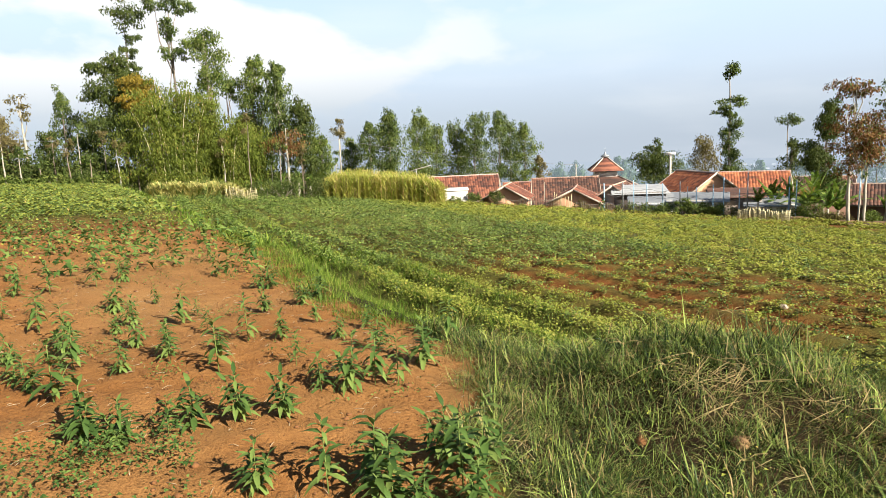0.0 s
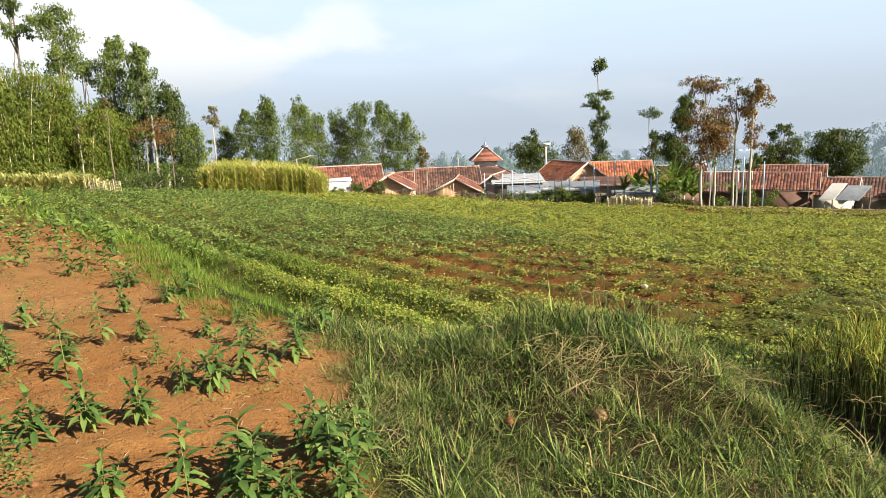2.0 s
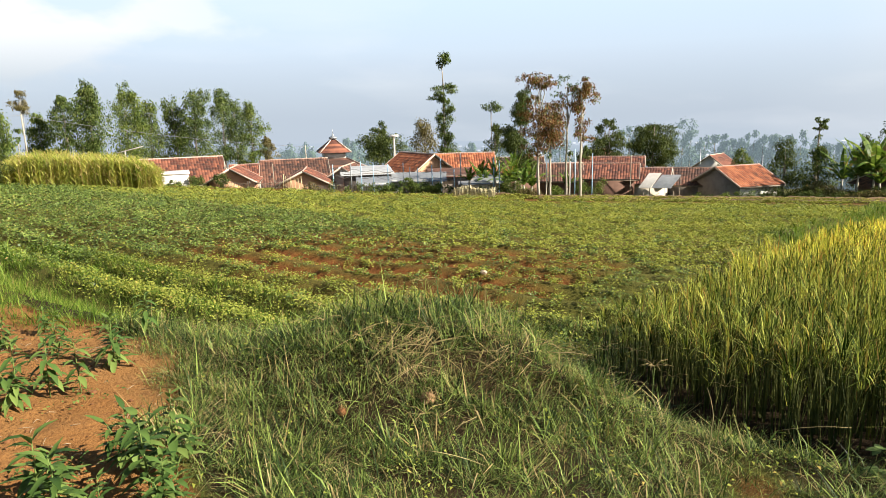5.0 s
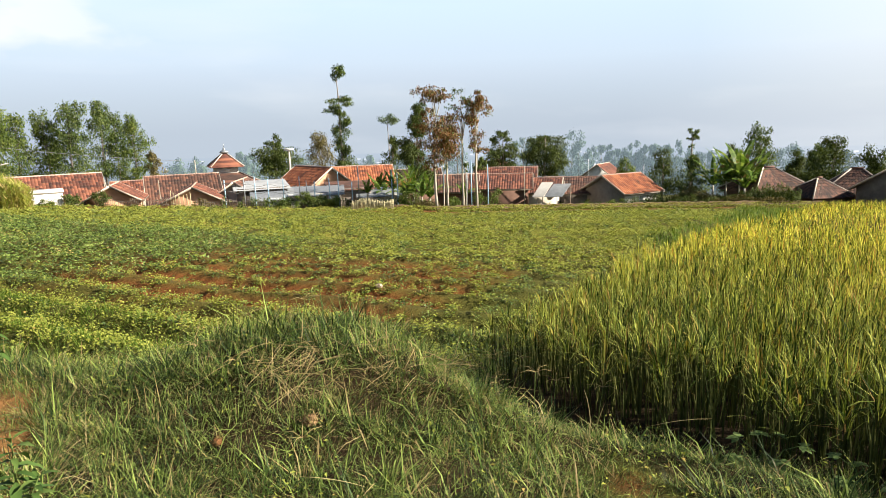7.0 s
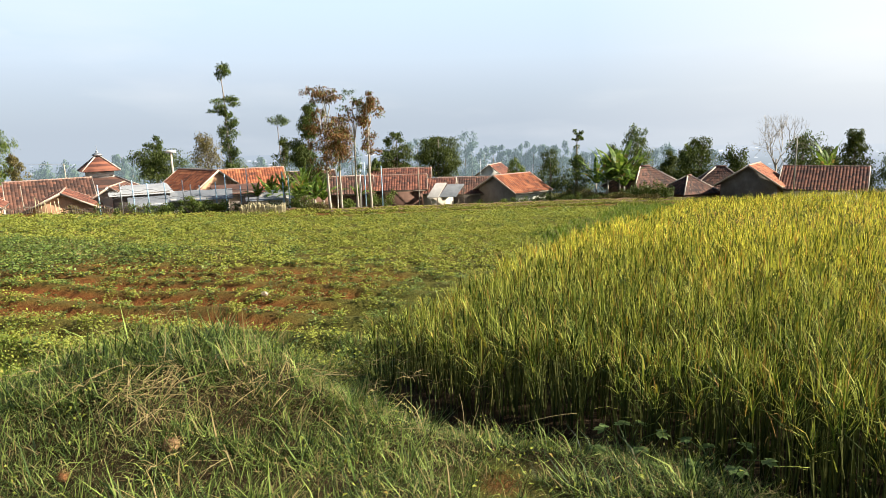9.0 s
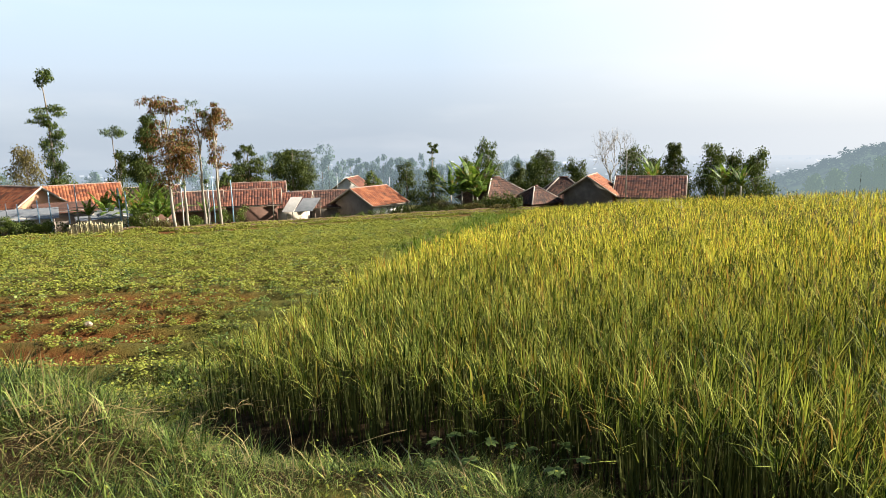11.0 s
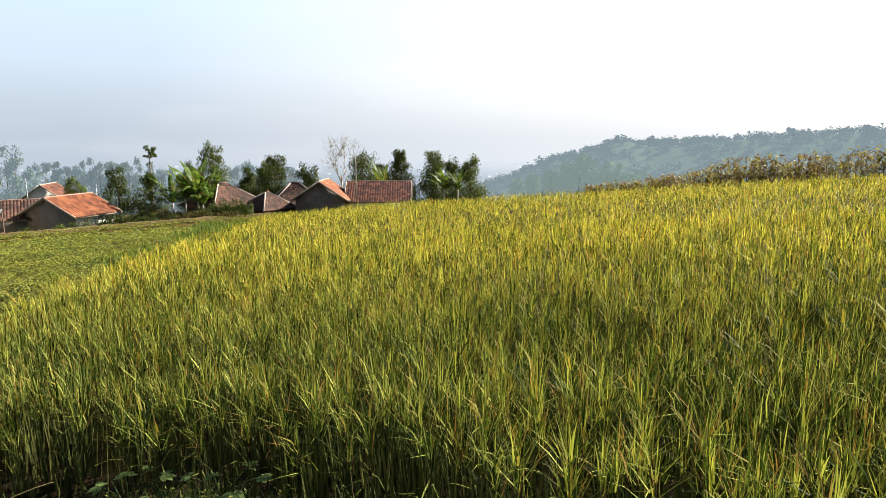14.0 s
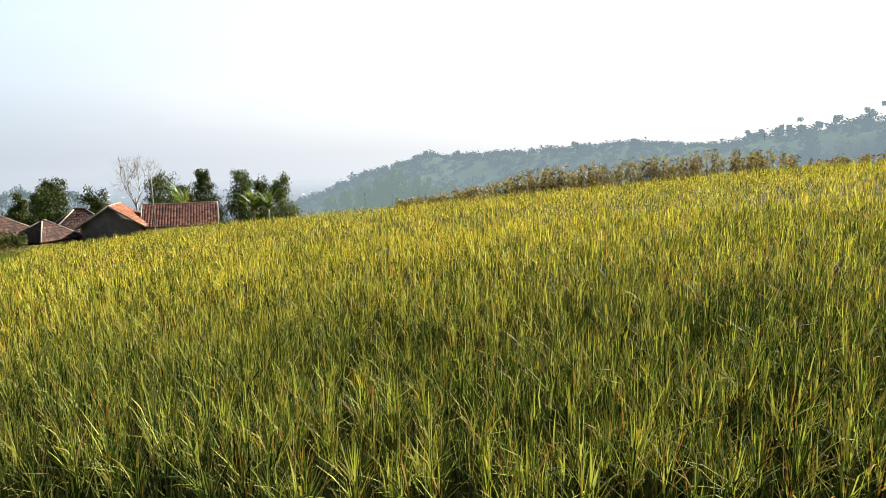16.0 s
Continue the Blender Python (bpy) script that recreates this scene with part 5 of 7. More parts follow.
tree(54.7, 120, -0.8, [(0.0, 0.96, 0.9, 0.7, 150), (0.03, 0.90, 0.8, 0.5, 110), (-0.03, 0.86, 0.6, 0.4, 70), (0.0, 0.76, 0.4, 0.5, 40)], 0.42, tree_leaf, bark, "lone slender tree above the far treetops", 0.3, 439, limbs=False, sway=0.01)
for k, (az, d, top, w, mat) in enumerate(((62.6, 82, -3.0, 1.7, dark_leaf), (65.0, 80, -1.7, 1.9, dark_leaf), (67.6, 82, -2.7, 1.8, dark_leaf), (63.9, 90, -2.4, 1.9, tree_leaf), (72.4, 78, -1.6, 2.0, tree_leaf), (75.7, 74, -1.0, 1.7, dark_leaf), (78.6, 76, -1.5, 1.9, tree_leaf), (82.0, 74, -2.0, 2.0, tree_leaf), (80.2, 78, -2.1, 1.7, dark_leaf), (74.0, 80, -2.4, 1.6, dark_leaf), (57.9, 84, -2.4, 1.8, dark_leaf))):
    r = np.random.default_rng(460 + k)
    tree(az, d, top, column(r, w * 1.05, 0.34, 0.9, 2300, 6), 0.34, mat, bark, "leafy green tree behind the low tiled houses", 0.16, 460 + k)


def bare_tree(az, d, top, seed):
    x, y, z = spot(az, d)
    h = rise(az, d, top)
    root = thing("bare_tree", "leafless grey tree with a fan of fine twigs", "tree", x, y, z, -az)
    r = np.random.default_rng(seed)
    trunk, twigs = Heap(), Heap()
    trunk.tube([(0, 0, -0.2), (0.05, 0, h * 0.3), (0.0, 0.05, h * 0.55)], [0.14, 0.11, 0.08], 7)

    def grow(p, way, length, rad, depth):
        q = p + way * length
        mid = (p + q) / 2 + r.normal(0, 0.05, 3) * length
        twigs.tube([p, mid, q], [rad, rad * 0.85, rad * 0.65], 4)
        if depth:
            for _ in range(3 if depth > 1 else 2):
                w = way + r.normal(0, 0.42, 3) + [0, 0, 0.12]
                grow(q, w / np.linalg.norm(w), length * r.uniform(0.6, 0.85), rad * 0.6, depth - 1)

    for k in range(6):
        a = k * 1.05 + r.normal(0, 0.2)
        w = np.array([math.cos(a) * 0.55, math.sin(a) * 0.55, 1.0])
        grow(np.array([0, 0, h * r.uniform(0.36, 0.55)]), w / np.linalg.norm(w), h * 0.19, 0.05, 4)
    part("trunk", trunk.mesh("trunk", pale_bark), root)
    part("twig_crown", twigs.mesh("twig_crown", pale_bark), root)


bare_tree(70.6, 72, 0.0, 480)


def banana(az, d, top, seed, lean=0.0):
    x, y, z = spot(az, d)
    h = rise(az, d, top)
    root = thing("banana_plant", "banana plant with broad torn green leaves", "banana plant", x, y, z, -az, group="banana plants")
    r = np.random.default_rng(seed)
    stem = Heap()
    base = h * 0.5
    s = np.linspace(0, 1, 5)
    stem.tube(np.stack([lean * s, 0 * s, base * s - 0.1], 1), 0.12 - 0.05 * s, 7)
    part("stem", stem.mesh("stem", pale_bark), root)
    for k in range(11):
        leaf = Heap()
        up = r.uniform(0.1, 0.9) if k else 0.05
        long = h * r.uniform(0.42, 0.58)
        segs = 9
        f = np.linspace(0, 1, segs + 1)
        bend = up + 1.0 * f ** 1.5 * (0.5 + up)
        px = np.concatenate([[0], np.cumsum(np.sin((bend[1:] + bend[:-1]) / 2))]) / segs * long
        pz = np.concatenate([[0], np.cumsum(np.cos((bend[1:] + bend[:-1]) / 2))]) / segs * long
        w = 0.155 * h / 3.5 * np.clip(np.sin(np.pi * np.clip(f * 0.92 + 0.06, 0, 1)) ** 0.5, 0.1, 1) * (f > 0.05)
        a = k * 2.39 + r.normal(0, 0.3)
        # each stretch of the blade hangs on its own, torn from the next
        for side in (-1, 1):
            for i in range(segs):
                drop = r.uniform(0.1, 0.55)
                gap = 0.93
                p = np.array([(px[i], 0, pz[i]), (px[i] + (px[i + 1] - px[i]) * gap, 0, pz[i] + (pz[i + 1] - pz[i]) * gap),
                              (px[i] + (px[i + 1] - px[i]) * gap, side * w[i + 1], pz[i + 1] - drop * w[i + 1]), (px[i], side * w[i], pz[i] - drop * w[i])])
                p = np.stack([p[:, 0] * math.cos(a) - p[:, 1] * math.sin(a) + lean, p[:, 0] * math.sin(a) + p[:, 1] * math.cos(a), p[:, 2] + base * 0.95], 1)
                leaf.put(p, [(0, 1, 2, 3)])
        rib = np.stack([px * math.cos(a) + lean, px * math.sin(a), pz + base * 0.95], 1)
        leaf.tube(rib, 0.025 * (1 - 0.8 * f), 4)
        part("leaf", leaf.mesh("leaf", banana_leaf), root)


for k, (az, d, top) in enumerate(((26.7, 45.5, -4.0), (29.0, 47, -3.3), (30.2, 49, -3.0), (31.6, 47, -4.3), (28.0, 52, -3.6), (32.3, 50, -3.6), (58.6, 63, -1.2), (57.6, 64, -1.9), (59.6, 64, -2.2), (56.6, 65, -2.6), (59.0, 62, -3.2), (74.2, 76, -1.9), (79.8, 72, -2.3), (81.0, 70, -2.7),
                                  (-29.2, 54, 0.6), (-27.5, 55, -0.2), (-31.8, 54, -0.7), (-25.8, 53, -0.4), (-34.2, 54, -0.6), (-16.0, 49, -1.6), (-14.2, 50, -1.4), (-12.8, 50, -1.3), (-17.4, 49, -1.8), (-11.8, 52, -1.8), (35.4, 48, -4.6), (30.8, 53, -2.9), (27.6, 58, -3.4))):
    banana(az, d, top, 500 + k)


def bush(az, d, size, mat, seed, label="low leafy green bush at the field edge", count=600, leaf=0.16):
    x, y, z = spot(az, d)
    root = thing("bush", label, "bush", x, y, z, -az)
    r = np.random.default_rng(seed)
    heap = Heap()
    blobs = []
    for k in range(5):
        a = r.uniform(0, 6.3)
        p = (math.cos(a) * size * 0.5, math.sin(a) * size * 0.3, size * r.uniform(0.4, 0.75))
        heap.tube([(0, 0, -0.1), (p[0] * 0.5, p[1] * 0.5, p[2] * 0.6), p], [0.03, 0.022, 0.01], 4)
        blobs.append((*p, size * 0.5, size * 0.42, count // 5))
    part("stems", heap.mesh("stems", bark), root)
    part("foliage", crown_mesh("foliage", blobs, leaf, mat, seed, 0.6), root)


for k, (az, d, size, mat) in enumerate(((37.6, 48, 1.3, light_leaf), (38.6, 50, 1.0, tree_leaf), (39.8, 51, 0.9, dry_shrub_leaf), (41.2, 52, 0.9, tree_leaf), (42.6, 53, 0.8, light_leaf), (44.6, 53, 1.0, tree_leaf), (46.5, 54, 1.2, tree_leaf), (48.5, 55, 1.0, light_leaf), (50.2, 56, 1.2, tree_leaf), (52.4, 58, 1.1, dark_leaf), (54.2, 58, 1.1, tree_leaf), (55.8, 59, 1.0, dark_leaf), (57.4, 60, 1.1, tree_leaf), (59.0, 60, 1.0, dark_leaf), (60.6, 61, 1.0, tree_leaf), (62.2, 62, 0.9, tree_leaf),
                                        (30.6, 45.5, 1.2, light_leaf), (32.8, 46.5, 1.1, dry_shrub_leaf), (31.8, 44.5, 0.8, dry_shrub_leaf), (34.4, 47, 1.0, light_leaf), (-14.2, 45, 1.7, tree_leaf), (-12.8, 46, 1.6, tree_leaf), (-11.8, 48, 1.5, dark_leaf), (-15.6, 46.5, 1.4, tree_leaf), (-10.6, 50, 1.4, tree_leaf),
                                        (19.5, 46.5, 0.8, tree_leaf), (21.0, 46, 0.9, light_leaf), (22.3, 46, 0.9, tree_leaf), (23.4, 45.8, 0.7, light_leaf), (5.0, 53.5, 0.9, dark_leaf), (2.9, 54, 0.9, tree_leaf), (12.5, 50, 0.7, dry_shrub_leaf), (1.2, 54.5, 0.8, tree_leaf), (-24.0, 50, 1.4, tree_leaf), (-20.5, 48, 1.2, light_leaf), (-26.5, 51, 1.3, dark_leaf), (-29.5, 52, 1.1, tree_leaf), (-32.5, 53, 1.2, tree_leaf), (26.0, 45.5, 0.7, dry_shrub_leaf))):
    bush(az, d, size, mat, 560 + k)
for k, (az, d, size, mat) in enumerate(((54.3, 61, 2.3, dark_leaf), (55.9, 61.5, 2.6, dry_shrub_leaf), (57.2, 61, 2.0, tree_leaf), (60.8, 62, 1.8, dark_leaf), (52.2, 61, 2.0, dark_leaf), (36.2, 50, 1.5, tree_leaf), (31.0, 48, 1.6, light_leaf))):
    bush(az, d, size, mat, 610 + k, "tall leafy bush between the field and the houses", 1500, 0.2)


def thicket(name, az0, az1, d0, d1, low, high, count, mat, label, seed, leaf=0.2, gaps=0.35):
    """Tangled undergrowth of uneven height that nobody could count."""
    r = np.random.default_rng(seed)
    heap = Heap()
    az, d = r.uniform(az0, az1, count), r.uniform(d0, d1, count)
    ridge = low + (high - low) * np.clip(0.5 + 0.55 * wave_noise(az * 1.0, d * 0.4, 2.6, seed), 0, 1)
    keep = wave_noise(az, d * 0.3, 1.7, seed + 1) > -1 + gaps
    az, d, ridge = az[keep], d[keep], ridge[keep]
    x, y = d * np.sin(np.radians(az)), d * np.cos(np.radians(az))
    z = land(x, y) + ridge * r.uniform(0.02, 1.0, len(x)) ** 0.8
    scatter(heap, simple_leaf(1.0, 0.6, 0.15, 0.3), np.stack([x, y, z], 1), r.uniform(0, 6.3, len(x)), leaf * r.uniform(0.6, 1.4, len(x)), r.normal(0.4, 0.6, len(x)))
    stuff(name, heap, mat, label, "undergrowth")


thicket("undergrowth", -40, -11, 52, 58, 0.8, 3.2, 17000, dark_leaf, "dark tangled undergrowth beneath the grove", 650, 0.26, 0.2)
thicket("undergrowth", -38, -24, 50.5, 52, 0.2, 1.1, 5000, light_leaf, "light green low growth at the foot of the grove", 651, 0.2, 0.5)
thicket("hedge", 51, 63, 60, 64.5, 0.7, 2.3, 11000, dark_leaf, "dense dark hedge growth between field and houses", 652, 0.2, 0.3)
thicket("hedge", 50, 62, 59, 60.5, 0.3, 0.9, 5000, dry_shrub_leaf, "low dusty hedge along the lower field edge", 653, 0.15, 0.3)
thicket("hedge", 61, 85, 78, 84, 1.5, 4.6, 13000, dark_leaf, "leafy growth behind the tiled houses", 654, 0.28, 0.35)
thicket("hedge", 14, 33, 46.0, 47.2, 0.2, 1.0, 6000, tree_leaf, "weeds and climbers along the trellis", 655, 0.14, 0.75)
thicket("hedge", 28, 47, 56, 59, 0.4, 1.7, 7000, tree_leaf, "leafy weeds before the tiled houses", 656, 0.17, 0.6)


# ---- maize, dry stalks ----


def maize(name, az0, az1, d0, d1, tall, count, mat, label, seed):
    r = np.random.default_rng(seed)
    heap = Heap()
    az, d = r.uniform(az0, az1, count), r.uniform(d0, d1, count)
    x, y = d * np.sin(np.radians(az)), d * np.cos(np.radians(az))
    z = land(x, y)
    mid = 1 - 0.4 * np.abs((az - (az0 + az1) / 2) / ((az1 - az0) / 2)) ** 5
    h = tall * r.uniform(0.8, 1.1, count) * mid
    stalk = blade_shape(2, 1.0, 0.02, 0.02, 0.06)
    for turn in (0.0, 1.57):
        scatter(heap, stalk, np.stack([x, y, z - 0.03], 1), np.full(count, turn) + r.uniform(0, 1), h)
    for k in range(8):
        f = 0.08 + 0.105 * k
        scatter(heap, blade_shape(2, 0.75, 0.085, 0.35, 1.7), np.stack([x, y, z + h * f], 1), k * 3.14 + r.normal(0, 0.5, count), r.uniform(0.7, 1.15, count))
    for k in range(4):
        scatter(heap, blade_shape(1, 0.3, 0.03, 0.3, 0.6), np.stack([x, y, z + h * 0.97], 1), r.uniform(0, 6.3, count), r.uniform(0.7, 1.1, count))
    stuff(name, heap, mat, label, "maize")


maize("maize", -10.6, 0.2, 48, 58, 2.2, 1700, corn_leaf, "stand of ripening yellow-green maize below the grove", 600)
maize("dry_maize", -24.8, -17.4, 43, 46, 0.85, 480, pale_corn, "strip of pale ripening maize before the bamboo", 601)


def stalk_row():
    """Withered tall stalks standing behind the rice."""
    r = np.random.default_rng(610)
    stems, leaves = Heap(), Heap()
    for k in range(380):
        az = r.uniform(92.5, 133)
        d = 36.5 / max(math.cos(radians(az - 95)), 0.5) + r.uniform(0, 3.0)
        x, y, z = spot(az, d)
        h = (0.9 + 0.75 * smooth_step(96, 106, az)) * r.uniform(0.65, 1.2) * (1 - 0.35 * smooth_step(122, 127, az))
        stems.tube([(x, y, z - 0.05), (x + r.normal(0, 0.05), y, z + h * 0.5), (x + r.normal(0, 0.1), y + r.normal(0, 0.1), z + h)], [0.02, 0.016, 0.008], 4)
        m = 40
        at = np.stack([x + r.normal(0, 0.13, m), y + r.normal(0, 0.13, m), z + h * r.uniform(0.25, 1.05, m)], 1)
        scatter(leaves, simple_leaf(1.0, 0.4, 0.15, 0.4), at, r.uniform(0, 6.3, m), r.uniform(0.12, 0.3, m), r.normal(0.3, 0.5, m))
    stuff("dry_stalks", stems, bark, "row of withered brown stalks behind the rice", "stalks")
    stuff("dry_stalk_leaves", leaves, stalk_leaf, "brown and green withered leaves on the stalks", "stalks")


stalk_leaf = leaf_material("stalk_leaf", (0.088, 0.072, 0.032), (0.200, 0.168, 0.064), (0.304, 0.288, 0.104), 0.35, 0.6, 0.3, (0.136, 0.080, 0.044))
stalk_row()

# ---- houses ----


def roof_slope(heap, length, run, drop, x0, y0, z0, sign, step=0.24, course=0.33):
    """One tiled slope: rounded tile columns in overlapping courses, falling from the ridge."""
    cols, rows = max(2, int(length / step)), max(2, int(math.hypot(run, drop) / course))
    wave = np.array([0.0, 0.035, 0.05, 0.035])
    xs = (np.arange(cols * 4 + 1) / (cols * 4)) * length
    bump = np.append(np.tile(wave, cols), 0.0)
    for row in range(rows):
        f0, f1 = row / rows, (row + 1.12) / rows
        y = np.array([f0, f1]) * run * sign + y0
        z = z0 - np.array([f0, f1]) * drop
        lift = np.array([0.0, 0.035])
        v = np.stack([np.tile(xs + x0, 2), np.repeat(y, len(xs)), np.repeat(z + lift, len(xs)) + np.tile(bump, 2)], 1)
        for c in range(cols):
            i = np.arange(4) + c * 4
            k = len(xs)
            sub = np.unique(np.concatenate([i, i + 1]))
            vv = np.concatenate([v[sub], v[sub + k]])
            j = np.arange(4)
            heap.put(vv, np.stack([j, j + 1, j + 6, j + 5], 1)[:, :: int(-sign)])


def house(az, d, ridge, length, width, eaves, rise_roof, turn=0.0, wall=brick_wall, tiles=clay_tile, label="low house with a clay tile roof", gable_wall=None, vents=False, boards=True, windows=0, over=0.5):
    """A gabled house whose ridge lies at elevation ridge; its front faces the viewer at turn 0."""
    x, y, ground_z = spot(az, d)
    top = 1.6 + d * math.tan(radians(ridge))
    base = top - eaves - rise_roof
    floor_z = min(base, ground_z) - 0.3
    root = thing("house", label, "house", x, y, base, -az + turn)
    L, W, H = length / 2, width / 2, eaves
    t = 0.15
    low = floor_z - base
    for s in (-1, 1):
        shell = Heap()
        shell.box(-L, s * W - t / 2, low, L, s * W + t / 2, H)
        part("wall", shell.mesh("wall", wall), root)
    for s in (-1, 1):
        end = Heap()
        a, b = s * L - t / 2, s * L + t / 2
        pts = [(-W, low), (W, low), (W, H), (0, H + rise_roof * 0.97), (-W, H)]
        v = [(a, p, q) for p, q in pts] + [(b, p, q) for p, q in pts]
        end.put(v, [(0, 4, 2, 1), (5, 6, 7, 9), (0, 1, 6, 5), (1, 2, 7, 6), (2, 3, 8, 7), (3, 4, 9, 8), (4, 0, 5, 9)], [(4, 3, 2), (7, 8, 9)])
        part("gable", end.mesh("gable", gable_wall or wall), root)
        if vents:
            hole = Heap()
            for k in (-1, 0, 1):
                hole.box(s * (L + 0.02), k * 0.55 - 0.14, H + 0.25, s * (L + 0.10), k * 0.55 + 0.14, H + 0.75)
            part("vent", hole.mesh("vent", dark_inside), root)
    out = over
    slope = rise_roof / W
    for s in (-1, 1):
        tiles_heap = Heap()
        roof_slope(tiles_heap, length + 2 * out, W + out, (W + out) * slope, -L - out, 0.0, H + rise_roof + 0.06, s)
        part("roof", tiles_heap.mesh("roof", tiles), root)
        deck = Heap()
        deck.put([(-L - out, 0, H + rise_roof + 0.02), (L + out, 0, H + rise_roof + 0.02), (L + out, s * (W + out), H - out * slope + 0.02), (-L - out, s * (W + out), H - out * slope + 0.02),
                  (-L - out, 0, H + rise_roof - 0.06), (L + out, 0, H + rise_roof - 0.06), (L + out, s * (W + out), H - out * slope - 0.06), (-L - out, s * (W + out), H - out * slope - 0.06)],
                 [(0, 1, 2, 3), (7, 6, 5, 4), (0, 4, 5, 1), (2, 6, 7, 3), (1, 5, 6, 2), (0, 3, 7, 4)])
        part("roof_deck", deck.mesh("roof_deck", bark), root)
    cap = Heap()
    run = np.linspace(-L - out, L + out, 2 * int((length + 2 * out) / 0.4))
    cap.tube(np.stack([run, 0 * run, 0 * run + H + rise_roof + 0.075], 1), 0.065 + 0.025 * (np.arange(len(run)) % 2), 6)
    part("ridge_cap", cap.mesh("ridge_cap", mortar), root)
    if boards:
        for e in (-1, 1):
            for s in (-1, 1):
                board = Heap()
                px = e * (L + out)
                a, b = np.array([px, 0, H + rise_roof + 0.08]), np.array([px, s * (W + out), H - out * slope + 0.08])
                v = [a + [-0.03, 0, -0.09], a + [0.03, 0, -0.09], a + [0.03, 0, 0.05], a + [-0.03, 0, 0.05], b + [-0.03, 0, -0.09], b + [0.03, 0, -0.09], b + [0.03, 0, 0.05], b + [-0.03, 0, 0.05]]
                board.put(v, [(0, 1, 2, 3), (7, 6, 5, 4), (0, 4, 5, 1), (1, 5, 6, 2), (2, 6, 7, 3), (3, 7, 4, 0)])
                part("barge_board", board.mesh("barge_board", trim_board), root)
    for k in range(windows):
        cx = -L + length * (k + 0.5) / windows
        frame_heap, pane = Heap(), Heap()
        frame_heap.box(cx - 0.45, -W - 0.12, H - 1.35, cx + 0.45, -W - 0.075, H - 0.35)
        pane.box(cx - 0.38, -W - 0.135, H - 1.28, cx + 0.38, -W - 0.12, H - 0.42)
        w = part("window", frame_heap.mesh("window", trim_board), root)
        part("pane", pane.mesh("pane", dark_inside), w)
    return root


house(1.8, 62, -2.85, 6.2, 6.0, 2.6, 1.9, 4, cream_wall, clay_tile, "long low house with a red-brown tile roof")
house(5.9, 57, -3.8, 3.6, 3.4, 1.9, 0.95, 82, orange_wall, clay_tile, "small gabled lean-to with a peach gable wall")
house(11.0, 62, -3.35, 5.4, 6.4, 2.4, 2.1, 3, brick_wall, old_tile, "house with a dark weathered tile roof")
house(11.9, 55, -4.25, 4.0, 4.0, 1.7, 1.0, 86, orange_wall, clay_tile, "small gabled annexe with cream barge boards", vents=False)
house(15.7, 58, -4.0, 4.6, 3.2, 2.0, 1.1, 78, cream_wall, old_tile, "gabled house beside the prayer house")
house(21.9, 60, -3.15, 5.6, 6.0, 2.4, 2.1, -60, orange_wall, orange_tile, "peach-walled house with a bright orange tile roof", vents=True)
house(26.2, 63, -3.25, 5.0, 5.0, 2.6, 1.6, 5, cream_wall, orange_tile, "house with an orange-red tile roof behind the poles")
house(39.1, 66, -3.75, 5.6, 6.5, 2.6, 1.7, -3, brick_wall, clay_tile, "house with a red tile roof and a white gable")
house(38.6, 62, -4.35, 5.4, 4.0, 1.7, 1.0, -3, brick_wall, clay_tile, "front wing with a faded red tile roof")
house(42.2, 62.5, -4.75, 3.4, 4.2, 1.7, 1.0, -6, cream_wall, clay_tile, "low tiled wing with a pale gable board")
house(45.2, 66, -4.7, 5.2, 5.0, 2.2, 1.2, -2, grey_wall, old_tile, "low house with a dark mossy tile roof")
# Grey gables paint in the shade of the end turned from the sun.
house(49.2, 63, -4.5, 4.0, 5.2, 1.8, 1.3, 44, white_wall, orange_tile, "whitewashed house with a bright orange tile roof", gable_wall=grey_wall)
house(34.6, 62, -4.3, 3.6, 4.0, 2.0, 1.2, 0, brick_wall, old_tile, "dark-roofed house behind the thin trees")
house(69.1, 64, -3.8, 3.4, 4.6, 2.2, 1.5, 78, brick_wall, orange_tile, "brick gable house with an orange roof edge", gable_wall=grey_wall)
house(74.0, 65, -3.95, 5.6, 4.8, 2.1, 1.5, -3, white_wall, clay_tile, "white-walled house with a rippled red tile roof", windows=0)
house(38.2, 95, -3.05, 4.0, 4.2, 2.6, 1.4, 70, white_wall, clay_tile, "white-gabled house further down the village")
house(47.5, 110, -3.55, 5.0, 5.0, 2.6, 1.8, 70, white_wall, clay_tile, "house with a steep tile roof further down")
house(7.8, 74, -3.6, 5.0, 4.0, 2.4, 1.2, 3, cream_wall, clay_tile, "tiled house behind the first row")
house(30.5, 72, -3.7, 6.0, 4.0, 2.4, 1.2, 5, brick_wall, old_tile, "tiled house behind the bananas")


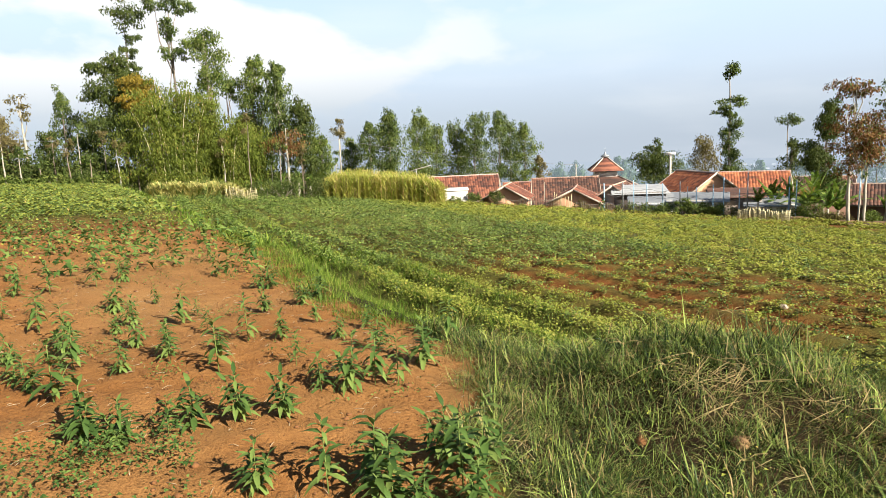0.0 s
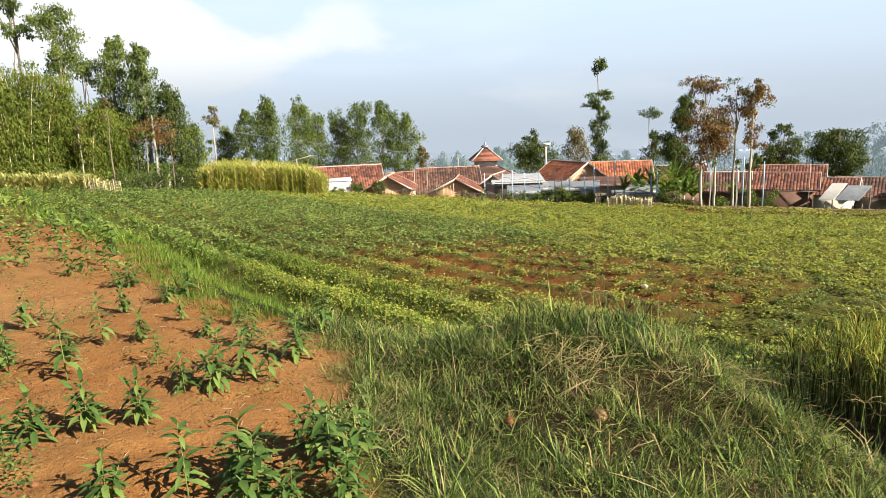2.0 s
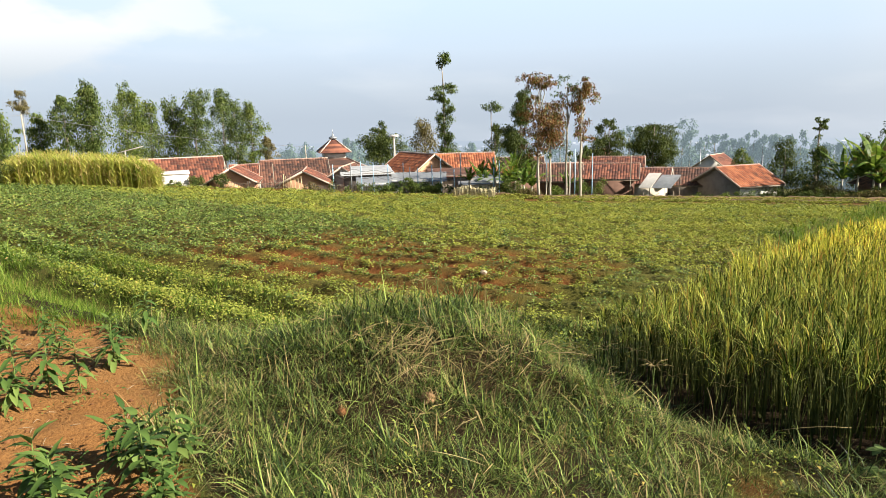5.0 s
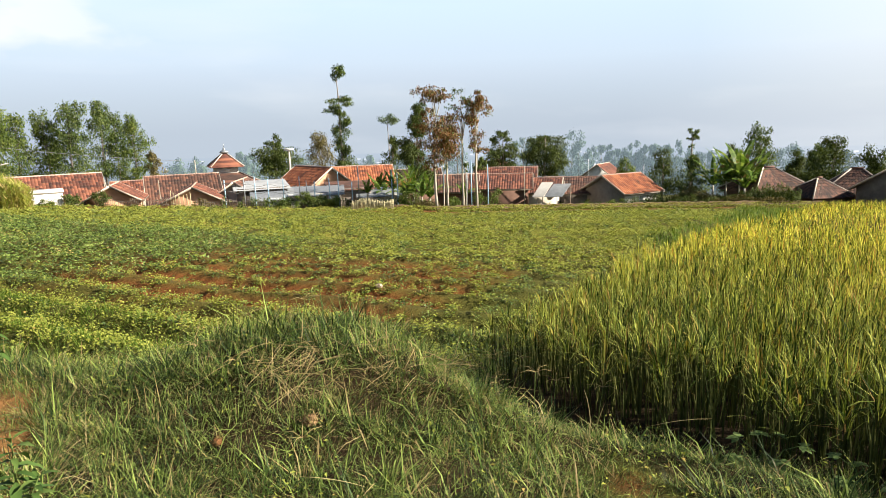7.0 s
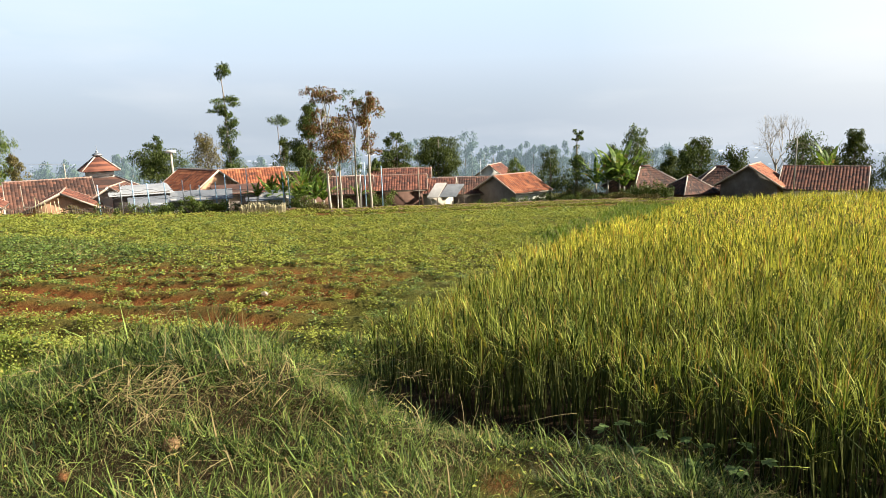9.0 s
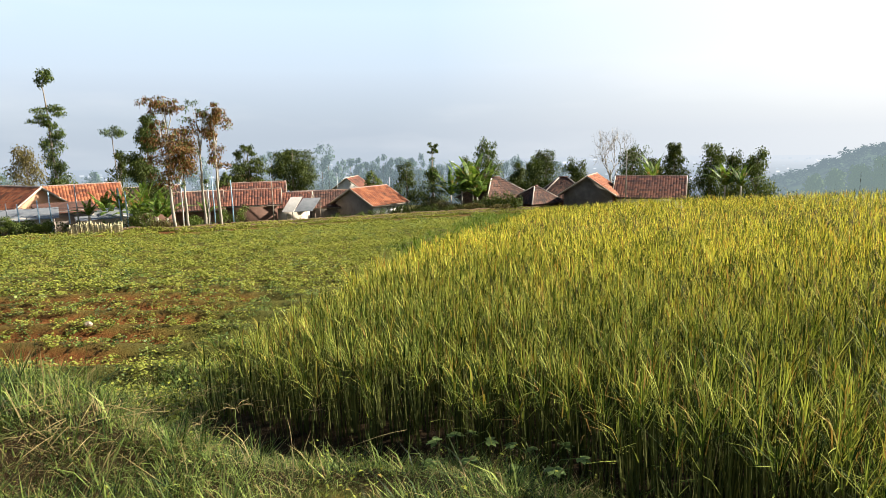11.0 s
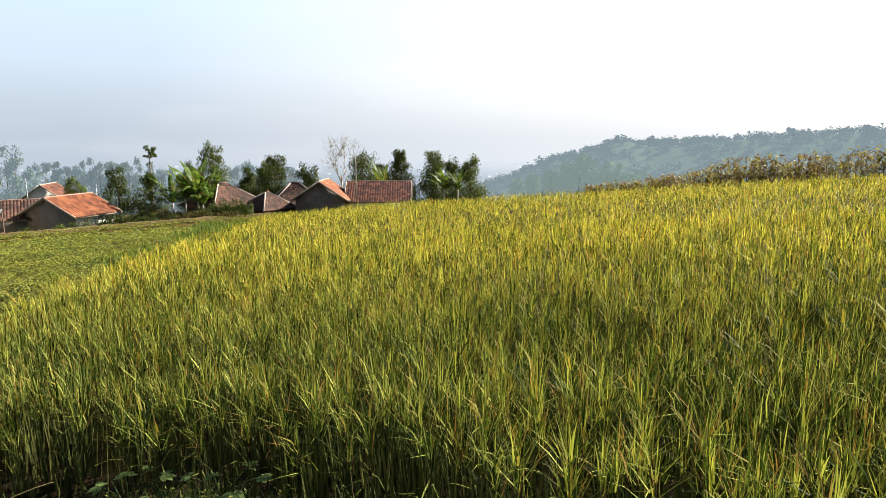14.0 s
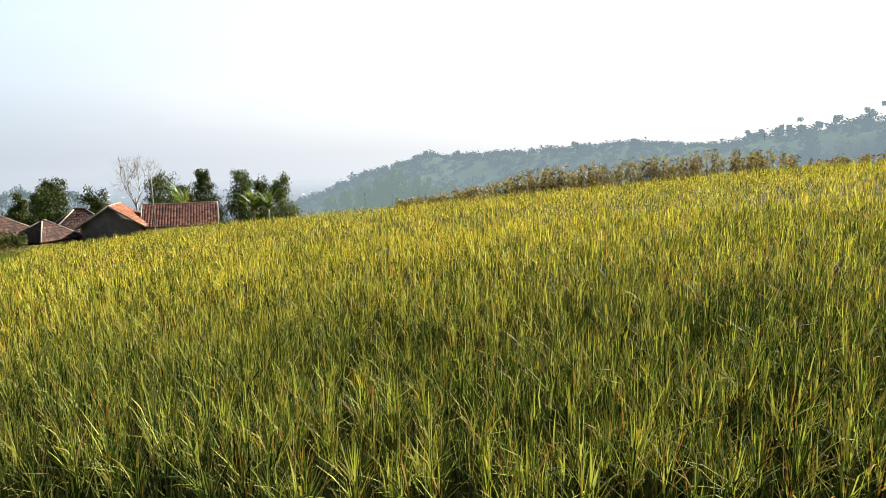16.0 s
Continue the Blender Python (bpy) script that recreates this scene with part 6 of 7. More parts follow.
def hip_house(az, d, ridge, length, width, eaves, rise_roof, turn, wall, tiles, label):
    """A house under a four-sided tiled roof with pale ridge mortar."""
    x, y, gz = spot(az, d)
    base = 1.6 + d * math.tan(radians(ridge)) - eaves - rise_roof
    root = thing("house", label, "house", x, y, base, -az + turn)
    L, W, low = length / 2, width / 2, min(0.0, gz - base) - 0.3
    for b in ((-L, -W, low, L, -W + 0.15, eaves), (-L, W - 0.15, low, L, W, eaves), (-L, -W + 0.15, low, -L + 0.15, W - 0.15, eaves), (L - 0.15, -W + 0.15, low, L, W - 0.15, eaves)):
        h = Heap()
        h.box(*b)
        part("wall", h.mesh("wall", wall), root)
    out = 0.5
    a, b, top = L + out, W + out, max(0.15, L - W)
    low_z, high_z = eaves - out * rise_roof / W, eaves + rise_roof
    courses = max(3, int(math.hypot(b, high_z - low_z) / 0.33))
    corner = [((-a, -b), (a, -b), (-top, 0.0), (top, 0.0)), ((a, b), (-a, b), (top, 0.0), (-top, 0.0)), ((a, -b), (a, b), (top, 0.0), (top, 0.0)), ((-a, b), (-a, -b), (-top, 0.0), (-top, 0.0))]
    for p0, p1, r0, r1 in corner:
        face = Heap()
        for k in range(courses):
            f0, f1 = k / courses, (k + 1.15) / courses
            ends = []
            for f, lift in ((f0, 0.05), (min(f1, 1.0), 0.0)):
                q0, q1 = np.array(p0) + (np.array(r0) - p0) * f, np.array(p1) + (np.array(r1) - p1) * f
                ends.append((q0, q1, low_z + (high_z - low_z) * f + lift))
            count = max(1, int(np.linalg.norm(ends[0][1] - ends[0][0]) / 0.24))
            for c in range(count):
                g0, g1 = c / count, (c + 1) / count
                v = []
                for q0, q1, zz in ends:
                    for g, lift in ((g0, 0.0), ((g0 + g1) / 2, 0.05), (g1, 0.0)):
                        xy = q0 + (q1 - q0) * g
                        v.append((xy[0], xy[1], zz + lift))
                face.put(v, [(0, 1, 4, 3), (1, 2, 5, 4)])
        part("roof", face.mesh("roof", tiles), root)
    for p, r in (((-a, -b), (-top, 0)), ((a, -b), (top, 0)), ((a, b), (top, 0)), ((-a, b), (-top, 0))):
        hip = Heap()
        hip.tube([(*p, low_z + 0.06), (*r, high_z + 0.08)], [0.065, 0.065], 6)
        part("hip_cap", hip.mesh("hip_cap", trim_board), root)
    cap = Heap()
    cap.tube([(-top - 0.1, 0, high_z + 0.08), (top + 0.1, 0, high_z + 0.08)], [0.11, 0.11], 6)
    part("ridge_cap", cap.mesh("ridge_cap", tiles), root)
    return root


hip_house(60.6, 66, -3.95, 5.6, 4.6, 2.0, 1.7, 38, brick_wall, old_tile, "house with a dark brown hipped tile roof and pale hips")
hip_house(66.6, 69, -4.0, 5.2, 4.4, 2.2, 1.8, 6, brick_wall, old_tile, "house with a dark hipped tile roof behind the rice")
hip_house(64.2, 65, -4.75, 3.4, 3.2, 1.8, 1.2, 40, brick_wall, old_tile, "low wing with dark tiles and pale hips")


def lean_to(az, d, top):
    """Two roof sheets leaning down towards the field."""
    x, y, z = spot(az, d)
    high = rise(az, d, top)
    root = thing("lean_to", "lean-to with one grey and one white slanting roof sheet", "lean-to", x, y, z, -az)
    for name, x0, x1, mat, shift in (("roof_sheet", -0.1, 1.5, sheet_iron, 0.0), ("roof_sheet", -1.2, -0.15, white_wall, 0.15)):
        h = Heap()
        n_wave = 10
        xs = np.linspace(x0, x1, n_wave * 2 + 1)
        zz = 0.02 * (np.arange(len(xs)) % 2)
        front = np.stack([xs - 0.85, np.full(len(xs), -1.3), zz + high - 1.05], 1)
        back = np.stack([xs, np.zeros(len(xs)), zz + high + shift], 1)
        v = np.concatenate([front, back, front - [0, 0, 0.03], back - [0, 0, 0.03]])
        i, k = np.arange(len(xs) - 1), len(xs)
        h.put(v, np.concatenate([np.stack([i, i + 1, i + k + 1, i + k], 1), np.stack([i + 2 * k, i + 3 * k, i + 3 * k + 1, i + 2 * k + 1], 1), np.stack([i, i + 2 * k, i + 2 * k + 1, i + 1], 1)]))
        part(name, h.mesh(name, mat), root)
    for px, py, ph in ((-1.6, -1.2, high - 1.3), (0.9, -1.2, high - 1.3), (-1.1, 0.0, high), (1.4, 0.0, high)):
        post = Heap()
        post.tube([(px, py, -0.2), (px, py, ph)], [0.05, 0.045], 5)
        part("post", post.mesh("post", bark), root)


lean_to(43.5, 59.5, -5.25)


def flat_house(az, d, top, length, width, high, wall, roof_mat, label, turn=0.0, parapet=0.0):
    x, y, gz = spot(az, d)
    z = 1.6 + d * math.tan(radians(top))
    base = z - high
    root = thing("shed", label, "shed", x, y, base, -az + turn)
    L, W, low = length / 2, width / 2, min(0, gz - base) - 0.3
    for name, b in (("wall", (-L, -W, low, L, -W + 0.15, high - 0.1)), ("wall", (-L, W - 0.15, low, L, W, high - 0.1)), ("wall", (-L, -W + 0.15, low, -L + 0.15, W - 0.15, high - 0.1)), ("wall", (L - 0.15, -W + 0.15, low, L, W - 0.15, high - 0.1))):
        h = Heap()
        h.box(*b)
        part(name, h.mesh(name, wall), root)
    slab = Heap()
    if parapet:
        slab.box(-L - 0.1, -W - 0.1, high - 0.1, L + 0.1, W + 0.1, high)
    else:
        n_wave = int(length / 0.2)
        xs = np.linspace(-L - 0.3, L + 0.3, n_wave * 2 + 1)
        zz = 0.03 * (np.arange(len(xs)) % 2)
        v = np.concatenate([np.stack([xs, np.full(len(xs), -W - 0.4), zz + high - 0.2], 1), np.stack([xs, np.full(len(xs), W + 0.2), zz + high + 0.25], 1)])
        v = np.concatenate([v, v - [0, 0, 0.03]])
        i, k = np.arange(len(xs) - 1), len(xs)
        slab.put(v, np.concatenate([np.stack([i, i + 1, i + k + 1, i + k], 1), np.stack([i + 2 * k, i + 3 * k, i + 3 * k + 1, i + 2 * k + 1], 1), np.stack([i, i + 2 * k, i + 2 * k + 1, i + 1], 1)]))
    part("roof", slab.mesh("roof", roof_mat), root)
    return root


flat_house(0.35, 56, -3.9, 3.7, 3.0, 2.4, white_wall, white_wall, "whitewashed flat-roofed building beside the maize", 0, 0.1)
flat_house(17.3, 56, -4.5, 4.0, 4.0, 2.2, grey_wall, sheet_iron, "shed with a grey corrugated iron roof", 5)
flat_house(20.2, 54, -5.2, 3.0, 3.0, 1.8, white_wall, sheet_iron, "low shed with a pale iron roof", -4)
flat_house(18.0, 50.5, -5.5, 2.2, 2.0, 1.4, white_wall, grey_metal, "small whitewashed shed behind the trellis", 3)
flat_house(22.4, 49.5, -5.25, 3.2, 2.4, 1.5, cream_wall, grey_metal, "low shed with a pale metal roof edge", -2)
flat_house(25.0, 52, -4.9, 3.2, 3.0, 2.0, grey_wall, old_tile, "lean-to beneath the orange-roofed house", 6)
flat_house(27.6, 51, -5.6, 3.0, 2.5, 1.6, cream_wall, grey_metal, "cream shed beside the banana plants", 4)


def prayer_house(az, d):
    x, y, gz = spot(az, d)
    base = 1.6 + d * math.tan(radians(-4.4)) - 2.4
    root = thing("prayer_house", "small prayer house with two-tier tile roof and metal finial", "prayer house", x, y, base, -az + 8)
    body = Heap()
    body.box(-3.4, -3.4, min(0, gz - base) - 0.3, 3.4, 3.4, 2.4)
    part("wall", body.mesh("wall", cream_wall), root)

    def pyramid(half, top_half, z0, z1, name, mat, label=""):
        h = Heap()
        n_course = max(3, int((z1 - z0) / 0.2))
        for k in range(n_course):
            a, b = half + (top_half - half) * k / n_course, half + (top_half - half) * (k + 1) / n_course
            za, zb = z0 + (z1 - z0) * k / n_course, z0 + (z1 - z0) * (k + 1) / n_course
            v = [(sx * p, sy * p, q) for p, q in ((a + 0.04, za - 0.02), (b, zb)) for sx, sy in ((-1, -1), (1, -1), (1, 1), (-1, 1))]
            h.put(v, [(i, (i + 1) % 4, 4 + (i + 1) % 4, 4 + i) for i in range(4)])
            h.put([(sx * (a + 0.04), sy * (a + 0.04), za - 0.02) for sx, sy in ((-1, -1), (1, -1), (1, 1), (-1, 1))] + [(sx * (a - 0.1), sy * (a - 0.1), za - 0.05) for sx, sy in ((-1, -1), (1, -1), (1, 1), (-1, 1))], [(i, 4 + i, 4 + (i + 1) % 4, (i + 1) % 4) for i in range(4)])
        part(name, h.mesh(name, mat), root, label)
        for sx, sy in ((-1, -1), (1, -1), (1, 1), (-1, 1)):
            hips = Heap()
            hips.tube([(sx * half, sy * half, z0 + 0.05), (sx * top_half, sy * top_half, z1 + 0.05)], [0.06, 0.06], 5)
            part("hip_cap", hips.mesh("hip_cap", trim_board), root)

    pyramid(3.9, 1.1, 2.3, 3.7, "lower_roof", old_tile)
    drum = Heap()
    drum.box(-1.05, -1.05, 3.6, 1.05, 1.05, 4.35)
    part("drum", drum.mesh("drum", white_wall), root)
    pyramid(1.55, 0.16, 4.3, 5.55, "upper_roof", clay_tile)
    fin = Heap()
    s = np.linspace(0, 1, 9)
    fin.tube(np.stack([0 * s, 0 * s, 5.45 + 0.75 * s], 1), np.array([0.12, 0.12, 0.42, 0.45, 0.30, 0.10, 0.12, 0.05, 0.02]), 10)
    fin.tube([(0, 0, 6.15), (0, 0, 6.6)], [0.025, 0.015], 5)
    part("finial", fin.mesh("finial", grey_metal), root, "grey metal finial")


prayer_house(14.5, 66)

# ---- poles, trellis, fences ----


def pole(az, d, top, mat, label, radius=0.03, base_drop=0.2, name="pole"):
    x, y, z = spot(az, d)
    h = rise(az, d, top)
    root = thing(name, label, "pole", x, y, z, -az)
    heap = Heap()
    heap.tube([(0, 0, -base_drop), (0.01, 0, h * 0.5), (0.0, 0, h)], [radius, radius * 0.95, radius * 0.85], 6)
    part("shaft", heap.mesh("shaft", mat), root)
    return root


for k, az in enumerate((14.4, 16.0, 16.9, 18.0, 19.3, 20.7, 22.0, 23.3, 24.1, 25.9, 28.9, 29.4, 33.6, 35.7, 36.1, 37.6, 25.3, 21.3)):
    d = 47.5 - 0.1 * k if k < 12 else 47.0
    top = (-3.9, -3.8, -3.7, -4.0, -4.0, -3.9, -4.4, -4.2, -3.6, -3.2, -3.6, -3.9, -3.1, -3.5, -3.0, -3.4, -4.6, -4.3)[k]
    pole(az, d, top, blue_paint if k % 4 != 1 else grey_metal, "slender blue-painted trellis pole at the field's edge", 0.048, name="trellis_pole")
wire = Heap()
for high in (0.6, 1.2, 1.7):
    pts = []
    for az in np.arange(14.4, 29.5, 0.5):
        x, y, z = spot(az, 47.0)
        pts.append((x, y, z + high - 0.05 * math.sin((az - 14.4) * 2.1) ** 2))
    wire.tube(pts, np.full(len(pts), 0.014), 4)
trellis_wire = thing("trellis_wires", "thin horizontal wires strung between the trellis poles", "wire")
part("strand", wire.mesh("strand", wire_steel), trellis_wire)
pole(72.0, 60, -1.6, pale_bark, "leaning pale wooden pole before the tiled house", 0.06)
pole(40.8, 59, -3.6, pale_bark, "wooden pole before the red roofs", 0.045)
pole(46.3, 80, -3.1, grey_metal, "metal pole between the roofs", 0.05)
pole(51.0, 72, -3.6, grey_metal, "metal pole behind the orange roof", 0.05)
pole(9.2, 56, -3.6, pale_bark, "thin aerial pole among the roofs", 0.035)
pole(5.2, 60, -3.2, pale_bark, "thin pole beside the tiled roof", 0.035)
lamp = pole(19.9, 66, -1.6, cream_wall, "tall cream post with a pale lamp head", 0.11)
head = Heap()
head.box(-0.45, -0.2, rise(19.9, 66, -1.6), 0.45, 0.2, rise(19.9, 66, -1.6) + 0.22)
part("lamp_head", head.mesh("lamp_head", white_wall), lamp)
tv = pole(-2.3, 58, -2.0, pale_bark, "wooden pole with a slanting crossbar", 0.06)
bar = Heap()
h0 = rise(-2.3, 58, -2.0)
bar.tube([(-0.7, 0, h0 - 0.2), (1.4, 0, h0 + 0.3)], [0.035, 0.03], 5)
part("crossbar", bar.mesh("crossbar", pale_bark), tv)
# overhead wire between the grove and the village
cable = Heap()
ends = [np.array([*spot(-36, 68)[:2], 1.6 + 68 * math.tan(radians(2.0))]), np.array([*spot(-9, 78)[:2], 1.6 + 78 * math.tan(radians(0.9))]), np.array([*spot(12, 95)[:2], 1.6 + 95 * math.tan(radians(-2.2))])]
for a, b in zip(ends, ends[1:]):
    f = np.linspace(0, 1, 12)[:, None]
    cable.tube(a + (b - a) * f - np.array([0, 0, 1.0]) * 2.0 * f * (1 - f), np.full(12, 0.02), 4)
cable_thing = thing("overhead_cable", "thin black overhead cable behind the trees", "cable")
part("strand", cable.mesh("strand", wire_steel), cable_thing)
for k, (az, d, el) in enumerate(((-36, 68, 2.1), (-9, 78, 1.0), (12, 95, -2.1))):
    pole(az, d, el, pale_bark, "utility pole carrying the cable", 0.09, name="utility_pole")


def bamboo_fence(az0, d0, az1, d1, high, count, label, rails=3, seed=1, mat=bamboo_cane):
    r = np.random.default_rng(seed)
    a, b = np.array(spot(az0, d0)), np.array(spot(az1, d1))
    root = thing("bamboo_fence", label, "fence")
    picket = Heap()
    picket.tube([(0, 0, -0.15), (0, 0, high * 0.5), (0.01, 0, high)], [0.022, 0.02, 0.018], 5)
    me = picket.mesh("picket", mat)
    for k in range(count):
        p = a + (b - a) * k / (count - 1)
        part("picket", me, root, place=pose(p[0], p[1], float(land(p[0], p[1])), r.normal(0, 3), r.normal(0, 3), r.uniform(0, 360)) @ Matrix.Scale(r.uniform(0.85, 1.15), 4))
    for k in range(rails):
        rail = Heap()
        f = np.linspace(0, 1, 8)
        pts = [a + (b - a) * q for q in f]
        rail.tube([(p[0], p[1], float(land(p[0], p[1])) + high * (0.2 + 0.65 * k / max(1, rails - 1))) for p in pts], np.full(8, 0.02), 5)
        part("rail", rail.mesh("rail", mat), root)


bamboo_fence(-19.3, 43.5, -16.4, 41.0, 0.75, 20, "pale woven bamboo fence before the grove", 4, 701)
bamboo_fence(10.0, 50.5, 11.6, 50.0, 1.0, 9, "short row of pale bamboo stakes before the annexe", 1, 702)
bamboo_fence(4.5, 53.5, 9.8, 51.0, 0.55, 40, "dark weathered stake fence along the field's edge", 2, 703, bark)
bamboo_fence(12.0, 49.5, 20.0, 47.5, 0.5, 50, "low weathered stake fence along the field's edge", 2, 704, bark)
bamboo_fence(25.2, 43.9, 29.0, 43.4, 0.72, 90, "pale bamboo panel fence at the field's edge", 5, 705)



def bund(back, high, wide, az0, az1, seed):
    """A low earth bank along the lower edge of the bean field."""
    r = np.random.default_rng(seed)
    az = np.arange(az0, az1, 0.25)
    d = np.interp(az, EDGE_AZ, EDGE_D) - back + 0.12 * np.sin(az * 1.7)
    heap = Heap()
    rows = []
    for a, dd in zip(az, d):
        for k, f in enumerate((-1, -0.55, 0.0, 0.55, 1)):
            dist = dd + f * wide
            x, y = dist * math.sin(radians(a)), dist * math.cos(radians(a))
            lift = (-0.1, 0.75, 1.0, 0.7, -0.1)[k] * high * (1 + r.normal(0, 0.08))
            rows.append((x, y, float(land(x, y)) + lift))
    i, j = np.meshgrid(np.arange(len(az) - 1), np.arange(4), indexing="ij")
    heap.put(rows, np.stack([i * 5 + j, (i + 1) * 5 + j, (i + 1) * 5 + j + 1, i * 5 + j + 1], -1).reshape(-1, 4))
    ob = new("earth_bund", heap.mesh("earth_bund", clod_dark, True))
    tagged(ob, "low brown earth bank along the lower field edge", "earth bank", kind="structure")
    weeds_heap = Heap()
    m = int((az1 - az0) * 40)
    a = r.uniform(az0, az1, m)
    dist = np.interp(a, EDGE_AZ, EDGE_D) - back - wide * 1.3 + r.normal(0, 0.2, m)
    x, y = dist * np.sin(np.radians(a)), dist * np.cos(np.radians(a))
    z = land(x, y)
    for b in range(7):
        scatter(weeds_heap, simple_leaf(1.0, 0.8, 0.2, 0.2), np.stack([x + r.normal(0, 0.15, m), y + r.normal(0, 0.15, m), z + r.uniform(0.05, high * 0.9, m)], 1), r.uniform(0, 6.3, m), r.uniform(0.08, 0.15, m), r.normal(0.2, 0.5, m))
    stuff("bund_weeds", weeds_heap, bean_leaf, "yellow-green weeds along the earth bank", "weeds")


clod_dark = plain_material("clod_dark", (0.045, 0.024, 0.010), (0.15, 0.085, 0.034), 0.95, 3.0, 0.6, 20.0)
bund(0.6, 0.34, 0.3, 27, 66, 720)
bund(3.0, 0.26, 0.28, 33, 66, 721)

# ---- far woods, hill, plain ----


def hill(name, label, azs, els, d, depth, foot, mat, seed, trees, tree_size):
    """A wooded ridge: its crest line as seen, falling to its foot on both sides."""
    r = np.random.default_rng(seed)
    az = np.linspace(azs[0], azs[-1], 150)
    crest = 1.6 + d * np.tan(np.radians(np.interp(az, azs, els))) + 1.2 * wave_noise(az * 8, az * 0, 40, seed)
    f = np.concatenate([np.linspace(-1, 0, 14), np.linspace(0.1, 1, 8)])
    a, ff = np.meshgrid(az, f, indexing="ij")
    dist = d + ff * depth
    top = np.repeat(crest[:, None], len(f), 1)
    z = foot + (top - foot) * np.cos(ff * np.pi / 2) ** 1.2 + 2.5 * wave_noise(dist * np.sin(np.radians(a)), dist * np.cos(np.radians(a)), 70, seed + 1) * (np.abs(ff) > 0.05)
    x, y = dist * np.sin(np.radians(a)), dist * np.cos(np.radians(a))
    k = len(f)
    i, j = np.meshgrid(np.arange(len(az) - 1), np.arange(k - 1), indexing="ij")
    quads = np.stack([i * k + j, i * k + j + 1, (i + 1) * k + j + 1, (i + 1) * k + j], -1).reshape(-1, 4)
    ob = tagged(new(name, mesh_of(name, np.stack([x, y, z], -1).reshape(-1, 3), quads, None, mat, True)), label, "hill", kind="structure")
    heap = Heap()
    form = simple_leaf(1.0, 0.9, 0.1, 0.2)
    for t in range(trees):
        ti = r.integers(0, len(az))
        tj = r.integers(0, 14) if r.random() < 0.75 else 13
        c = np.array([x[ti, tj], y[ti, tj], z[ti, tj]]) + r.normal(0, 2.0, 3) * [1, 1, 0]
        s = tree_size * r.uniform(0.5, 1.3)
        m = 40
        off = r.normal(0, 1, (m, 3))
        off *= r.uniform(0.4, 1.0, (m, 1)) / np.linalg.norm(off, axis=1)[:, None]
        off = off * [0.5, 0.5, 0.42] * s + [0, 0, s * 0.3]
        scatter(heap, form, c + off, r.uniform(0, 6.3, m), s * 0.31 * r.uniform(0.6, 1.3, m), r.normal(0.2, 0.6, m))
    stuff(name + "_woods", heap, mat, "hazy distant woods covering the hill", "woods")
    return ob


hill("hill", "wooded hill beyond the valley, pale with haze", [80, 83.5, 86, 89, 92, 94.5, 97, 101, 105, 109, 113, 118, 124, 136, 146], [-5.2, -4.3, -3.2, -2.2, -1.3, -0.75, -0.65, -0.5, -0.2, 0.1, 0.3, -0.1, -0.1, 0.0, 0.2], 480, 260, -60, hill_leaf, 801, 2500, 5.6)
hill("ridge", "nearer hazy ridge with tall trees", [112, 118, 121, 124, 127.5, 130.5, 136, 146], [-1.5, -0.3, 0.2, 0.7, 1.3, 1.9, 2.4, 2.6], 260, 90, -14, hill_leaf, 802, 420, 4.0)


def far_tree(az, d, top, w, mat, seed, lo=0.08):
    r = np.random.default_rng(seed)
    near_hill = 84 < az < 100 and d < 230
    top = top - 0.35 if 44 < az < 60 else top
    return tree(az, d, top, column(r, w * (1.9 if near_hill else 1.6), lo, 0.93, 1500 if near_hill else 800, 7), (1.2 if near_hill else 0.85) * d / 170, mat, bark, "hazy distant tree beyond the village", 0.2, seed, limbs=False)


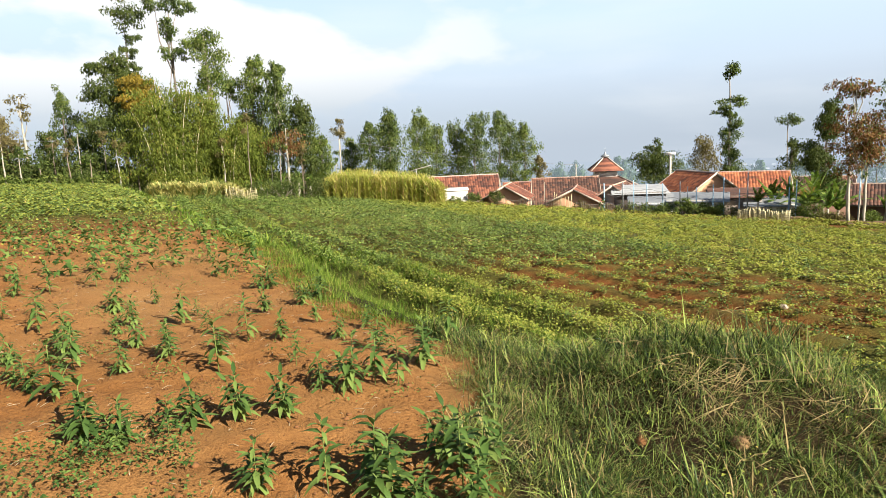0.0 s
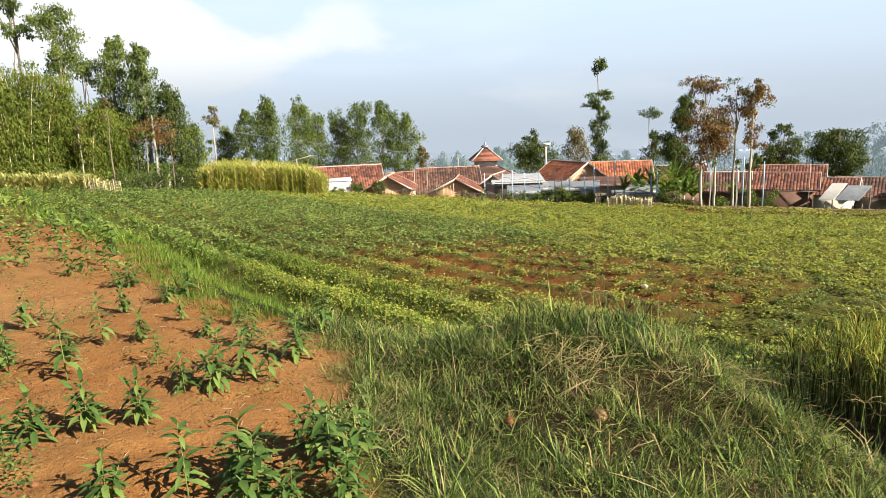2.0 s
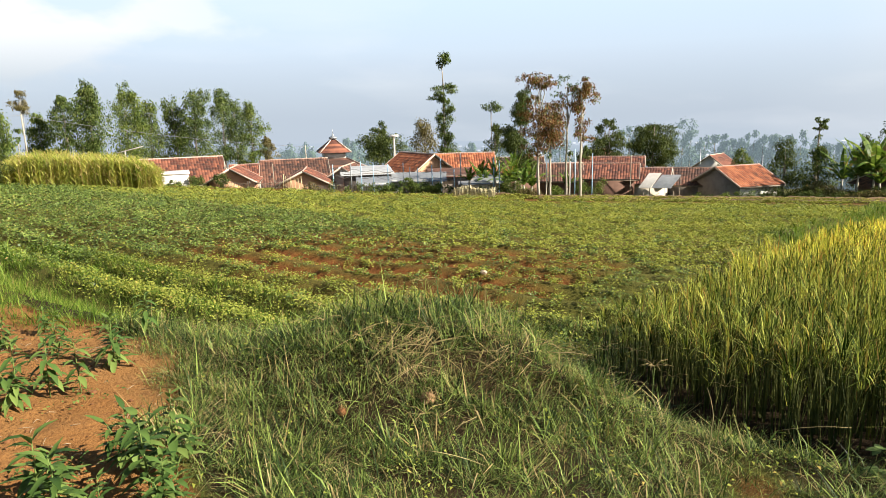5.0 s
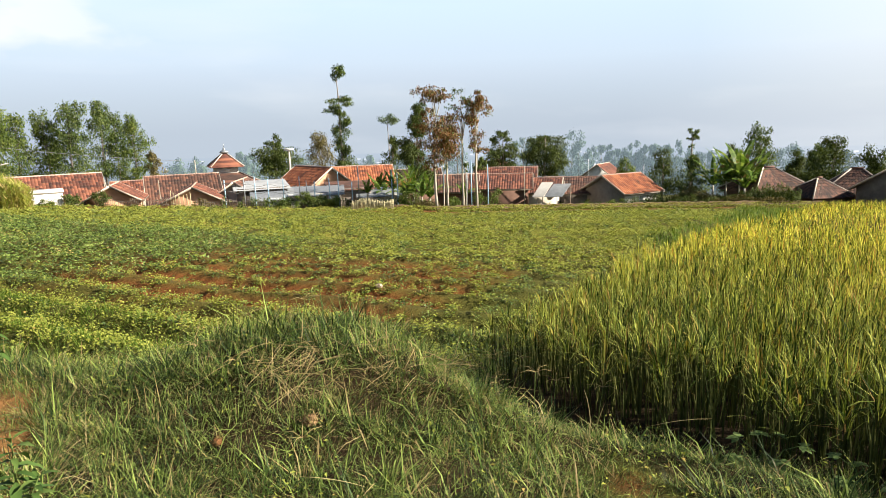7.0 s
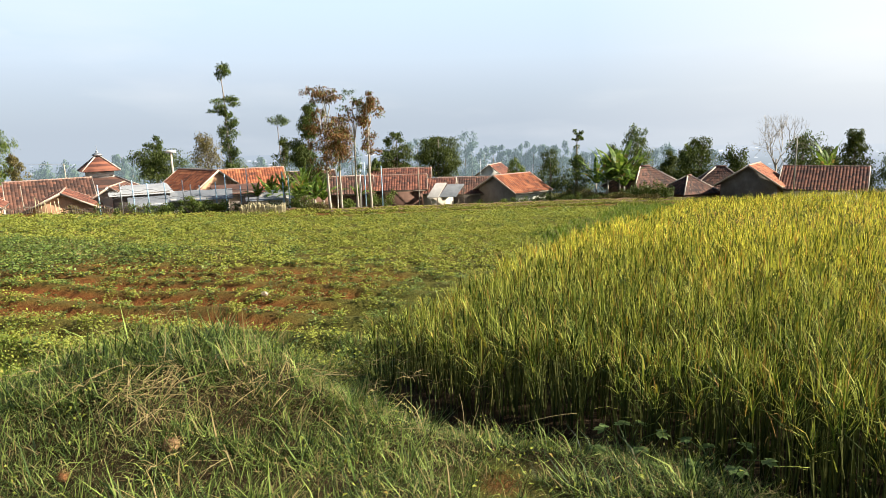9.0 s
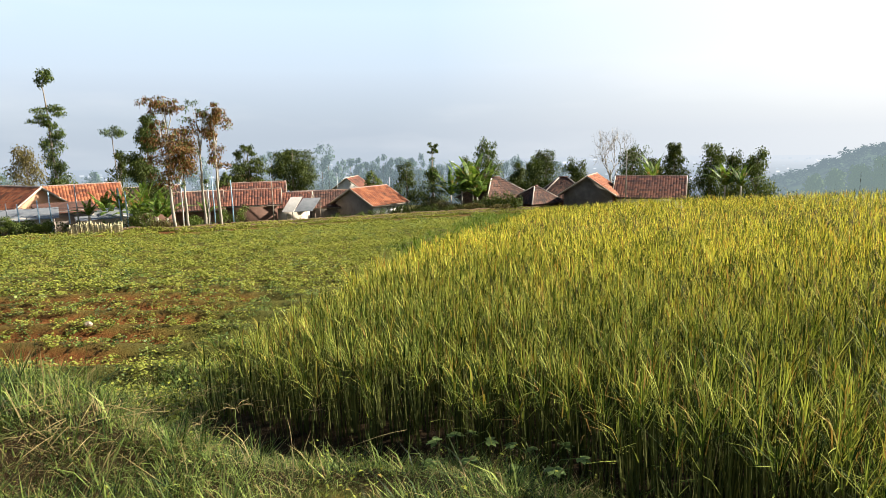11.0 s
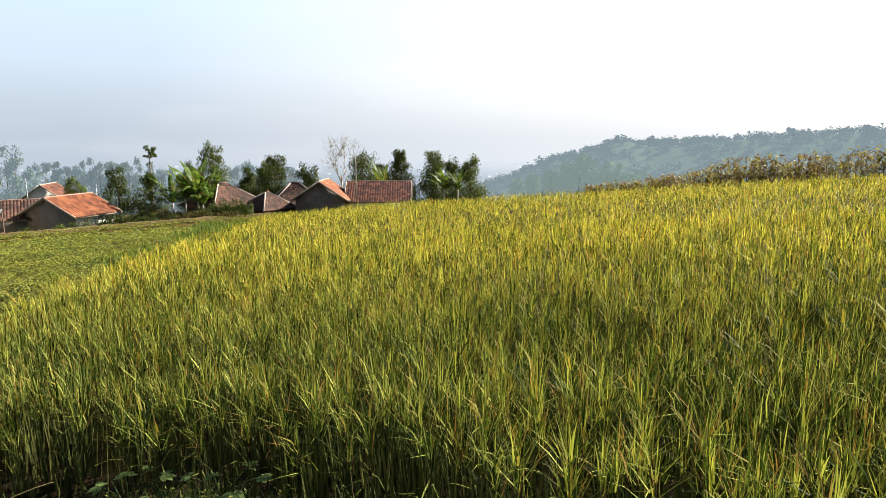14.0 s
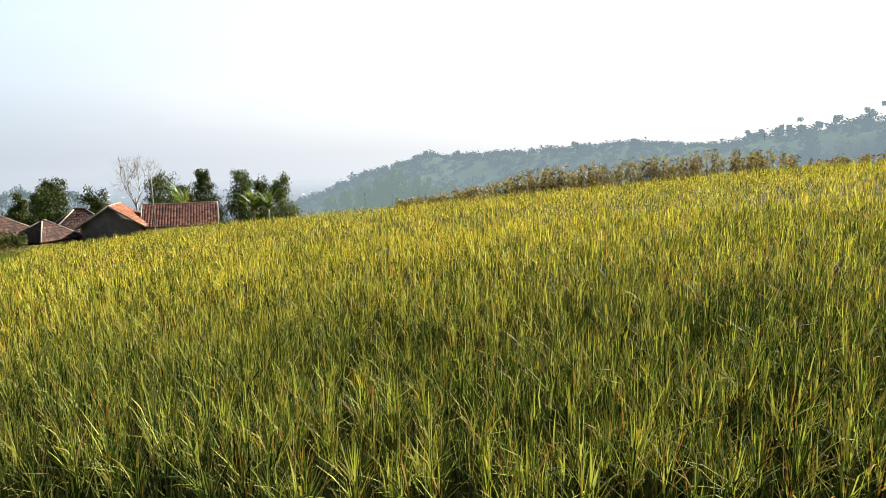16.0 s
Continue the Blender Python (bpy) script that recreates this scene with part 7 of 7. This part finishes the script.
for k, (az, d, top, w) in enumerate(((121.6, 250, 1.5, 2.2), (122.6, 250, 1.7, 1.6), (123.6, 250, 1.6, 1.8), (124.3, 250, 1.9, 1.5), (125.2, 255, 2.1, 1.8), (126.4, 255, 2.1, 1.3), (127.3, 255, 2.6, 2.0), (128.6, 255, 2.3, 1.6), (129.6, 255, 2.7, 2.4), (130.8, 255, 3.4, 1.5), (132.4, 255, 3.0, 2.0),
                                     (112.6, 440, 1.25, 2.2), (113.1, 440, 1.0, 2.0), (108.0, 440, 1.0, 3.0), (97.0, 450, 0.2, 4.0), (94.2, 450, 0.1, 4.0), (100.2, 450, 0.2, 3.0),
                                     (91.4, 170, -2.0, 2.6), (90.3, 172, -2.6, 2.2), (92.3, 175, -2.4, 2.4), (89.0, 170, -3.2, 2.6), (87.4, 160, -3.7, 2.6), (93.8, 170, -3.0, 2.8), (95.2, 165, -2.9, 2.6), (96.6, 168, -3.2, 2.6), (86.0, 170, -4.0, 2.0),
                                     (40.5, 150, -1.6, 2.2), (41.0, 170, -1.3, 2.6), (44.8, 160, -1.0, 3.0), (45.4, 150, -1.8, 2.4), (46.4, 175, -2.1, 2.6), (47.3, 190, -2.0, 2.6), (48.0, 180, -1.6, 1.6), (48.7, 190, -2.2, 2.6), (49.4, 195, -1.9, 2.6), (50.1, 190, -1.8, 2.4), (50.8, 190, -2.0, 2.6), (51.5, 200, -1.8, 2.4), (52.2, 190, -2.2, 2.6), (52.9, 200, -2.0, 2.4), (53.5, 190, -2.2, 2.6), (54.4, 195, -2.4, 2.6), (55.3, 195, -2.6, 2.6), (56.4, 195, -2.7, 2.6), (57.4, 190, -2.6, 2.6), (61.0, 200, -2.6, 3.0), (62.4, 210, -2.5, 3.0), (64.0, 210, -2.7, 3.0), (66.0, 210, -2.8, 3.0),
                                     (12.0, 150, -2.6, 2.4), (15.9, 140, -1.6, 1.8), (16.6, 150, -2.4, 2.4), (21.0, 160, -2.4, 2.6), (26.5, 150, -2.6, 2.4), (30.0, 160, -2.4, 2.4), (10.4, 160, -2.8, 2.4), (34.6, 150, -2.4, 2.6))):
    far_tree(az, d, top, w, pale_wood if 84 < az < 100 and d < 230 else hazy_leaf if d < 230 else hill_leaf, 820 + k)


def far_town():
    r = np.random.default_rng(900)
    walls = Heap()
    for k in range(2600):
        az, d = r.uniform(-14, 100), 900 + 3300 * r.random() ** 1.3
        if r.random() > 0.45 + 0.5 * math.sin(az * 0.5 + d * 0.004):
            continue
        x, y, z = spot(az, d)
        s = r.uniform(1.2, 4) * (0.5 + d / 2500)
        walls.box(x - s, y - s, z - 2, x + s, y + s, z + s * r.uniform(0.5, 1.2))
    stuff("far_town", walls, far_wall, "pale specks of a hazy town on the plain", "town")


# Town walls glow in haze-paled colours, painting the air in front of them.
fm, fk = material("far_wall")
finish(fk, fk.add("ShaderNodeEmission", None, Color=fk.ramp(fk.add("ShaderNodeNewGeometry").outputs["Random Per Island"], (0.0, (0.48, 0.56, 0.64)), (0.6, (0.60, 0.66, 0.72)), (1.0, (0.85, 0.86, 0.87))), Strength=0.42).outputs[0])
far_wall = fm
far_town()
